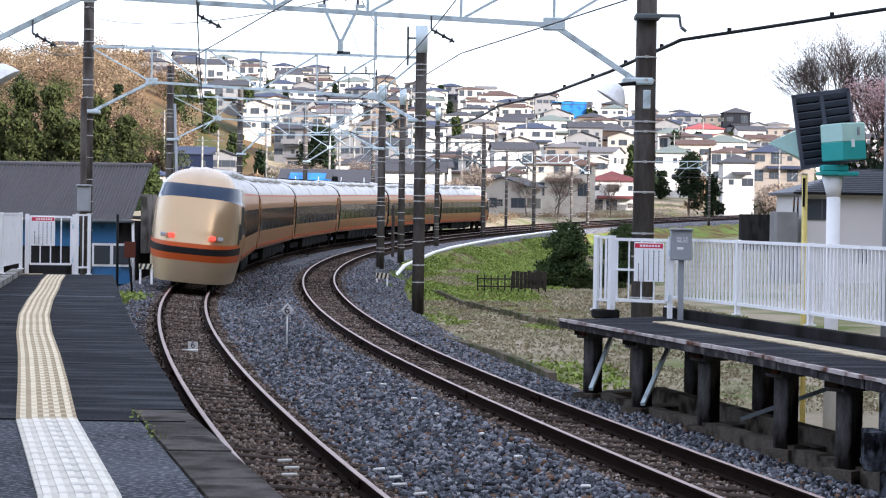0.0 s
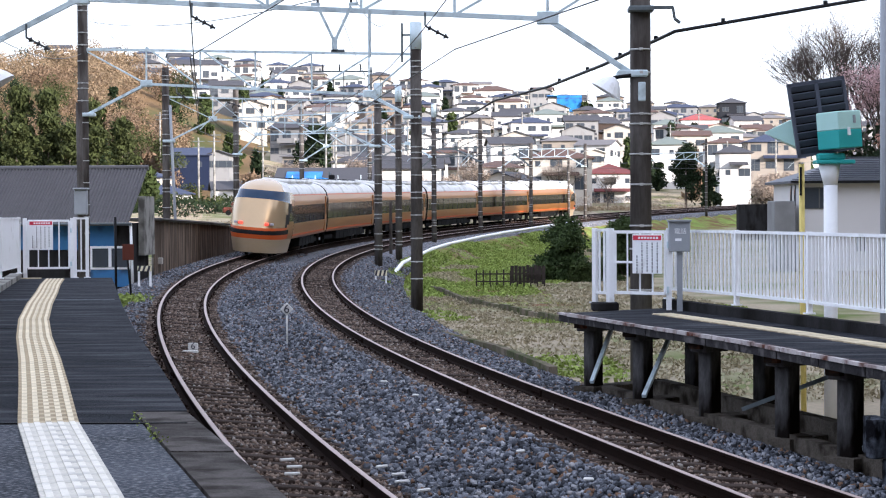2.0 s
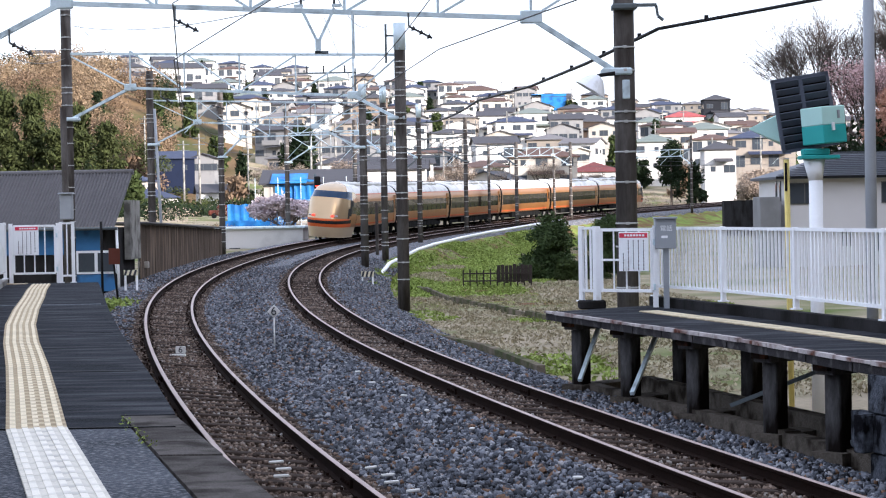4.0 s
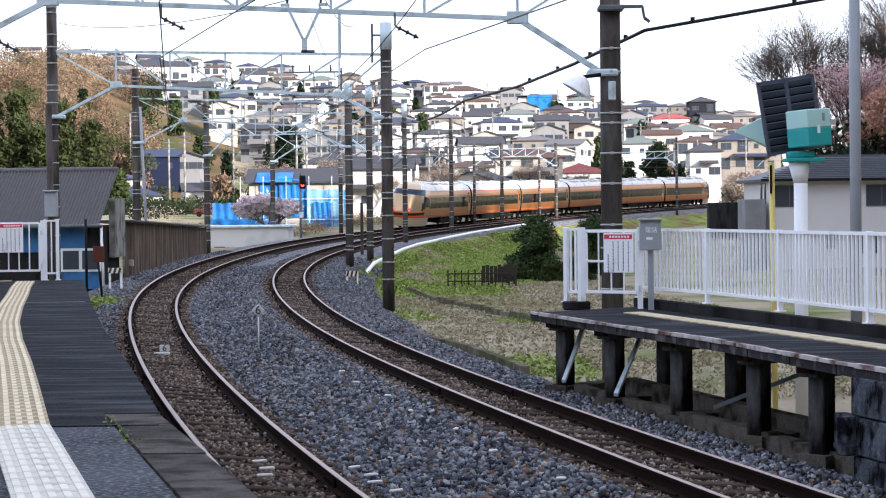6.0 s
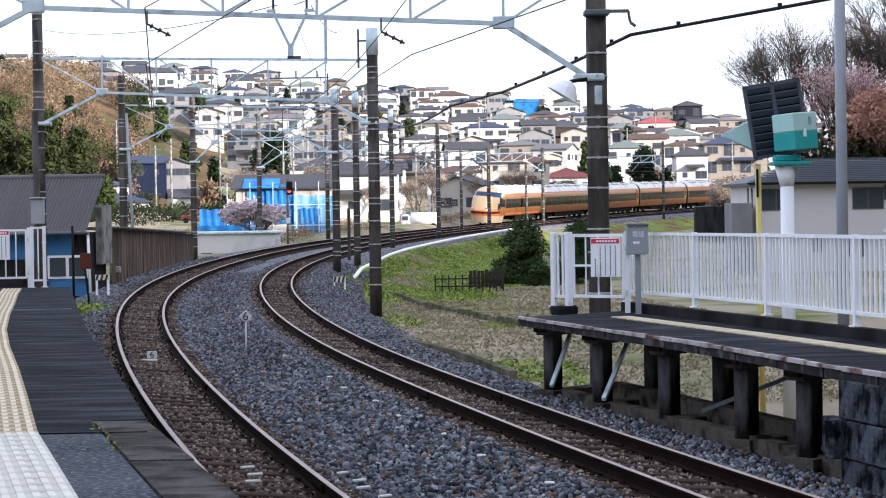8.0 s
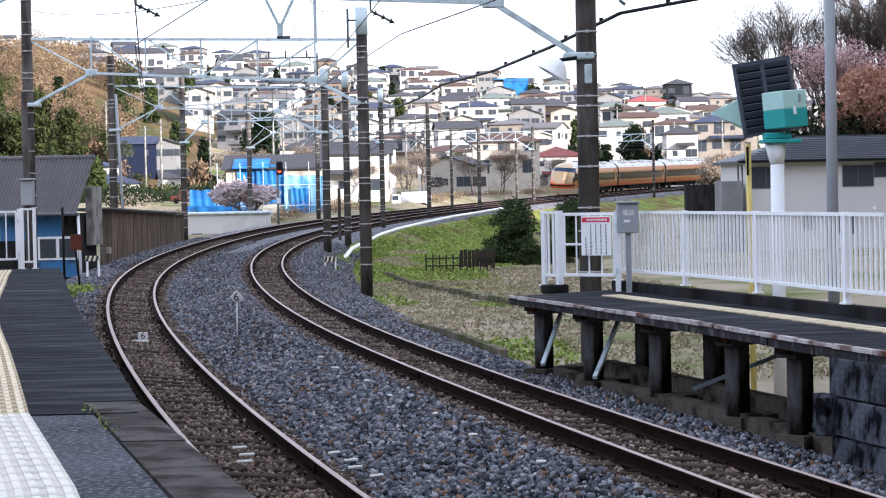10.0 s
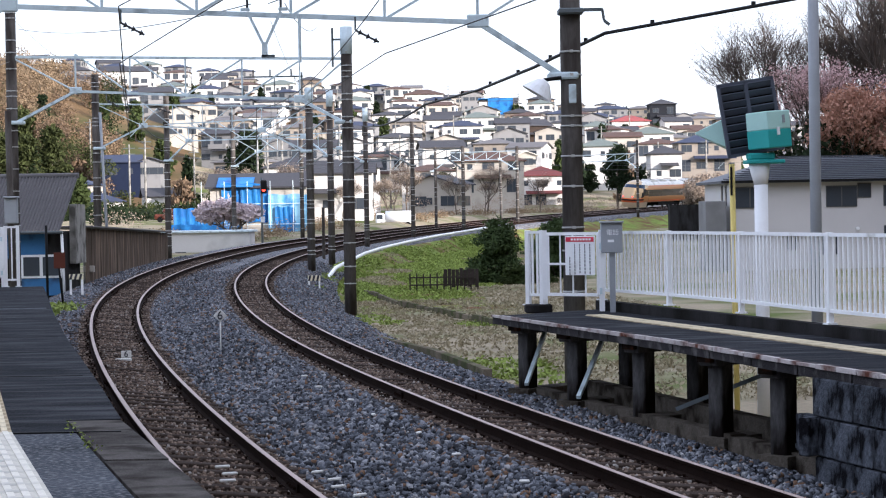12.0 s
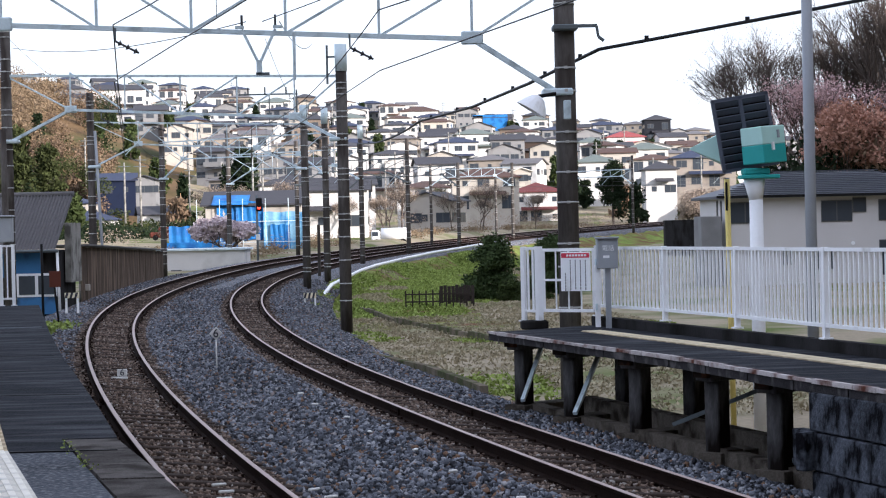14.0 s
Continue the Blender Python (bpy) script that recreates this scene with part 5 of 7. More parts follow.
for x, y, w, h, mt, lb, sd in ((3.9, 98, 3.1, 3.0, "leaf_bush", "dark green pointed garden bush on the field", 1), (7.0, 105, 3.3, 2.9, "leaf_bush", "dark green bush on the field", 2),
                               (4.4, 95.5, 1.3, 0.9, "leaf_green", "low light green shrub beside a bush", 3), (5.6, 97, 1.5, 0.9, "leaf_green", "low light green shrub beside a bush", 4)):
    t = thing("bush", Matrix.Translation((x, y, gz(x, y))), lb, "bush", "bushes")
    r2 = random.Random(sd)
    bm = bmesh.new()
    for k in range(4):
        rod(bm, (0, 0, -0.1), (r2.uniform(-0.4, 0.4) * w / 2, r2.uniform(-0.4, 0.4) * w / 2, h * 0.5), 0.05, 0.02, seg=5)
    part("stems", bm, "bark", t)
    cl = []
    for _ in range(52):
        f, ang = r2.random() ** 1.5, r2.uniform(0, 6.28)
        rad = w * 0.48 * (1 - 0.65 * f ** 1.4) * r2.uniform(0.2, 1.0)
        cl.append((rad * math.cos(ang), rad * math.sin(ang), h * (0.06 + 0.9 * f), w * 0.19, w * 0.19, h * 0.13))
    leaves("foliage", cl, 260, 0.10, mt, t, sd)


# grass on the bank and the field
def grass():
    rng = np.random.default_rng(4)
    pts = []
    while len(pts) < 26000:
        x, y = rng.uniform(-6, 12), rng.uniform(36, 190)
        pts.append((x, y))
    P = np.array(pts)
    dr = signed(RIGHT, P[:, 0], P[:, 1])[0]
    keep = (dr > 2.9) & (dr < 14)
    P, dr = P[keep], dr[keep]
    Z = ground_z(P[:, 0], P[:, 1])
    patch = np.array([noise.noise((x * 0.25, y * 0.12, 0)) for x, y in P])
    is_green = ((P[:, 1] > 80) & (dr < 9) & (patch > -0.2)) | (patch > 0.34)
    for nm, sel, mt, lb, s in (("grass", is_green, "grass_blade", "short green grass on the bank and field", 0.07), ("dry_grass", ~is_green, "grass_dry", "pale dry grass on the field", 0.06)):
        c = [(x, y, z + 0.02, 0.22, 0.22, 0.07) for (x, y), z in zip(P[sel], Z[sel])]
        leaves(nm, c, 10, s, mt, kind="stuff", label=lb, category="grass", seed=6)
    # the bank below the line, thick with grass
    Q = np.stack([rng.uniform(-6, 16, 60000), rng.uniform(86, 190, 60000)], 1)
    db = signed(RIGHT, Q[:, 0], Q[:, 1])[0]
    bare = np.array([noise.noise((x * 0.33, y * 0.10, 7)) for x, y in Q])
    Q = Q[(db > 2.5) & (db < 9.5) & (bare < 0.02)]
    leaves("bank_grass", [(x, y, z + 0.05, 0.3, 0.3, 0.12) for (x, y), z in zip(Q, ground_z(Q[:, 0], Q[:, 1]))], 8, 0.10, "grass_blade", kind="stuff", label="lush green grass on the railway bank", category="grass", seed=8)
    # tufts by the platform slabs and along the kerb
    tufts = [(edge_x(y) - 0.42 + rng.uniform(-0.03, 0.03), y, PZ + 0.02, 0.05, 0.12, 0.03) for y in np.arange(13.6, 15.6, 0.16)]
    leaves("weeds", tufts, 6, 0.013, "grass_blade", kind="stuff", label="weeds in the platform's joint", category="weeds")
    tufts = [(-9.3 + rng.uniform(-0.5, 0.5), 52.5 + rng.uniform(-2.5, 2.5), 0.30, 0.3, 0.6, 0.10) for _ in range(24)]
    leaves("grass_mound", tufts, 24, 0.06, "grass_blade", kind="stuff", label="green tuft of grass at the platform's end", category="grass")


grass()


# ---- houses ----
WALLS = {"white": (0.58, 0.57, 0.56), "cream": (0.42, 0.39, 0.35), "grey": (0.23, 0.23, 0.235), "beige": (0.27, 0.24, 0.21), "tan": (0.18, 0.145, 0.12), "navy": (0.012, 0.018, 0.042), "black": (0.018, 0.020, 0.026), "brick": (0.20, 0.10, 0.07), "dark": (0.045, 0.033, 0.028)}
ROOFS = {"slate": (0.050, 0.050, 0.058), "blue": (0.038, 0.048, 0.085), "brown": (0.085, 0.052, 0.043), "maroon": (0.12, 0.034, 0.034), "grey": (0.13, 0.125, 0.13), "red": (0.28, 0.07, 0.07), "green": (0.13, 0.155, 0.145), "orange": (0.42, 0.16, 0.10)}
for k, c in WALLS.items():
    M["wall_" + k] = material("wall_" + k, c, 0.85, vary=0.08, scale=0.5, fine=12, bump=0.1, dirt=tuple(v * 0.75 for v in c), dirt_at=0.62, dirt_scale=0.6)
for k, c in ROOFS.items():
    M["roof_" + k] = material("roof_" + k, c, 0.6, vary=0.15, scale=1.5, fine=10, bump=0.3, stretch=(1, 1, 4))


def window_mesh(w, h):
    bm = bmesh.new()
    box(bm, 0, 0, 0, w, 0.06, h, mat=0)
    n = 2 if w > 0.8 else 1
    for k in range(n):
        box(bm, (k - (n - 1) / 2) * w / n, -0.02, 0, w / n - 0.07, 0.05, h - 0.1, mat=1)
    me = bpy.data.meshes.new("window")
    bm.to_mesh(me)
    bm.free()
    me.materials.append(M["frame_dark"])
    me.materials.append(M["window"])
    return me


WIN = {"wide": window_mesh(1.7, 1.15), "tall": window_mesh(1.7, 1.9), "small": window_mesh(0.75, 0.8), "slit": window_mesh(0.3, 1.1)}


def roof_mesh(kind, w, d, pitch, over, thick, z0):
    """Verts and faces of a gable or hip roof with thickness, eaves and ridge."""
    W, D = w / 2 + over, d / 2 + over
    rise = D * pitch
    top = [(-W, -D, z0), (W, -D, z0), (W, D, z0), (-W, D, z0)]
    hip = max(0.2, W - D) if kind == "hip" else W
    ridge = [(-hip, 0, z0 + rise), (hip, 0, z0 + rise)]
    v = top + ridge + [(x, y, z - thick) for x, y, z in top + ridge]
    f = [(0, 1, 5, 4), (2, 3, 4, 5), (1, 2, 5), (3, 0, 4)] if kind == "hip" else [(0, 1, 5, 4), (2, 3, 4, 5)]
    lower = [tuple(reversed([i + 6 for i in q])) for q in f]
    rim = [(0, 6, 7, 1), (1, 7, 8, 2), (2, 8, 9, 3), (3, 9, 6, 0)] if kind == "hip" else [(0, 6, 7, 1), (2, 8, 9, 3), (1, 7, 11, 5), (5, 11, 8, 2), (3, 9, 10, 4), (4, 10, 6, 0)]
    return v, f + lower + rim, rise


def house(m, w, d, h, wall, roof, label, kind="hip", pitch=0.45, seed=0, storeys=2, porch=True, balcony=False, dig=3.0, group="hillside houses", name="house", plain=False):
    """A house at m: walls, roof, windows, a porch roof, a balcony. Its front looks to -y."""
    t = thing(name, m, label, "house", group)
    rng = random.Random(seed)
    # walls, with the gable ends
    rise = (d / 2 + 0.55) * pitch
    gable = 0 if kind == "hip" else d / 2 * pitch
    x, y = w / 2, d / 2
    v = [(-x, -y, -dig), (x, -y, -dig), (x, y, -dig), (-x, y, -dig), (-x, -y, h), (x, -y, h), (x, y, h), (-x, y, h), (-x, 0, h + gable), (x, 0, h + gable)]
    f = [(0, 1, 5, 4), (2, 3, 7, 6), (1, 2, 6, 9, 5), (3, 0, 4, 8, 7), (4, 5, 9, 8), (6, 7, 8, 9)]
    mesh_part("wall", v, f, "wall_" + wall, t)
    rv, rf, _ = roof_mesh(kind, w, d, pitch, 0.42, 0.14, h + (0.02 if kind == "hip" else -0.42 * pitch + 0.15))
    mesh_part("roof", rv, rf, "roof_" + roof, t)
    if not plain:
        for s in range(storeys):
            z = 1.45 + 2.75 * s
            if z > h - 0.6:
                break
            n = max(2, int(w / 2.4))
            for k in range(n):
                xx = -w / 2 + w * (k + 0.5) / n + rng.uniform(-0.3, 0.3)
                share("window", WIN[rng.choice(("wide", "wide", "small", "tall"))], t, Matrix.Translation((xx, -y - 0.01, z)))
            for sx, rot in ((-1, -math.pi / 2), (1, math.pi / 2)):
                for yy in (-d * 0.32 + rng.uniform(-0.3, 0.3), rng.uniform(-0.3, 0.3), d * 0.32 + rng.uniform(-0.3, 0.3)):
                    share("window", WIN[rng.choice(("wide", "small"))], t, Matrix.Translation((sx * (x + 0.01), yy, z)) @ Matrix.Rotation(rot, 4, "Z"))
    if porch and storeys > 1:
        bm = bmesh.new()
        px = rng.uniform(-0.2, 0.2) * w
        mm = Matrix.Translation((px, -y - 0.6, 2.75)) @ Matrix.Rotation(-0.32, 4, "X").inverted()
        box(bm, 0, 0, 0, w * rng.uniform(0.45, 0.8), 1.5, 0.12, m=mm)
        part("porch_roof", bm, "roof_" + roof, t)
    if balcony:
        bm = bmesh.new()
        box(bm, 0, -y - 0.5, 3.3, w * 0.5, 1.0, 0.95, bevel=0.03)
        part("balcony", bm, "wall_" + wall, t)
    return t


TEMPLATES = []
for i, (w, d, h, wall, roof, kind, lb) in enumerate([
        (9.0, 7.0, 5.6, "white", "slate", "hip", "white two-storey house with dark slate hip roof"), (8.0, 7.0, 5.7, "cream", "brown", "gable", "cream two-storey house with brown gable roof"),
        (10.0, 7.5, 5.6, "white", "blue", "hip", "white two-storey house with blue-grey tiled roof"), (8.5, 7.5, 5.8, "grey", "slate", "gable", "grey two-storey house with slate gable roof"),
        (9.5, 8.0, 5.5, "beige", "grey", "hip", "beige two-storey house with grey hip roof"), (7.5, 7.0, 5.8, "white", "grey", "gable", "narrow white house with grey gable roof"),
        (11.0, 7.0, 5.4, "cream", "slate", "gable", "long cream house with slate gable roof"), (8.5, 7.0, 5.7, "tan", "slate", "hip", "tan two-storey house with slate roof"),
        (9.0, 7.5, 5.6, "white", "brown", "hip", "white two-storey house with brown hip roof"), (9.0, 7.0, 5.6, "grey", "blue", "hip", "grey two-storey house with blue tiled roof"),
        (8.0, 8.0, 5.9, "white", "slate", "gable", "white two-storey house with slate gable roof"), (10.0, 8.0, 5.6, "white", "green", "hip", "white two-storey house with dull green roof")]):
    TEMPLATES.append((w, d, h, wall, roof, kind, lb))
# landmarks on the hillside: place, turn, width, depth, height, walls, roof, shape
LANDMARKS = [(19.9, 334, 3.0, 0.0, 8.2, 8.0, 5.4, "white", "maroon", "hip", "white two-storey house with maroon roof beside the railway"),
             (25.1, 484, 18.0, 0.35, 10.0, 9.0, 4.6, "dark", "slate", "gable", "dark timber house with steep gable roof"),
             (53.6, 524, 20.8, 0.0, 9.5, 8.0, 4.2, "white", "red", "hip", "white house with bright red roof"),
             (66.4, 564, 25.2, 0.0, 7.0, 7.5, 6.0, "black", "slate", "hip", "tall black modern house on the ridge"),
             (19.0, 363, 9.9, 1.57, 7.0, 3.2, 2.6, "cream", "white", "gable", "small cream gabled house"),
             (37.0, 312, 6.6, 0.0, 4.6, 6.0, 4.4, "white", "slate", "hip", "narrow white house with dark doorway beside the railway"),
             (-48.6, 345, 9.0, 0.12, 6.4, 6.5, 3.0, "navy", "blue", "gable", "navy blue house with dark roof on the slope"),
             (-43.6, 345.5, 9.0, 1.57, 6.5, 3.6, 3.0, "grey", "slate", "gable", "pale grey gabled house wing on the slope"),
             (2.8, 644, 33.4, 0.0, 11.8, 9.0, 6.0, "white", "brown", "hip", "broad house with brown roof on the ridge"),
             (-102, 624, 43.4, 0.0, 12.5, 9.0, 3.6, "grey", "slate", "hip", "grey house with wide hip roof on the ridge"),
             (-78, 564, 35.4, 0.1, 14.0, 9.0, 6.8, "white", "slate", "gable", "long white house on the ridge"),
             (-46.5, 302, 2.0, 0.15, 8.4, 7.0, 3.2, "white", "blue", "hip", "low white house with blue tiled roof below the wooded hill"),
             (-53.0, 322, 5.0, -0.1, 8.0, 7.0, 3.0, "cream", "blue", "hip", "cream house with blue tiled roof below the wooded hill"),
             (-38.5, 322, 2.6, 0.2, 7.0, 7.0, 3.4, "white", "slate", "gable", "white house with slate roof below the wooded hill"),
             (-9.0, 215, 2.3, 0.0, 9.0, 7.0, 4.6, "white", "slate", "gable", "white house with slate gable roof behind the railway"),
             (2.8, 243, 2.6, 1.2, 6.0, 5.5, 3.4, "cream", "slate", "gable", "cream gabled house behind the railway"),
             (10.5, 300, 5.0, 0.0, 9.5, 7.5, 5.0, "cream", "brown", "hip", "cream house with brown roof behind the railway"),
             (-15.0, 268, 4.4, 0.1, 9.0, 7.0, 4.4, "white", "slate", "hip", "wide white house with slate roof behind the railway"),
             (47.0, 338, 8.2, 0.0, 10.0, 8.0, 5.2, "beige", "blue", "hip", "beige house with blue-grey tiled roof beyond the garden trees")]
M["roof_white"] = material("roof_white", (0.62, 0.60, 0.56), 0.6, vary=0.1)
TAKEN = []
for i, (x, y, z, rot, w, d, h, wall, roof, kind, lb) in enumerate(LANDMARKS):
    house(Matrix.Translation((x, y, z)) @ Matrix.Rotation(rot, 4, "Z"), w, d, h, wall, roof, lb, kind, 0.34, i, 2 if h > 3.8 else 1, h > 3.8, False, 4.0)
    TAKEN.append((x, y))
TAKEN += [(24.6, 644), (24.6, 622), (24.6, 605)]
made = {}
rng = random.Random(12)
M["terrace"] = material("terrace_concrete", (0.40, 0.37, 0.33), 0.9, vary=0.3, scale=0.5, fine=10, bump=0.3, dirt=(0.16, 0.14, 0.11), dirt_at=0.52, dirt_scale=0.4, stretch=(1, 1, 0.4))
y = 318.0
while y < 715:
    x = -0.21 * y + rng.uniform(0, 8)
    while x < 0.19 * y:
        xx, yy = x + rng.uniform(-1.5, 1.5), y + rng.uniform(-13, 13)
        x += rng.uniform(9.2, 12.6)
        wooded = math.exp(-((xx + 88) / 38) ** 2 - ((yy - 430) / 60) ** 2) > 0.3 or xx < -30 and yy < 380
        if wooded or rng.random() < 0.05 or any(abs(xx - a) < 9.5 and abs(yy - b) < 15 for a, b in TAKEN):
            continue
        k = rng.randrange(len(TEMPLATES))
        base = gz(xx, yy) + rng.uniform(0.2, 2.2)
        turn = rng.choice((0, 0.1, -0.15, 0.3, 1.57, 1.45, 1.7, -0.35))
        m = Matrix.Translation((xx, yy, base)) @ Matrix.Rotation(turn, 4, "Z")
        if k not in made:
            w, d, h, wall, roof, kind, lb = TEMPLATES[k]
            made[k] = house(m, w * 0.86, d * 0.9, h - 0.1, wall, roof, lb, kind, 0.26 + 0.03 * (k % 4), 40 + k, 2, True, k % 3 == 0)
        else:
            copy_thing(made[k], m)
        if rng.random() < 0.5:          # the garden's retaining wall below the house
            top = base - 0.3
            bm = bmesh.new()
            box(bm, xx, yy - 7.5, top - 2.0, rng.uniform(9, 13), 0.35, 4.0)
            tagged(part("garden_wall", bm, "terrace"), "stained concrete retaining wall below a hillside house", "wall", "garden walls")
    y += 31
# garden trees between the houses
first = None
rng = random.Random(31)
for i in range(150):
    y = rng.uniform(300, 700)
    x = rng.uniform(-0.2, 0.18) * y
    m = Matrix.Translation((x, y - 8, gz(x, y - 8) - 0.3)) @ Matrix.Rotation(rng.uniform(0, 6), 4, "Z")
    if first is None:
        first = [evergreen(x, y - 8, gz(x, y - 8), 5.0, 4.2, 50, "green garden tree between houses", "leaf_green", 0.5, 34), evergreen(x + 30, y, gz(x + 30, y), 4.0, 4.6, 51, "bare brown garden tree between houses", "leaf_brown", 0.45, 26),
                 evergreen(x - 20, y, gz(x - 20, y), 6.0, 3.6, 52, "dark garden conifer between houses", "leaf_dark", 0.5, 34)]
    c = copy_thing(first[i % 3], m)
    c.scale = (1, 1, rng.uniform(0.7, 1.5))
# the house covered in blue sheets beside the line
sheet_house = house(Matrix.Translation((-13.9, 187, 0.9)), 8.4, 7.0, 4.3, "cream", "slate", "house under repair, wrapped in bright blue sheets", "gable", 0.32, 77, 1, False, False, 2.0, plain=True)
for nm, a, b, z0, z1, dy, mt in (("blue_sheet", -7.4, -4.8, -0.6, 2.5, -3.7, "blue_sheet"), ("blue_sheet", -4.9, -1.4, -0.5, 2.9, -3.75, "blue_sheet"), ("blue_sheet", -1.5, 0.9, 1.2, 4.1, -3.65, "blue_sheet"), ("pale_sheet", 0.9, 4.6, -0.4, 3.6, -3.8, "pale_sheet"), ("blue_sheet", 1.5, 3.2, 0.2, 2.5, -3.95, "blue_sheet"), ("blue_sheet", -3.2, 0.8, 3.0, 4.6, -3.55, "blue_sheet")):
    n = 14
    v, f = [], []
    r3 = random.Random(int(a * 10))
    for i in range(n + 1):
        for k in range(7):
            v.append((a + (b - a) * i / n, dy - 0.10 * math.sin(i * 1.7 + k * 0.4) - r3.uniform(0, 0.06), z0 + (z1 - z0) * k / 6 + 0.05 * math.sin(i * 0.9)))
    for i in range(n):
        for k in range(6):
            q = i * 7 + k
            f.append((q, q + 7, q + 8, q + 1))
    mesh_part(nm, v, f, mt, sheet_house, smooth=True)
for xx in (-4.9, -2.9, -0.9, 1.1, 3.1, 4.6):
    part("scaffold_pole", rod(bmesh.new(), (xx, -4.15, -2), (xx, -4.15, 4.8), 0.03, seg=6), "galv", sheet_house)
for zz in (1.0, 2.8):
    part("scaffold_rail", rod(bmesh.new(), (-4.9, -4.15, zz), (4.6, -4.15, zz), 0.03, seg=6), "galv", sheet_house)
v = [(-3.6, -4.2, 4.28), (-0.4, -4.2, 4.28), (-0.4, -1.6, 5.13), (-3.6, -1.6, 5.13)]
mesh_part("roof_sheet", v + [(x, y, z + 0.06) for x, y, z in v], [(0, 3, 2, 1), (4, 5, 6, 7), (0, 1, 5, 4), (1, 2, 6, 5), (2, 3, 7, 6), (3, 0, 4, 7)], "blue_sheet", sheet_house, "blue sheet lashed over half of the roof")
blue_top = house(Matrix.Translation((24.6, 644, 32.4)), 10.0, 8.0, 4.6, "white", "slate", "house on the ridge wrapped in bright blue sheets", "hip", 0.3, 78, 1, False, False, 4.0, plain=True)
part("sheet", box(bmesh.new(), 1.5, -4.3, 2.8, 7.6, 0.1, 4.8), "blue_sheet", blue_top)
part("sheet", box(bmesh.new(), 0, 0, 5.3, 10.6, 8.4, 0.2), "blue_sheet", blue_top)

# the two-storey house beyond the far platform
M["wall_stucco"] = material("wall_stucco", (0.60, 0.58, 0.58), 0.9, vary=0.06, scale=0.8, fine=40, bump=0.25)
M["roof_tile"] = material("roof_tile", (0.075, 0.08, 0.095), 0.5, vary=0.2, scale=2, fine=8, bump=0.2)
rh = house(Matrix.Translation((22.9, 115.8, -1.95)) @ Matrix.Rotation(0.06, 4, "Z"), 12.6, 7.0, 5.95, "stucco", "tile", "pale stucco two-storey house with dark tiled hip roof", "hip", 0.33, 90, 1, False, False, 1.0, "", plain=True)
for xx, z, kind in ((-5.25, 5.05, "wide"), (-0.25, 5.05, "wide"), (1.0, 5.35, "small"), (2.9, 5.05, "wide"), (-1.2, 2.5, "wide"), (-3.0, 2.6, "small"), (2.9, 2.5, "tall")):
    share("window", WIN[kind], rh, Matrix.Translation((xx, -3.52, z)))
for yy in (-2.4, -1.4):
    share("window", WIN["slit"], rh, Matrix.Translation((-6.31, yy, 5.2)) @ Matrix.Rotation(-math.pi / 2, 4, "Z"))
part("gutter", box(bmesh.new(), 0, -4.1, 5.92, 13.8, 0.12, 0.12), "black", rh)
part("downpipe", rod(bmesh.new(), (-6.15, -3.6, -1), (-6.15, -3.6, 5.9), 0.05, seg=8), "black", rh)
for xx in (-4.9, 0.6, 3.6):
    part("vent_hood", rod(bmesh.new(), (xx, -3.62, 3.3), (xx, -3.5, 3.3), 0.1, seg=10), "white_paint", rh)
for k in range(13):
    z = 6.0 + k * 0.105
    yy = -4.05 + k * 0.318
    part("tile_course", box(bmesh.new(), 0, yy, z + 0.05, 13.6 - 2 * k * 0.318, 0.05, 0.05), "roof_tile", rh)
part("annex", box(bmesh.new(), -7.2, -3.0, 2.3, 1.1, 2.0, 5.2, bevel=0.03), "wall_grey", rh)
# dark retaining wall beside the line
slab("retaining_wall", [((22.3, 184), (22.6, 188)), ((26.5, 180), (26.5, 184)), ((34, 172), (34, 176))], 3.0, 4.5, "concrete_dark", "dark stained concrete retaining wall", category="wall")

# ---- left yards ----
shed = thing("shed", Matrix.Translation((-15.8, 76, 0)), "old shed with grey corrugated roof and blue wall", "shed")
part("wall", box(bmesh.new(), -0.35, 2.0, 0.6, 6.5, 4.0, 3.0), "concrete_dark", shed)
part("blue_cladding", box(bmesh.new(), -0.5, -0.02, 1.62, 5.6, 0.06, 0.95), "blue_wall", shed)
part("blue_cladding", box(bmesh.new(), 2.1, -0.02, 0.1, 1.5, 0.06, 0.62), "blue_wall", shed)
part("gable_wall", box(bmesh.new(), 3.06, 2.6, 2.0, 0.22, 2.4, 2.2), "concrete", shed)
v, f = [], []
n = 110
for i in range(n + 1):
    x = -3.8 + 6.75 * i / n
    dz = 0.045 * math.cos(i * math.pi)
    for yy, zz in ((-0.6, 2.12), (1.6, 3.14), (3.8, 4.20)):
        v.append((x, yy, zz + dz))
for i in range(n):
    for k in (0, 1):
        q = i * 3 + k
        f.append((q, q + 3, q + 4, q + 1))
mesh_part("corrugated_roof", v, f, "roof_grey", shed)
part("ridge_cap", rod(bmesh.new(), (-3.8, 3.8, 4.2), (2.95, 3.8, 4.2), 0.11, seg=8), "roof_grey", shed)
part("gutter", rod(bmesh.new(), (-3.8, -0.68, 2.08), (3.05, -0.68, 2.08), 0.06, seg=8), "galv_dark", shed)
part("downpipe", rod(bmesh.new(), (3.0, -0.6, 2.1), (3.05, -0.5, -0.4), 0.05, seg=8), "white_paint", shed)
win = part("window_frame", box(bmesh.new(), 2.15, -0.03, 0.85, 1.45, 0.1, 0.85), "white_paint", shed)
part("pane", box(bmesh.new(), 1.8, -0.06, 0.85, 0.58, 0.1, 0.68), "window", win)
part("pane", box(bmesh.new(), 2.5, -0.06, 0.85, 0.58, 0.1, 0.68), "window", win)
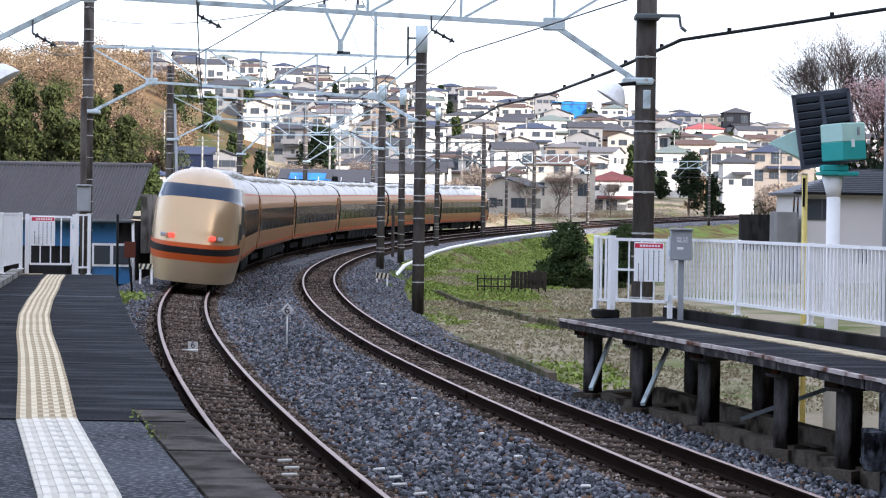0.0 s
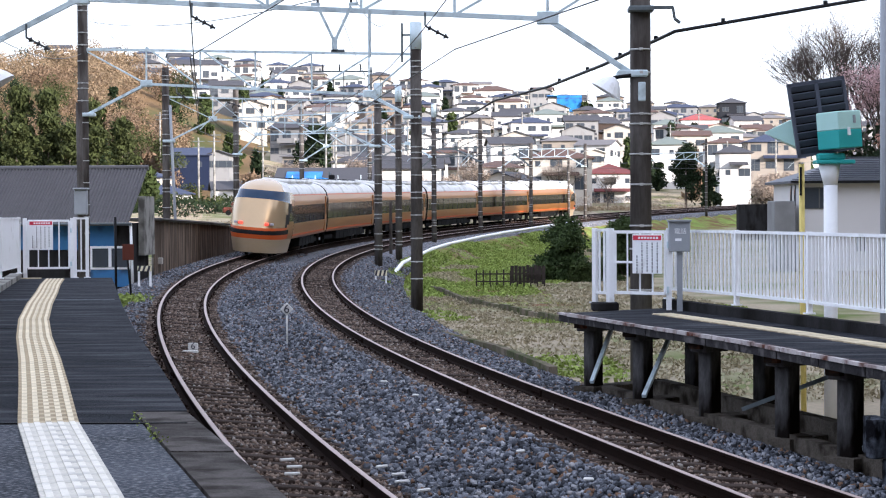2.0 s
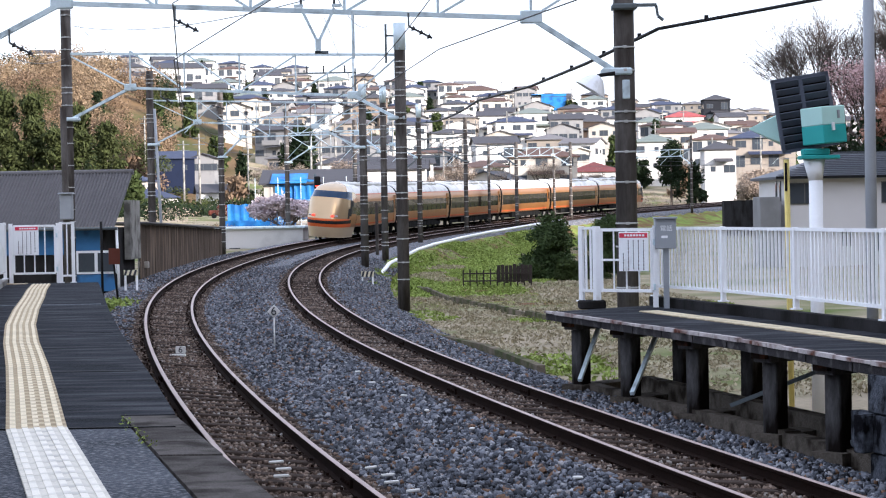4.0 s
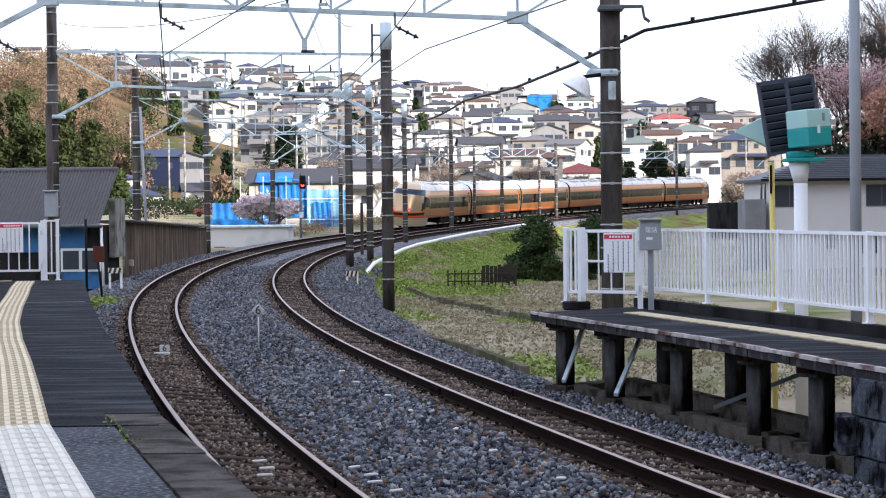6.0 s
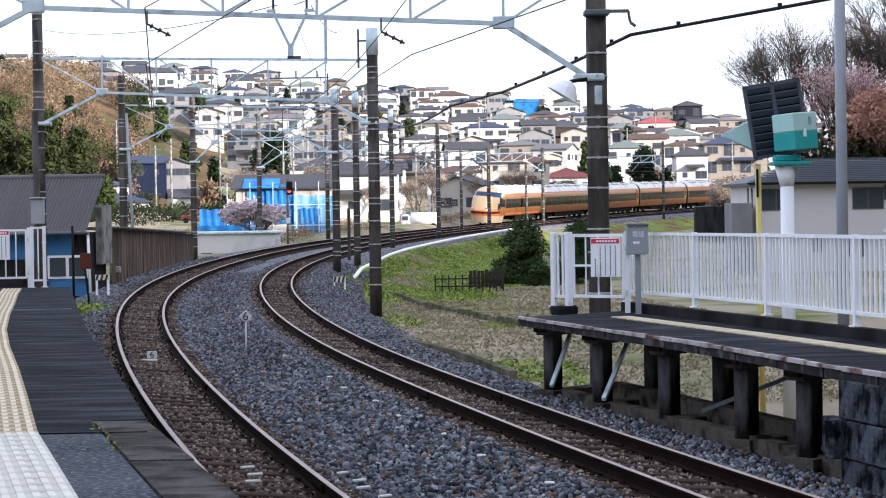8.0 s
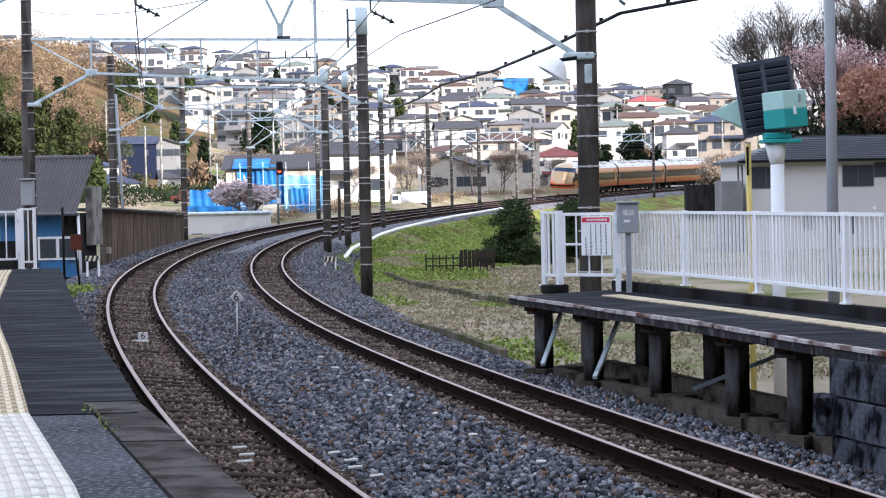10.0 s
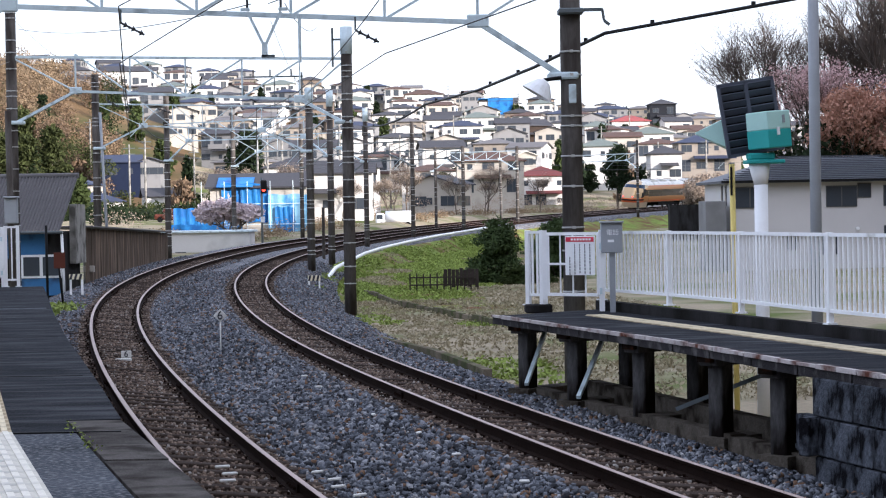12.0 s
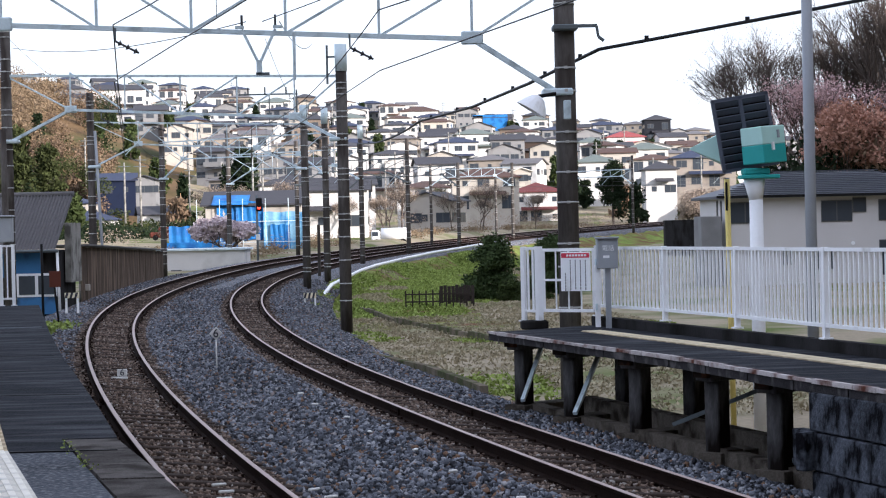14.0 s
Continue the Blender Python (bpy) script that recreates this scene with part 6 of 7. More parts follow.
M["rust_wall"] = material("rusty_sheet", (0.085, 0.066, 0.052), 0.95, vary=0.5, scale=2.5, fine=20, bump=0.6, dirt=(0.20, 0.15, 0.115), dirt_at=0.54, dirt_scale=2.0, stretch=(1, 1, 0.2), spec=0.03)
low = thing("old_shed", Matrix(), "low dark shed of rusty sheet iron beside the track", "shed")
n = 24
a, b = Vector((-13.3, 84, 0)), Vector((-14.6, 122, 0))
for i in range(n):
    p, q = a.lerp(b, i / n), a.lerp(b, (i + 1) / n)
    top = 2.15 - 0.5 * (i / n)
    bm = bmesh.new()
    beam(bm, (p.x, p.y, top / 2 - 0.3 + random.Random(i).uniform(-0.04, 0.04)), (q.x, q.y, top / 2 - 0.3), 0.06 + 0.03 * (i % 2), top + 0.6)
    part("wall_sheet", bm, "rust_wall", low)
for i in range(8):
    p, q = a.lerp(b, i / 8), a.lerp(b, (i + 1) / 8)
    bm = bmesh.new()
    beam(bm, (p.x - 0.9, p.y, 2.25 - 0.5 * i / 8), (q.x - 0.9, q.y, 2.25 - 0.5 * (i + 1) / 8), 2.4, 0.06)
    part("roof_sheet", bm, "roof_grey", low)
white_shed = thing("low_building", Matrix.Translation((-14.6, 146, 0)), "low white building with flat pale roof beside the track", "building")
part("wall", box(bmesh.new(), 0, 1.5, 0.3, 5.9, 5.0, 2.4), "wall_white", white_shed)
part("roof", box(bmesh.new(), 0, 1.5, 1.58, 6.3, 5.5, 0.16, bevel=0.03), "galv", white_shed)
for xx in (-1.8, 0.6):
    share("window", WIN["small"], white_shed, Matrix.Translation((xx, -1.03, -0.2)))


# ---- small things by the track ----
def marker(x, y, z, label, plate_m, post_h, tilt=0.785, size=0.20, text=True):
    k = thing("marker_sign", Matrix.Translation((x, y, z)), label, "sign", "marker signs")
    part("post", rod(bmesh.new(), (0, 0, -0.2), (0, 0, post_h), 0.016, seg=8), "sign_plate", k)
    bm = bmesh.new()
    box(bm, 0, -0.03, 0, size, 0.014, size, bevel=0.02, m=Matrix.Translation((0, 0, post_h + 0.06)) @ Matrix.Rotation(tilt, 4, "Y"))
    pl = part("plate", bm, "sign_plate", k)
    lettering("digit", "6", 0.25, Matrix.Translation((0, -0.05, post_h + 0.06)), "sign_ink", k)
    return k


M["sign_plate"] = material("sign_plate", (0.66, 0.65, 0.63), 0.6, vary=0.15, scale=5, dirt=(0.3, 0.28, 0.26), dirt_at=0.62, dirt_scale=5)
marker(-4.12, 43.4, -0.32, "grey diamond plate with the number six on a thin post", None, 0.72)
t6 = thing("track_marker", Matrix.Translation((-5.45, 38.9, -0.12)), "small square plate with the number six between the rails", "sign", "marker signs")
part("plate", box(bmesh.new(), 0, 0, 0.10, 0.19, 0.02, 0.13, bevel=0.015), "sign_plate", t6)
part("foot", box(bmesh.new(), -0.05, -0.03, 0.0, 0.30, 0.1, 0.05, bevel=0.01), "white_stone", t6)
lettering("digit", "6", 0.17, Matrix.Translation((0, -0.014, 0.10)), "sign_ink", t6)
# white-painted marks on the sleepers and stray pale stones
for i, (s, side) in enumerate([(0.27, 0.1), (0.89, 0.15), (1.51, 0.1), (0.27, 1.2), (0.89, 1.22), (-0.35, 1.2), (1.51, 1.2)]):
    p, th = on(LEFT, s + 6.9, side - 0.15 + 0.05 * (i % 3), -0.118)
    tagged(part("painted_stone", box(bmesh.new(), 0, 0, 0, 0.16, 0.034, 0.03, bevel=0.008), "white_stone"), "white-painted marker stone between the rails", "stone", "white stones").matrix_basis = Matrix.Translation(p) @ Matrix.Rotation(-th + 0.1 * i, 4, "Z")
for i in range(7):
    p, th = on(RIGHT, 9.0 + i * 2.4, -1.35 - 0.1 * (i % 2), -0.16)
    tagged(part("painted_stone", box(bmesh.new(), 0, 0, 0, 0.10, 0.05, 0.03, bevel=0.01), "white_stone"), "pale flat stone on the ballast", "stone", "white stones").matrix_basis = Matrix.Translation(p) @ Matrix.Rotation(0.6 * i, 4, "Z")
# kerb of the ballast along the field
M["field_wall"] = material("field_wall", (0.15, 0.125, 0.095), 0.95, vary=0.4, scale=2, fine=20, bump=0.8, dirt=(0.06, 0.07, 0.03), dirt_at=0.5, dirt_scale=1.6, rand=0.4, spec=0.03)
KERB = [(-5.5, 94), (-4.2, 78), (-3.17, 67.6), (-2.2, 58), (-1.3, 50.8), (-0.45, 47.2), (0.3, 44.3), (0.87, 40.7), (1.25, 38.2)]
kerb_thing = thing("ballast_kerb", Matrix(), "dark concrete kerb between ballast and field", "kerb", kind="structure")
for i in range(len(KERB) - 1):
    for k in range(3):
        p0, p1 = Vector((*KERB[i], -0.5)), Vector((*KERB[i + 1], -0.5))
        bm = bmesh.new()
        beam(bm, p0.lerp(p1, k / 3 + 0.01), p0.lerp(p1, (k + 1) / 3 - 0.01), 0.16, 0.26)
        part("kerb_stone", bm, "field_wall", kerb_thing)
path = [(-2.22, 88), (-0.68, 75.2), (0.85, 68), (2.24, 61), (4.5, 55)]
ditch = thing("low_wall", Matrix(), "low stained concrete wall across the field", "wall", kind="structure")
for i in range(len(path) - 1):
    for k in range(5):
        p0, p1 = Vector((*path[i], -0.72)), Vector((*path[i + 1], -0.72))
        bm = bmesh.new()
        beam(bm, p0.lerp(p1, k / 5 + 0.004), p0.lerp(p1, (k + 1) / 5 - 0.004), 0.14, 0.16 + 0.10 * ((i * 5 + k) * 7 % 4) / 3)
        part("wall_block", bm, "field_wall", ditch)
# white pipe along the bank
tagged(tube("white_duct", [(-4.5, 96.5, -0.75), (-4.0, 102, -0.02), (-3.4, 110, 0.22), (-2.9, 115, 0.42), (-2.18, 122, 0.57), (-1.2, 131, 0.68), (-0.34, 138, 0.78), (1.4, 148, 0.98), (3.5, 160, 1.15), (5.56, 172, 1.32), (8.0, 184, 1.5)], 0.095, "white_paint", seg=8),
       "thick white cable duct along the top of the bank", "duct")
# timber fence on the field
tf = thing("timber_fence", Matrix.Translation((1.1, 89.4, -0.8)), "dark weathered timber fence on the field", "fence")
M["dark_timber"] = material("dark_timber", (0.045, 0.036, 0.032), 0.9, vary=0.3, scale=3, fine=30, bump=0.4)
for k in range(11):
    xx = -1.45 + k * 0.29
    part("post", box(bmesh.new(), xx, 0.1 * math.sin(k), 0.36, 0.06, 0.07, 0.8 + 0.05 * math.sin(k * 2)), "dark_timber", tf)
for zz in (0.28, 0.6):
    part("rail", box(bmesh.new(), 0, -0.05, zz, 2.95, 0.04, 0.06), "dark_timber", tf)
for k in range(9):
    part("board", box(bmesh.new(), 0.08 + k * 0.168, 0.3 + 0.02 * (k % 2), 0.56 + 0.03 * math.sin(k * 2.1), 0.15, 0.04, 0.74 + 0.06 * math.sin(k * 3.3)), "dark_timber", tf)
# striped barrier and rubbish by the pole
def stripe_board(x, y, z, w, h, label, legs):
    k = thing("striped_barrier", Matrix.Translation((x, y, z)), label, "barrier", "striped barriers")
    part("board", box(bmesh.new(), 0, 0, 0, w, 0.04, h, bevel=0.008), "stripe_cream", k)
    n = int(w / 0.13)
    for i in range(n):
        v = [(-w / 2 + i * w / n, -0.024, -h / 2), (-w / 2 + (i + 0.5) * w / n, -0.024, -h / 2), (-w / 2 + (i + 0.5) * w / n + 0.05, -0.024, h / 2), (-w / 2 + i * w / n + 0.05, -0.024, h / 2)]
        mesh_part("stripe", v, [(0, 1, 2, 3)], "sign_ink", k)
    for sx in (-1, 1):
        part("leg", box(bmesh.new(), sx * (w / 2 - 0.04), 0.03, -h / 2 - legs / 2, 0.06, 0.06, legs), "white_paint", k)
    return k


M["stripe_cream"] = material("stripe_cream", (0.72, 0.66, 0.48), 0.6, vary=0.1)
stripe_board(-10.12, 62, 0.82, 0.42, 0.16, "white-legged barrier with black and cream stripes", 0.45)
stripe_board(-4.2, 84.5, 0.0, 0.5, 0.22, "small barrier board with black and cream stripes", 0.5)
bs = thing("back_sign", Matrix.Translation((-9.35, 54.7, 0.2)), "rusty brown square sign plate on a dark leaning post", "sign")
part("post", rod(bmesh.new(), (0.08, 0, 0.0), (-0.05, 0, 1.3), 0.03, seg=8), "black", bs)
part("plate", box(bmesh.new(), 0, -0.04, 1.25, 0.30, 0.02, 0.42, bevel=0.008), "sign_brown", bs)
part("foot", box(bmesh.new(), 0.08, 0, 0.03, 0.14, 0.14, 0.12, bevel=0.02), "white_stone", bs)
tagged(part("stake", rod(bmesh.new(), (-9.68, 54.7, 0.1), (-9.69, 54.7, 2.37), 0.035, seg=8), "black"), "tall dark stake at the platform's end", "stake")
wb = thing("cable_cabinet", Matrix.Translation((-13.35, 85, 0.1)), "small cream cabinet with pipes beside the track", "cabinet")
part("case", box(bmesh.new(), 0, 0, 0.42, 0.44, 0.3, 0.26, bevel=0.02), "wall_cream", wb)
for k in range(3):
    part("pipe", rod(bmesh.new(), (-0.2 + k * 0.1, 0.1, -0.4), (-0.2 + k * 0.1, 0.1, 0.9), 0.04, seg=8), "concrete", wb)
part("pole_stay", rod(bmesh.new(), (-14.62, 99.3, -0.3), (-14.95, 99.4, 7.6), 0.07, seg=10), "sign_grey")
tagged(bpy.data.objects["pole_stay"], "pale steel tube beside a concrete pole", "tube")
tagged(part("short_post", rod(bmesh.new(), (-5.2, 116, -0.4), (-5.2, 116, 3.0), 0.09, seg=10), "pole"), "short plain concrete post beside the line", "post")
# tank and small vehicles beyond the line
tk = thing("tank_truck", Matrix.Translation((-1.9, 205, 1.35)), "white tank vehicle parked beyond the line", "vehicle")
part("tank", rod(rod(bmesh.new(), (-1.2, 0, 0.95), (1.5, 0, 0.95), 0.62, seg=20), (1.5, 0, 0.95), (1.75, 0, 0.95), 0.62, 0.3, seg=20), "white_paint", tk)
part("cab", box(bmesh.new(), -1.7, 0, 0.75, 0.9, 1.3, 1.2, bevel=0.15), "white_paint", tk)
part("windscreen", box(bmesh.new(), -1.75, -0.62, 1.0, 0.6, 0.08, 0.45, bevel=0.02), "window", tk)
for xx in (-1.6, 1.0):
    part("wheel", rod(bmesh.new(), (xx, -0.7, 0.2), (xx, -0.5, 0.2), 0.3, seg=16), "black", tk)
rc = thing("car", Matrix.Translation((-25.2, 215, gz(-25.2, 215) + 0.1)), "small red car parked among the houses", "car")
part("body", box(box(bmesh.new(), 0, 0, 0.55, 3.4, 1.5, 0.6, bevel=0.15), 0.1, 0, 1.1, 1.9, 1.35, 0.55, bevel=0.2), "rust", rc)
for xx in (-1.1, 1.1):
    part("wheel", rod(bmesh.new(), (xx, -0.8, 0.28), (xx, -0.6, 0.28), 0.28, seg=14), "black", rc)
tagged(part("low_blue_wall", box(bmesh.new(), -19.0, 180, 1.2, 5.0, 0.2, 1.6), "blue_sheet"), "low blue sheet fence in front of the wrapped house", "fence")

# signal with its red lamp lit
sg = thing("railway_signal", Matrix.Translation((-11.3, 152.6, 0)), "railway signal with black head showing red", "signal")
part("post", rod(bmesh.new(), (0, 0, 0), (0, 0, 5.4), 0.09, seg=10), "galv_dark", sg)
head = part("head", box(bmesh.new(), 0.17, -0.15, 4.72, 0.46, 0.14, 0.98, bevel=0.2), "black", sg)
part("lens", rod(bmesh.new(), (0.17, -0.26, 4.50), (0.17, -0.22, 4.50), 0.12, seg=14), "signal_red", head, "lit red lens")
part("hood", rod(bmesh.new(), (0.17, -0.30, 4.64), (0.17, -0.2, 4.66), 0.14, 0.1, seg=10), "black", head)
part("plate", box(bmesh.new(), 0.05, -0.12, 2.35, 0.3, 0.03, 0.42), "sign_plate", sg)

# the louvred fog lamp or horn unit on its mast
bk = thing("beacon_unit", Matrix.Translation((5.28, 32.0, 0)), "teal and pale metal box with black louvre on a white column", "equipment")
part("column", rod(rod(bmesh.new(), (0, 0, -0.8), (0, 0, 2.85), 0.105, seg=20), (0, 0, 2.85), (-0.02, 0, 3.17), 0.105, 0.17, seg=20), "white_paint", bk)
part("base_plate", box(bmesh.new(), 0.05, 0, 3.20, 0.58, 0.46, 0.06, bevel=0.012), "teal", bk)
bm = bmesh.new()
M1 = Matrix.Translation((0.10, -0.1, 3.67)) @ Matrix.Rotation(-0.07, 4, "Y") @ Matrix.Rotation(0.55, 4, "Z")
box(bm, 0.02, 0, 0.15, 0.46, 0.50, 0.28, bevel=0.012, m=M1)
part("case_top", bm, "teal_light", bk)
part("case", box(bmesh.new(), 0.02, 0, -0.13, 0.46, 0.50, 0.28, bevel=0.012, m=M1), "teal", bk)
part("handle", box(bmesh.new(), 0.10, -0.265, 0.16, 0.03, 0.03, 0.12, m=M1), "sign_grey", bk)
part("latch", box(bmesh.new(), -0.02, -0.265, -0.02, 0.04, 0.03, 0.12, m=M1), "white_paint", bk)
part("bracket", box(bmesh.new(), 0.0, 0, 3.28, 0.40, 0.34, 0.10, bevel=0.02), "teal", bk)
M2 = Matrix.Translation((-0.10, 0.30, 3.90)) @ Matrix.Rotation(-0.15, 4, "Y") @ Matrix.Rotation(0.12, 4, "Z")
lv = part("louvre_frame", box(box(box(box(box(bmesh.new(), -0.43, 0, 0, 0.05, 0.06, 1.12, m=M2), 0.43, 0, 0, 0.05, 0.06, 1.12, m=M2), 0, 0, 0.55, 0.9, 0.06, 0.05, m=M2), 0, 0, -0.55, 0.9, 0.06, 0.05, m=M2), 0.0, 0, 0, 0.06, 0.06, 1.1, m=M2), "slat_dark", bk)
part("back_sheet", box(bmesh.new(), 0, 0.05, 0, 0.86, 0.012, 1.08, m=M2), "black", bk)
for i in range(9):
    for sx in (-0.215, 0.215):
        part("slat", box(bmesh.new(), 0, 0, 0, 0.38, 0.02, 0.105, m=M2 @ Matrix.Translation((sx, 0, -0.48 + i * 0.12)) @ Matrix.Rotation(0.6, 4, "X")), "slat_dark", lv)
bm = bmesh.new()
bmesh.ops.create_cone(bm, cap_ends=True, segments=4, radius1=0.42, radius2=0.015, depth=0.62,
                      matrix=Matrix.Translation((-0.58, 0.82, 3.68)) @ Matrix.Rotation(-math.pi / 2, 4, "Y") @ Matrix.Rotation(math.pi / 4, 4, "Z"))
part("horn", bm, "teal_light", bk)
yp = thing("yellow_post", Matrix.Translation((5.05, 33.2, 0)), "slim yellow steel post with cable", "post")
part("post", rod(bmesh.new(), (0, 0, -0.8), (-0.03, 0, 3.2), 0.045, seg=10), "yellow", yp)
part("cable", rod(bmesh.new(), (-0.05, -0.05, 2.7), (-0.05, -0.05, 3.15), 0.02, seg=6), "black", yp)
lp = thing("lamp_post", Matrix.Translation((5.66, 29.6, 0)), "tall blue-grey steel post on the platform's edge", "post")
part("post", rod(bmesh.new(), (0, 0, -0.6), (0, 0, 7.5), 0.085, 0.075, seg=16), "sign_grey", lp)
# telephone box on its post
tb = thing("telephone_box", Matrix.Translation((3.10, 33.3, QZ)), "grey metal telephone box on a steel post", "box")
part("post", box(bmesh.new(), 0, 0, 0.48, 0.085, 0.085, 0.98), "sign_grey", tb)
part("case", box(bmesh.new(), -0.01, -0.03, 1.19, 0.34, 0.2, 0.48, bevel=0.012), "sign_grey", tb)
part("lid", box(bmesh.new(), -0.01, -0.05, 1.44, 0.37, 0.26, 0.03, bevel=0.006), "sign_grey", tb)
lettering("letters", "電話", 0.1, Matrix.Translation((0.0, -0.134, 1.27)), "white_paint", tb)
part("small_plate", box(bmesh.new(), -0.03, -0.132, 1.14, 0.1, 0.006, 0.04), "white_paint", tb)
# grey box on a slim pole by the left gantry
gb = thing("switch_box", Matrix.Translation((-13.6, 70.2, 0)), "grey metal switch box on a slim post", "box")
part("post", rod(bmesh.new(), (0, 0.1, -0.3), (-0.05, 0.1, 6.2), 0.11, seg=12), "pole", gb)
part("case", box(bmesh.new(), 0.05, -0.15, 2.85, 0.42, 0.3, 0.85, bevel=0.03), "sign_grey", gb)
part("lid", box(bmesh.new(), 0.05, -0.2, 3.3, 0.5, 0.4, 0.06, bevel=0.02), "sign_grey", gb)
yb = thing("yellow_board", Matrix.Translation((-10.35, 42.3, PZ)), "yellow board standing against the railing", "board")
part("board", box(bmesh.new(), 0, 0, 1.05, 0.5, 0.05, 0.8, bevel=0.01), "yellow", yb)
part("leg", box(bmesh.new(), 0, 0, 0.35, 0.06, 0.05, 0.7), "yellow", yb)


# lamps on the first gantry's poles
def floodlight(x, y, z, side, label):
    k = thing("platform_lamp", Matrix.Translation((x, y, z)), label, "lamp", "platform lamps")
    bm = bmesh.new()
    n = 16
    prof = [(0.03, 0.24), (0.12, 0.2), (0.22, 0.08), (0.30, -0.06), (0.29, -0.06), (0.2, 0.06), (0.1, 0.17)]
    m = Matrix.Rotation(side * 0.55, 4, "Y")
    rows = [[bm.verts.new(m @ Vector((r * math.cos(2 * math.pi * i / n), r * math.sin(2 * math.pi * i / n), zz))) for i in range(n)] for r, zz in prof]
    for a, b in zip(rows, rows[1:]):
        for i in range(n):
            bm.faces.new((a[i], a[(i + 1) % n], b[(i + 1) % n], b[i]))
    part("shade", bm, "white_paint", k, "white enamel bowl shade")
    part("neck", rod(bmesh.new(), (side * 0.1, 0, 0.2), (side * 0.42, 0, 0.24), 0.035, seg=8), "black", k)
    part("bulb", rod(bmesh.new(), (0, 0, 0.0), (side * 0.06, 0, 0.12), 0.06, seg=10), "lamp_clear", k)
    return k


floodlight(2.22, 37.6, 4.66, 1, "white bowl lamp bracketed from a concrete pole")
floodlight(-8.62, 37.0, 4.82, -1, "white bowl lamp bracketed over the platform")
jb = thing("junction_box", Matrix.Translation((2.85, 37.9, 4.62)), "pale steel junction box on a concrete pole", "box")
part("case", box(bmesh.new(), 0.0, -0.1, 0, 0.13, 0.1, 0.34, bevel=0.01), "galv", jb)
br = thing("cable_bracket", Matrix.Translation((2.85, 38.0, 6.12)), "steel bracket arm on a concrete pole", "bracket")
part("clamp", box(bmesh.new(), 0, 0, 0, 0.46, 0.44, 0.1, bevel=0.02), "galv_dark", br)
part("arm", box(bmesh.new(), 0.38, -0.1, 0.02, 0.4, 0.06, 0.06), "galv_dark", br)
part("hook", rod(rod(bmesh.new(), (0.57, -0.1, 0.02), (0.6, -0.1, -0.18), 0.025, seg=6), (0.6, -0.1, -0.18), (0.7, -0.1, -0.26), 0.03, seg=6), "galv_dark", br)

# ---- insulators, hangers and wires ----
def insulator(a, b, parent, n=3):
    a, b = Vector(a), Vector(b)
    bm = bmesh.new()
    rod(bm, a, b, 0.02, seg=6)
    for k in range(n):
        p = a.lerp(b, (k + 0.6) / n)
        d = (b - a).normalized()
        rod(bm, p - d * 0.02, p + d * 0.03, 0.06, 0.02, seg=10)
    return part("insulator", bm, "insulator", parent)


def y_hanger(x, y, z):
    k = thing("line_hanger", Matrix.Translation((x, y, z)), "pale steel V-shaped hanger under a gantry", "hanger", "line hangers")
    for sx in (-1, 1):
        part("arm", beam(bmesh.new(), (sx * 0.30, 0, 0.02), (sx * 0.03, 0, -0.55), 0.05, 0.05), "galv", k)
        part("cap", box(bmesh.new(), sx * 0.34, 0, 0.06, 0.16, 0.1, 0.05), "galv", k)
        part("pin", rod(bmesh.new(), (sx * 0.30, 0, 0.05), (sx * 0.30, 0, 0.28), 0.025, seg=6), "insulator", k)
    part("stem", box(bmesh.new(), 0, 0, -0.66, 0.10, 0.08, 0.26), "galv", k)
    part("foot", box(bmesh.new(), 0.06, 0, -0.78, 0.24, 0.08, 0.05), "galv_dark", k)
    return k


y_hanger(-2.68, 37.6, 6.15)
dr = thing("drop_arm", Matrix.Translation((-2.05, 37.6, 6.1)), "thin steel drop arm under a gantry", "hanger", "line hangers")
part("arm", rod(bmesh.new(), (0, 0, 0), (0, 0, -0.85), 0.032, seg=6), "galv", dr)
cr = thing("crossarm", Matrix.Translation((-5.35, 99.3, 9.15)), "dark steel crossarm with insulator pins beside a pole top", "bracket")
part("upright", box(bmesh.new(), 0, 0, -0.55, 0.07, 0.07, 1.5), "galv_dark", cr)
part("arm", box(bmesh.new(), -1.35, 0, 0, 2.8, 0.07, 0.07), "galv_dark", cr)
part("strut", box(bmesh.new(), -1.3, 0, -0.7, 0.05, 0.05, 1.4), "galv_dark", cr)
for xx in (-2.3, -1.5, -0.5):
    part("pin", rod(bmesh.new(), (xx, 0, 0.03), (xx, 0, 0.34), 0.04, seg=6), "insulator", cr)
pb = thing("pole_bracket", Matrix.Translation((-2.62, 67.2, 8.05)), "dark steel angle bracket beside a pole's sleeve", "bracket")
part("upright", box(bmesh.new(), 0, 0, -0.15, 0.07, 0.06, 1.25), "galv_dark", pb)
part("arm", box(bmesh.new(), 0.22, 0, 0.1, 0.44, 0.06, 0.06), "galv_dark", pb)


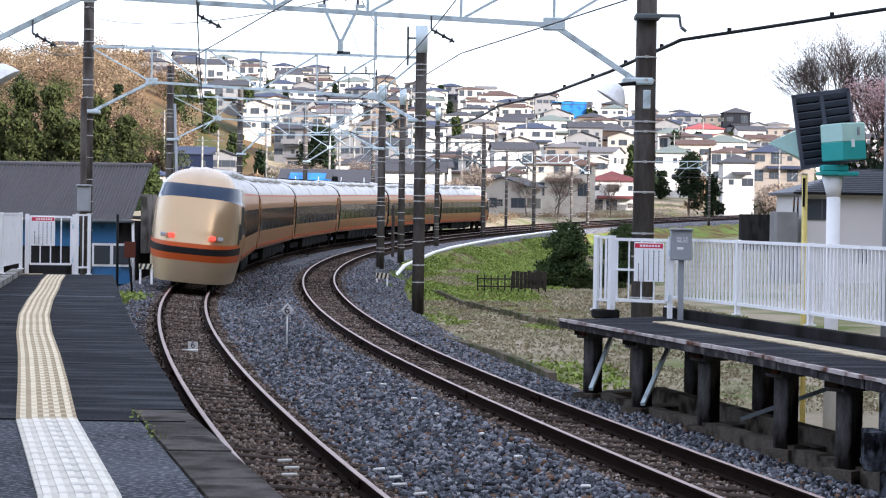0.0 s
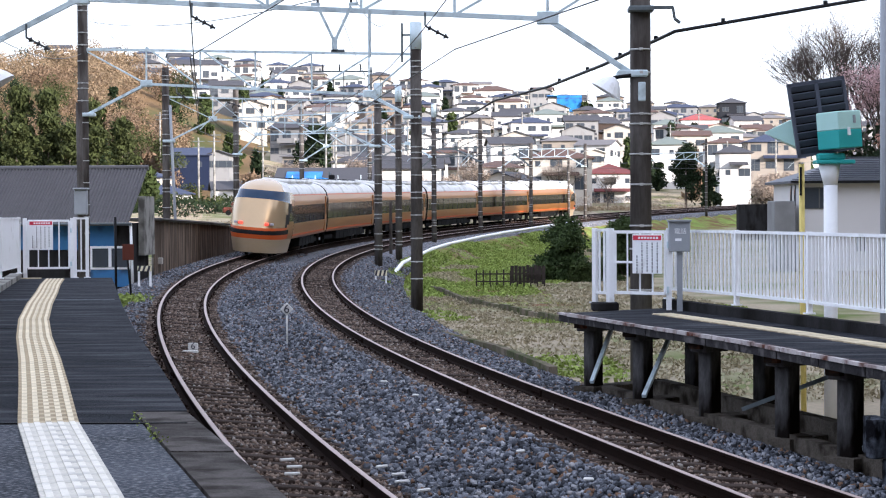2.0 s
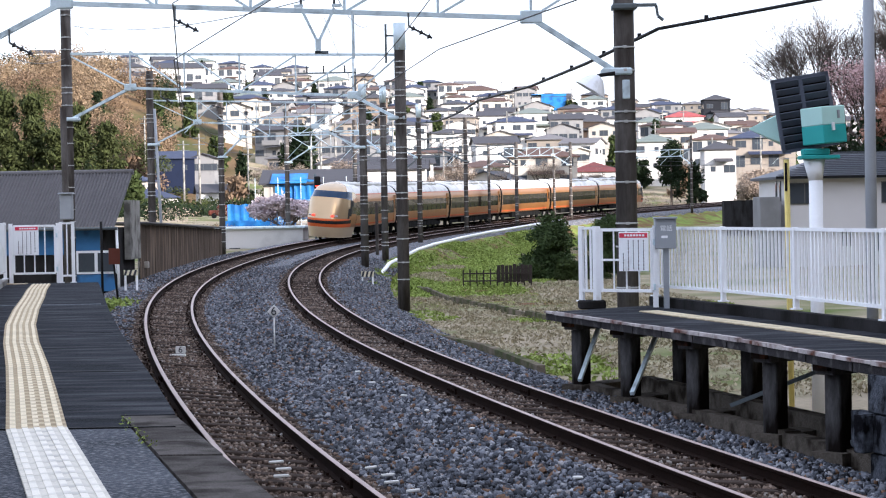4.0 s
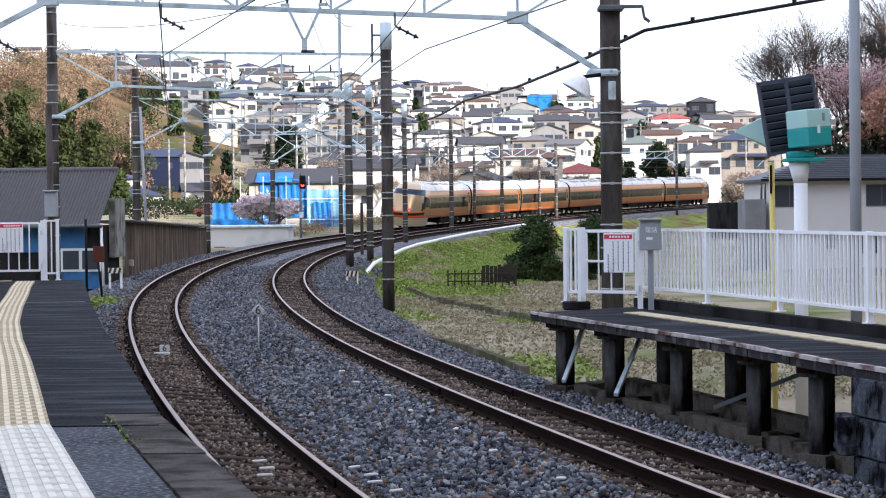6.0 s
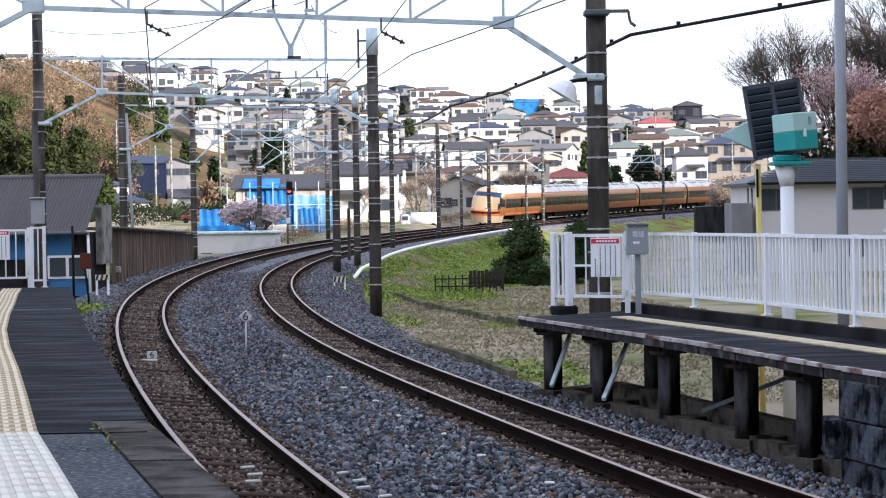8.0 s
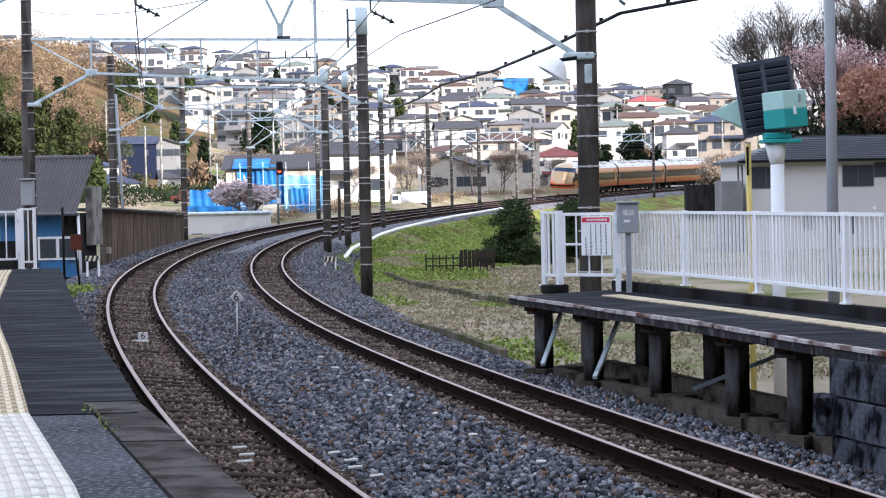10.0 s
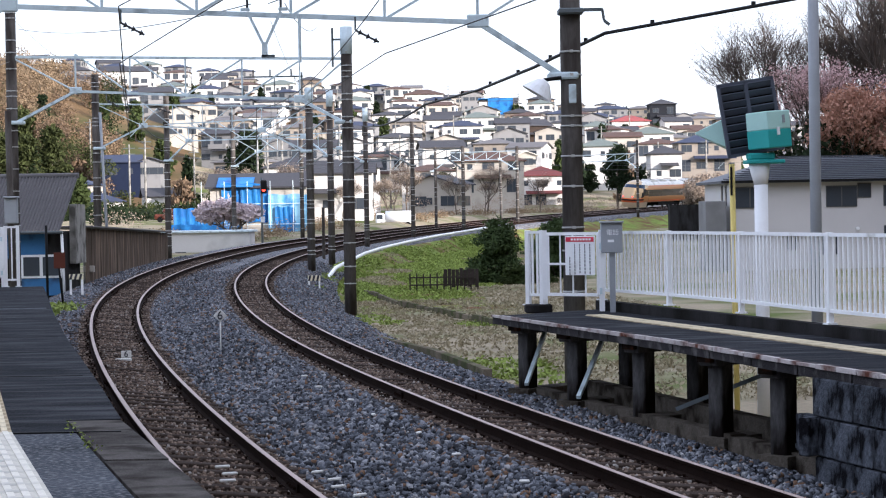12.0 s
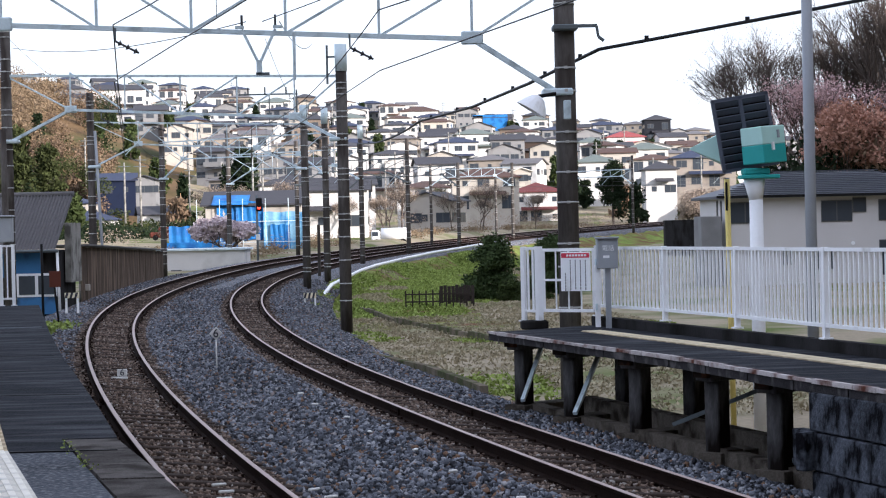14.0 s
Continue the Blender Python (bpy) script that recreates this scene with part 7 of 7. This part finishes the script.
def line_wires(track, side, name, label, zc=5.05, zm=6.0):
    """Contact wire, messenger and droppers over one track, from support to support."""
    k = thing(name, Matrix(), label, "overhead wire", "overhead wires")
    S = [-30, 22, 56, 84, 106, 128, 148, 168, 196, 240, 300]
    P = [on(track, s, side + 0.16 * (-1) ** i)[0] for i, s in enumerate(S)]
    for a, b in zip(P, P[1:]):
        tube("contact_wire", [a.lerp(b, i / 6) + Vector((0, 0, zc)) for i in range(7)], 0.010, "wire", k, seg=4)
        tube("messenger_wire", span(a + Vector((0, 0, zm)), b + Vector((0, 0, zm)), 0.5), 0.012, "wire", k, seg=4)
        for i in range(1, 5):
            f = i / 5
            p = a.lerp(b, f)
            tube("dropper", [p + Vector((0, 0, zc)), p + Vector((0, 0, zm - 0.5 * 4 * f * (1 - f)))], 0.006, "wire", k, seg=3)
    for i, p in enumerate(P[2:], 2):
        # registration arm: a slanting insulated strut from the truss
        insulator(p + Vector((0.9, 0.1, 6.0)), p + Vector((1.35, 0.1, 5.85)), k)
        part("strut", rod(bmesh.new(), p + Vector((0, 0, zc + 0.03)), p + Vector((0.9, 0.1, 6.0)), 0.016, seg=6), "galv", k)
    return k


line_wires(LEFT, 0.0, "overhead_line", "overhead contact wire with droppers above the first track")
line_wires(RIGHT, 0.0, "overhead_line", "overhead contact wire with droppers above the second track")
for nm, pts, r, lb in (("feeder_cable", [(16, 26, 7.0), (6.56, 34.8, 6.0), (3.45, 37.8, 5.70), (2.4, 42, 5.40), (1.5, 49.8, 5.42), (0.3, 62, 5.75), (-2.5, 99.5, 6.75), (-3.2, 126, 7.4), (-0.3, 162, 8.6)], 0.034, "thick black feeder cable slung from pole to pole"),):
    full = []
    for a, b in zip(pts, pts[1:]):
        full += span(a, b, 0.0 if (Vector(a) - Vector(b)).length < 14 else 0.25, 8)[:-1]
    full.append(Vector(pts[-1]))
    fc = thing(nm, Matrix(), lb, "cable")
    tube("cable", full, r, "cable", fc, seg=6)
    for p in full[2::4]:
        part("clip", box(bmesh.new(), p.x, p.y, p.z + 0.05, 0.07, 0.07, 0.07), "cable", fc)
for i, (a, b, sag) in enumerate([((-2.9, 37.5, 6.3), (-13.4, 71, 9.0), 0.3), ((-2.3, 37.5, 6.3), (-3.1, 67.4, 8.6), 0.3), ((-13.6, 71, 9.4), (-15.1, 99.5, 9.2), 0.3), ((-9.3, 37.4, 6.0), (-13.7, 71, 7.9), 0.4), ((9, 18, 8.6), (-2.6, 37.5, 6.3), 0.2),
                                 ((-4.6, 67.4, 8.8), (-5.2, 99.5, 8.3), 0.3), ((-5.1, 99.5, 8.4), (-4.6, 112.8, 9.0), 0.2), ((-15.1, 99.5, 9.2), (-14.8, 124.4, 9.6), 0.3), ((-14.8, 124.4, 9.6), (-12.8, 146, 9.5), 0.3), ((-4.6, 112.8, 9.0), (-3.4, 139, 9.4), 0.3),
                                 ((-3.4, 139, 9.4), (-0.3, 162.6, 9.6), 0.3), ((-0.3, 162.6, 9.6), (4.0, 179, 8.2), 0.2), ((4, 179, 8.2), (10, 207, 9.0), 0.3), ((10, 207, 9.0), (26.3, 249, 10.8), 0.4), ((12, 30, 7.6), (2.9, 38, 6.9), 0.1), ((-9.3, 37.4, 7.6), (-22, 22, 9.6), 0.2)]):
    tagged(tube("line_wire", span(a, b, sag), 0.010, "wire", seg=4), "thin dark line wire between poles", "wire", "line wires")
for i, (x, y, z) in enumerate([(-5.25, 37.6, 6.13), (-1.05, 37.6, 5.93), (-8.2, 37.4, 5.75), (-10.3, 70, 6.6), (-5.6, 68.5, 6.6)]):
    k = thing("line_insulator", Matrix.Translation((x, y, z)), "dark ribbed insulator hung under a gantry", "insulator", "line insulators")
    part("hanger", rod(bmesh.new(), (0, 0, 0.12), (0, 0, -0.12), 0.02, seg=6), "galv_dark", k)
    insulator((0, 0, -0.12), (0.42, 0, -0.34), k)
# utility poles among the houses
first = None
rng = random.Random(8)
for i in range(46):
    y = rng.uniform(215, 700)
    x = rng.uniform(-0.16, 0.2) * y
    if -0.12 * y < x and y < 290 and abs(signed(LEFT, np.array([x]), np.array([y]))[0][0]) < 8:
        continue
    m = Matrix.Translation((x, y, gz(x, y) - 0.3))
    if first is None:
        first = thing("utility_pole", m, "slim grey utility pole with crossarms among the houses", "utility pole", "utility poles")
        part("shaft", rod(bmesh.new(), (0, 0, 0), (0, 0, 10.5), 0.16, 0.11, seg=8), "concrete", first)
        for zz in (9.2, 10.0):
            part("crossarm", box(bmesh.new(), 0, 0, zz, 1.6, 0.08, 0.1), "galv_dark", first)
    else:
        copy_thing(first, m)


# ---- what moves ----
TAIL = [(0, 49.5), (1.5, 77.2), (3.0, 103.2), (5.5, 146.0), (6.5, 163.6), (7.5, 181.5), (8.0, 190.2), (9.5, 216.8), (11.0, 243.8), (12.5, 271.0), (14.0, 299.0)]


def motions():
    """The train draws away round the curve; each car rides on its two bogies."""
    ts = np.arange(0, 14.01, 0.25)
    tail = np.interp(ts, [t for t, _ in TAIL], [s for _, s in TAIL])
    smoothed = np.convolve(np.concatenate([2 * tail[0] - tail[3:0:-1], tail, 2 * tail[-1] - tail[-2:-5:-1]]), np.ones(7) / 7, "valid")
    for i, c in enumerate(CARS):
        rows = []
        for t, s in zip(ts, smoothed):
            mid_s = float(s) + 10.6 + 20.3 * i
            a, _ = on(LEFT, mid_s - 6.9)
            b, _ = on(LEFT, mid_s + 6.9)
            d = b - a
            rows.append((float(t), Matrix.Translation((a + b) / 2) @ Matrix.Rotation(math.atan2(-d.x, d.y), 4, "Z") @ Matrix.Rotation(math.asin(d.z / d.length), 4, "X")
                         @ Matrix.Rotation(math.atan(LEFT["cant"] / 1.13) * 0.9, 4, "Y")))
        walk(c, rows)


motions()
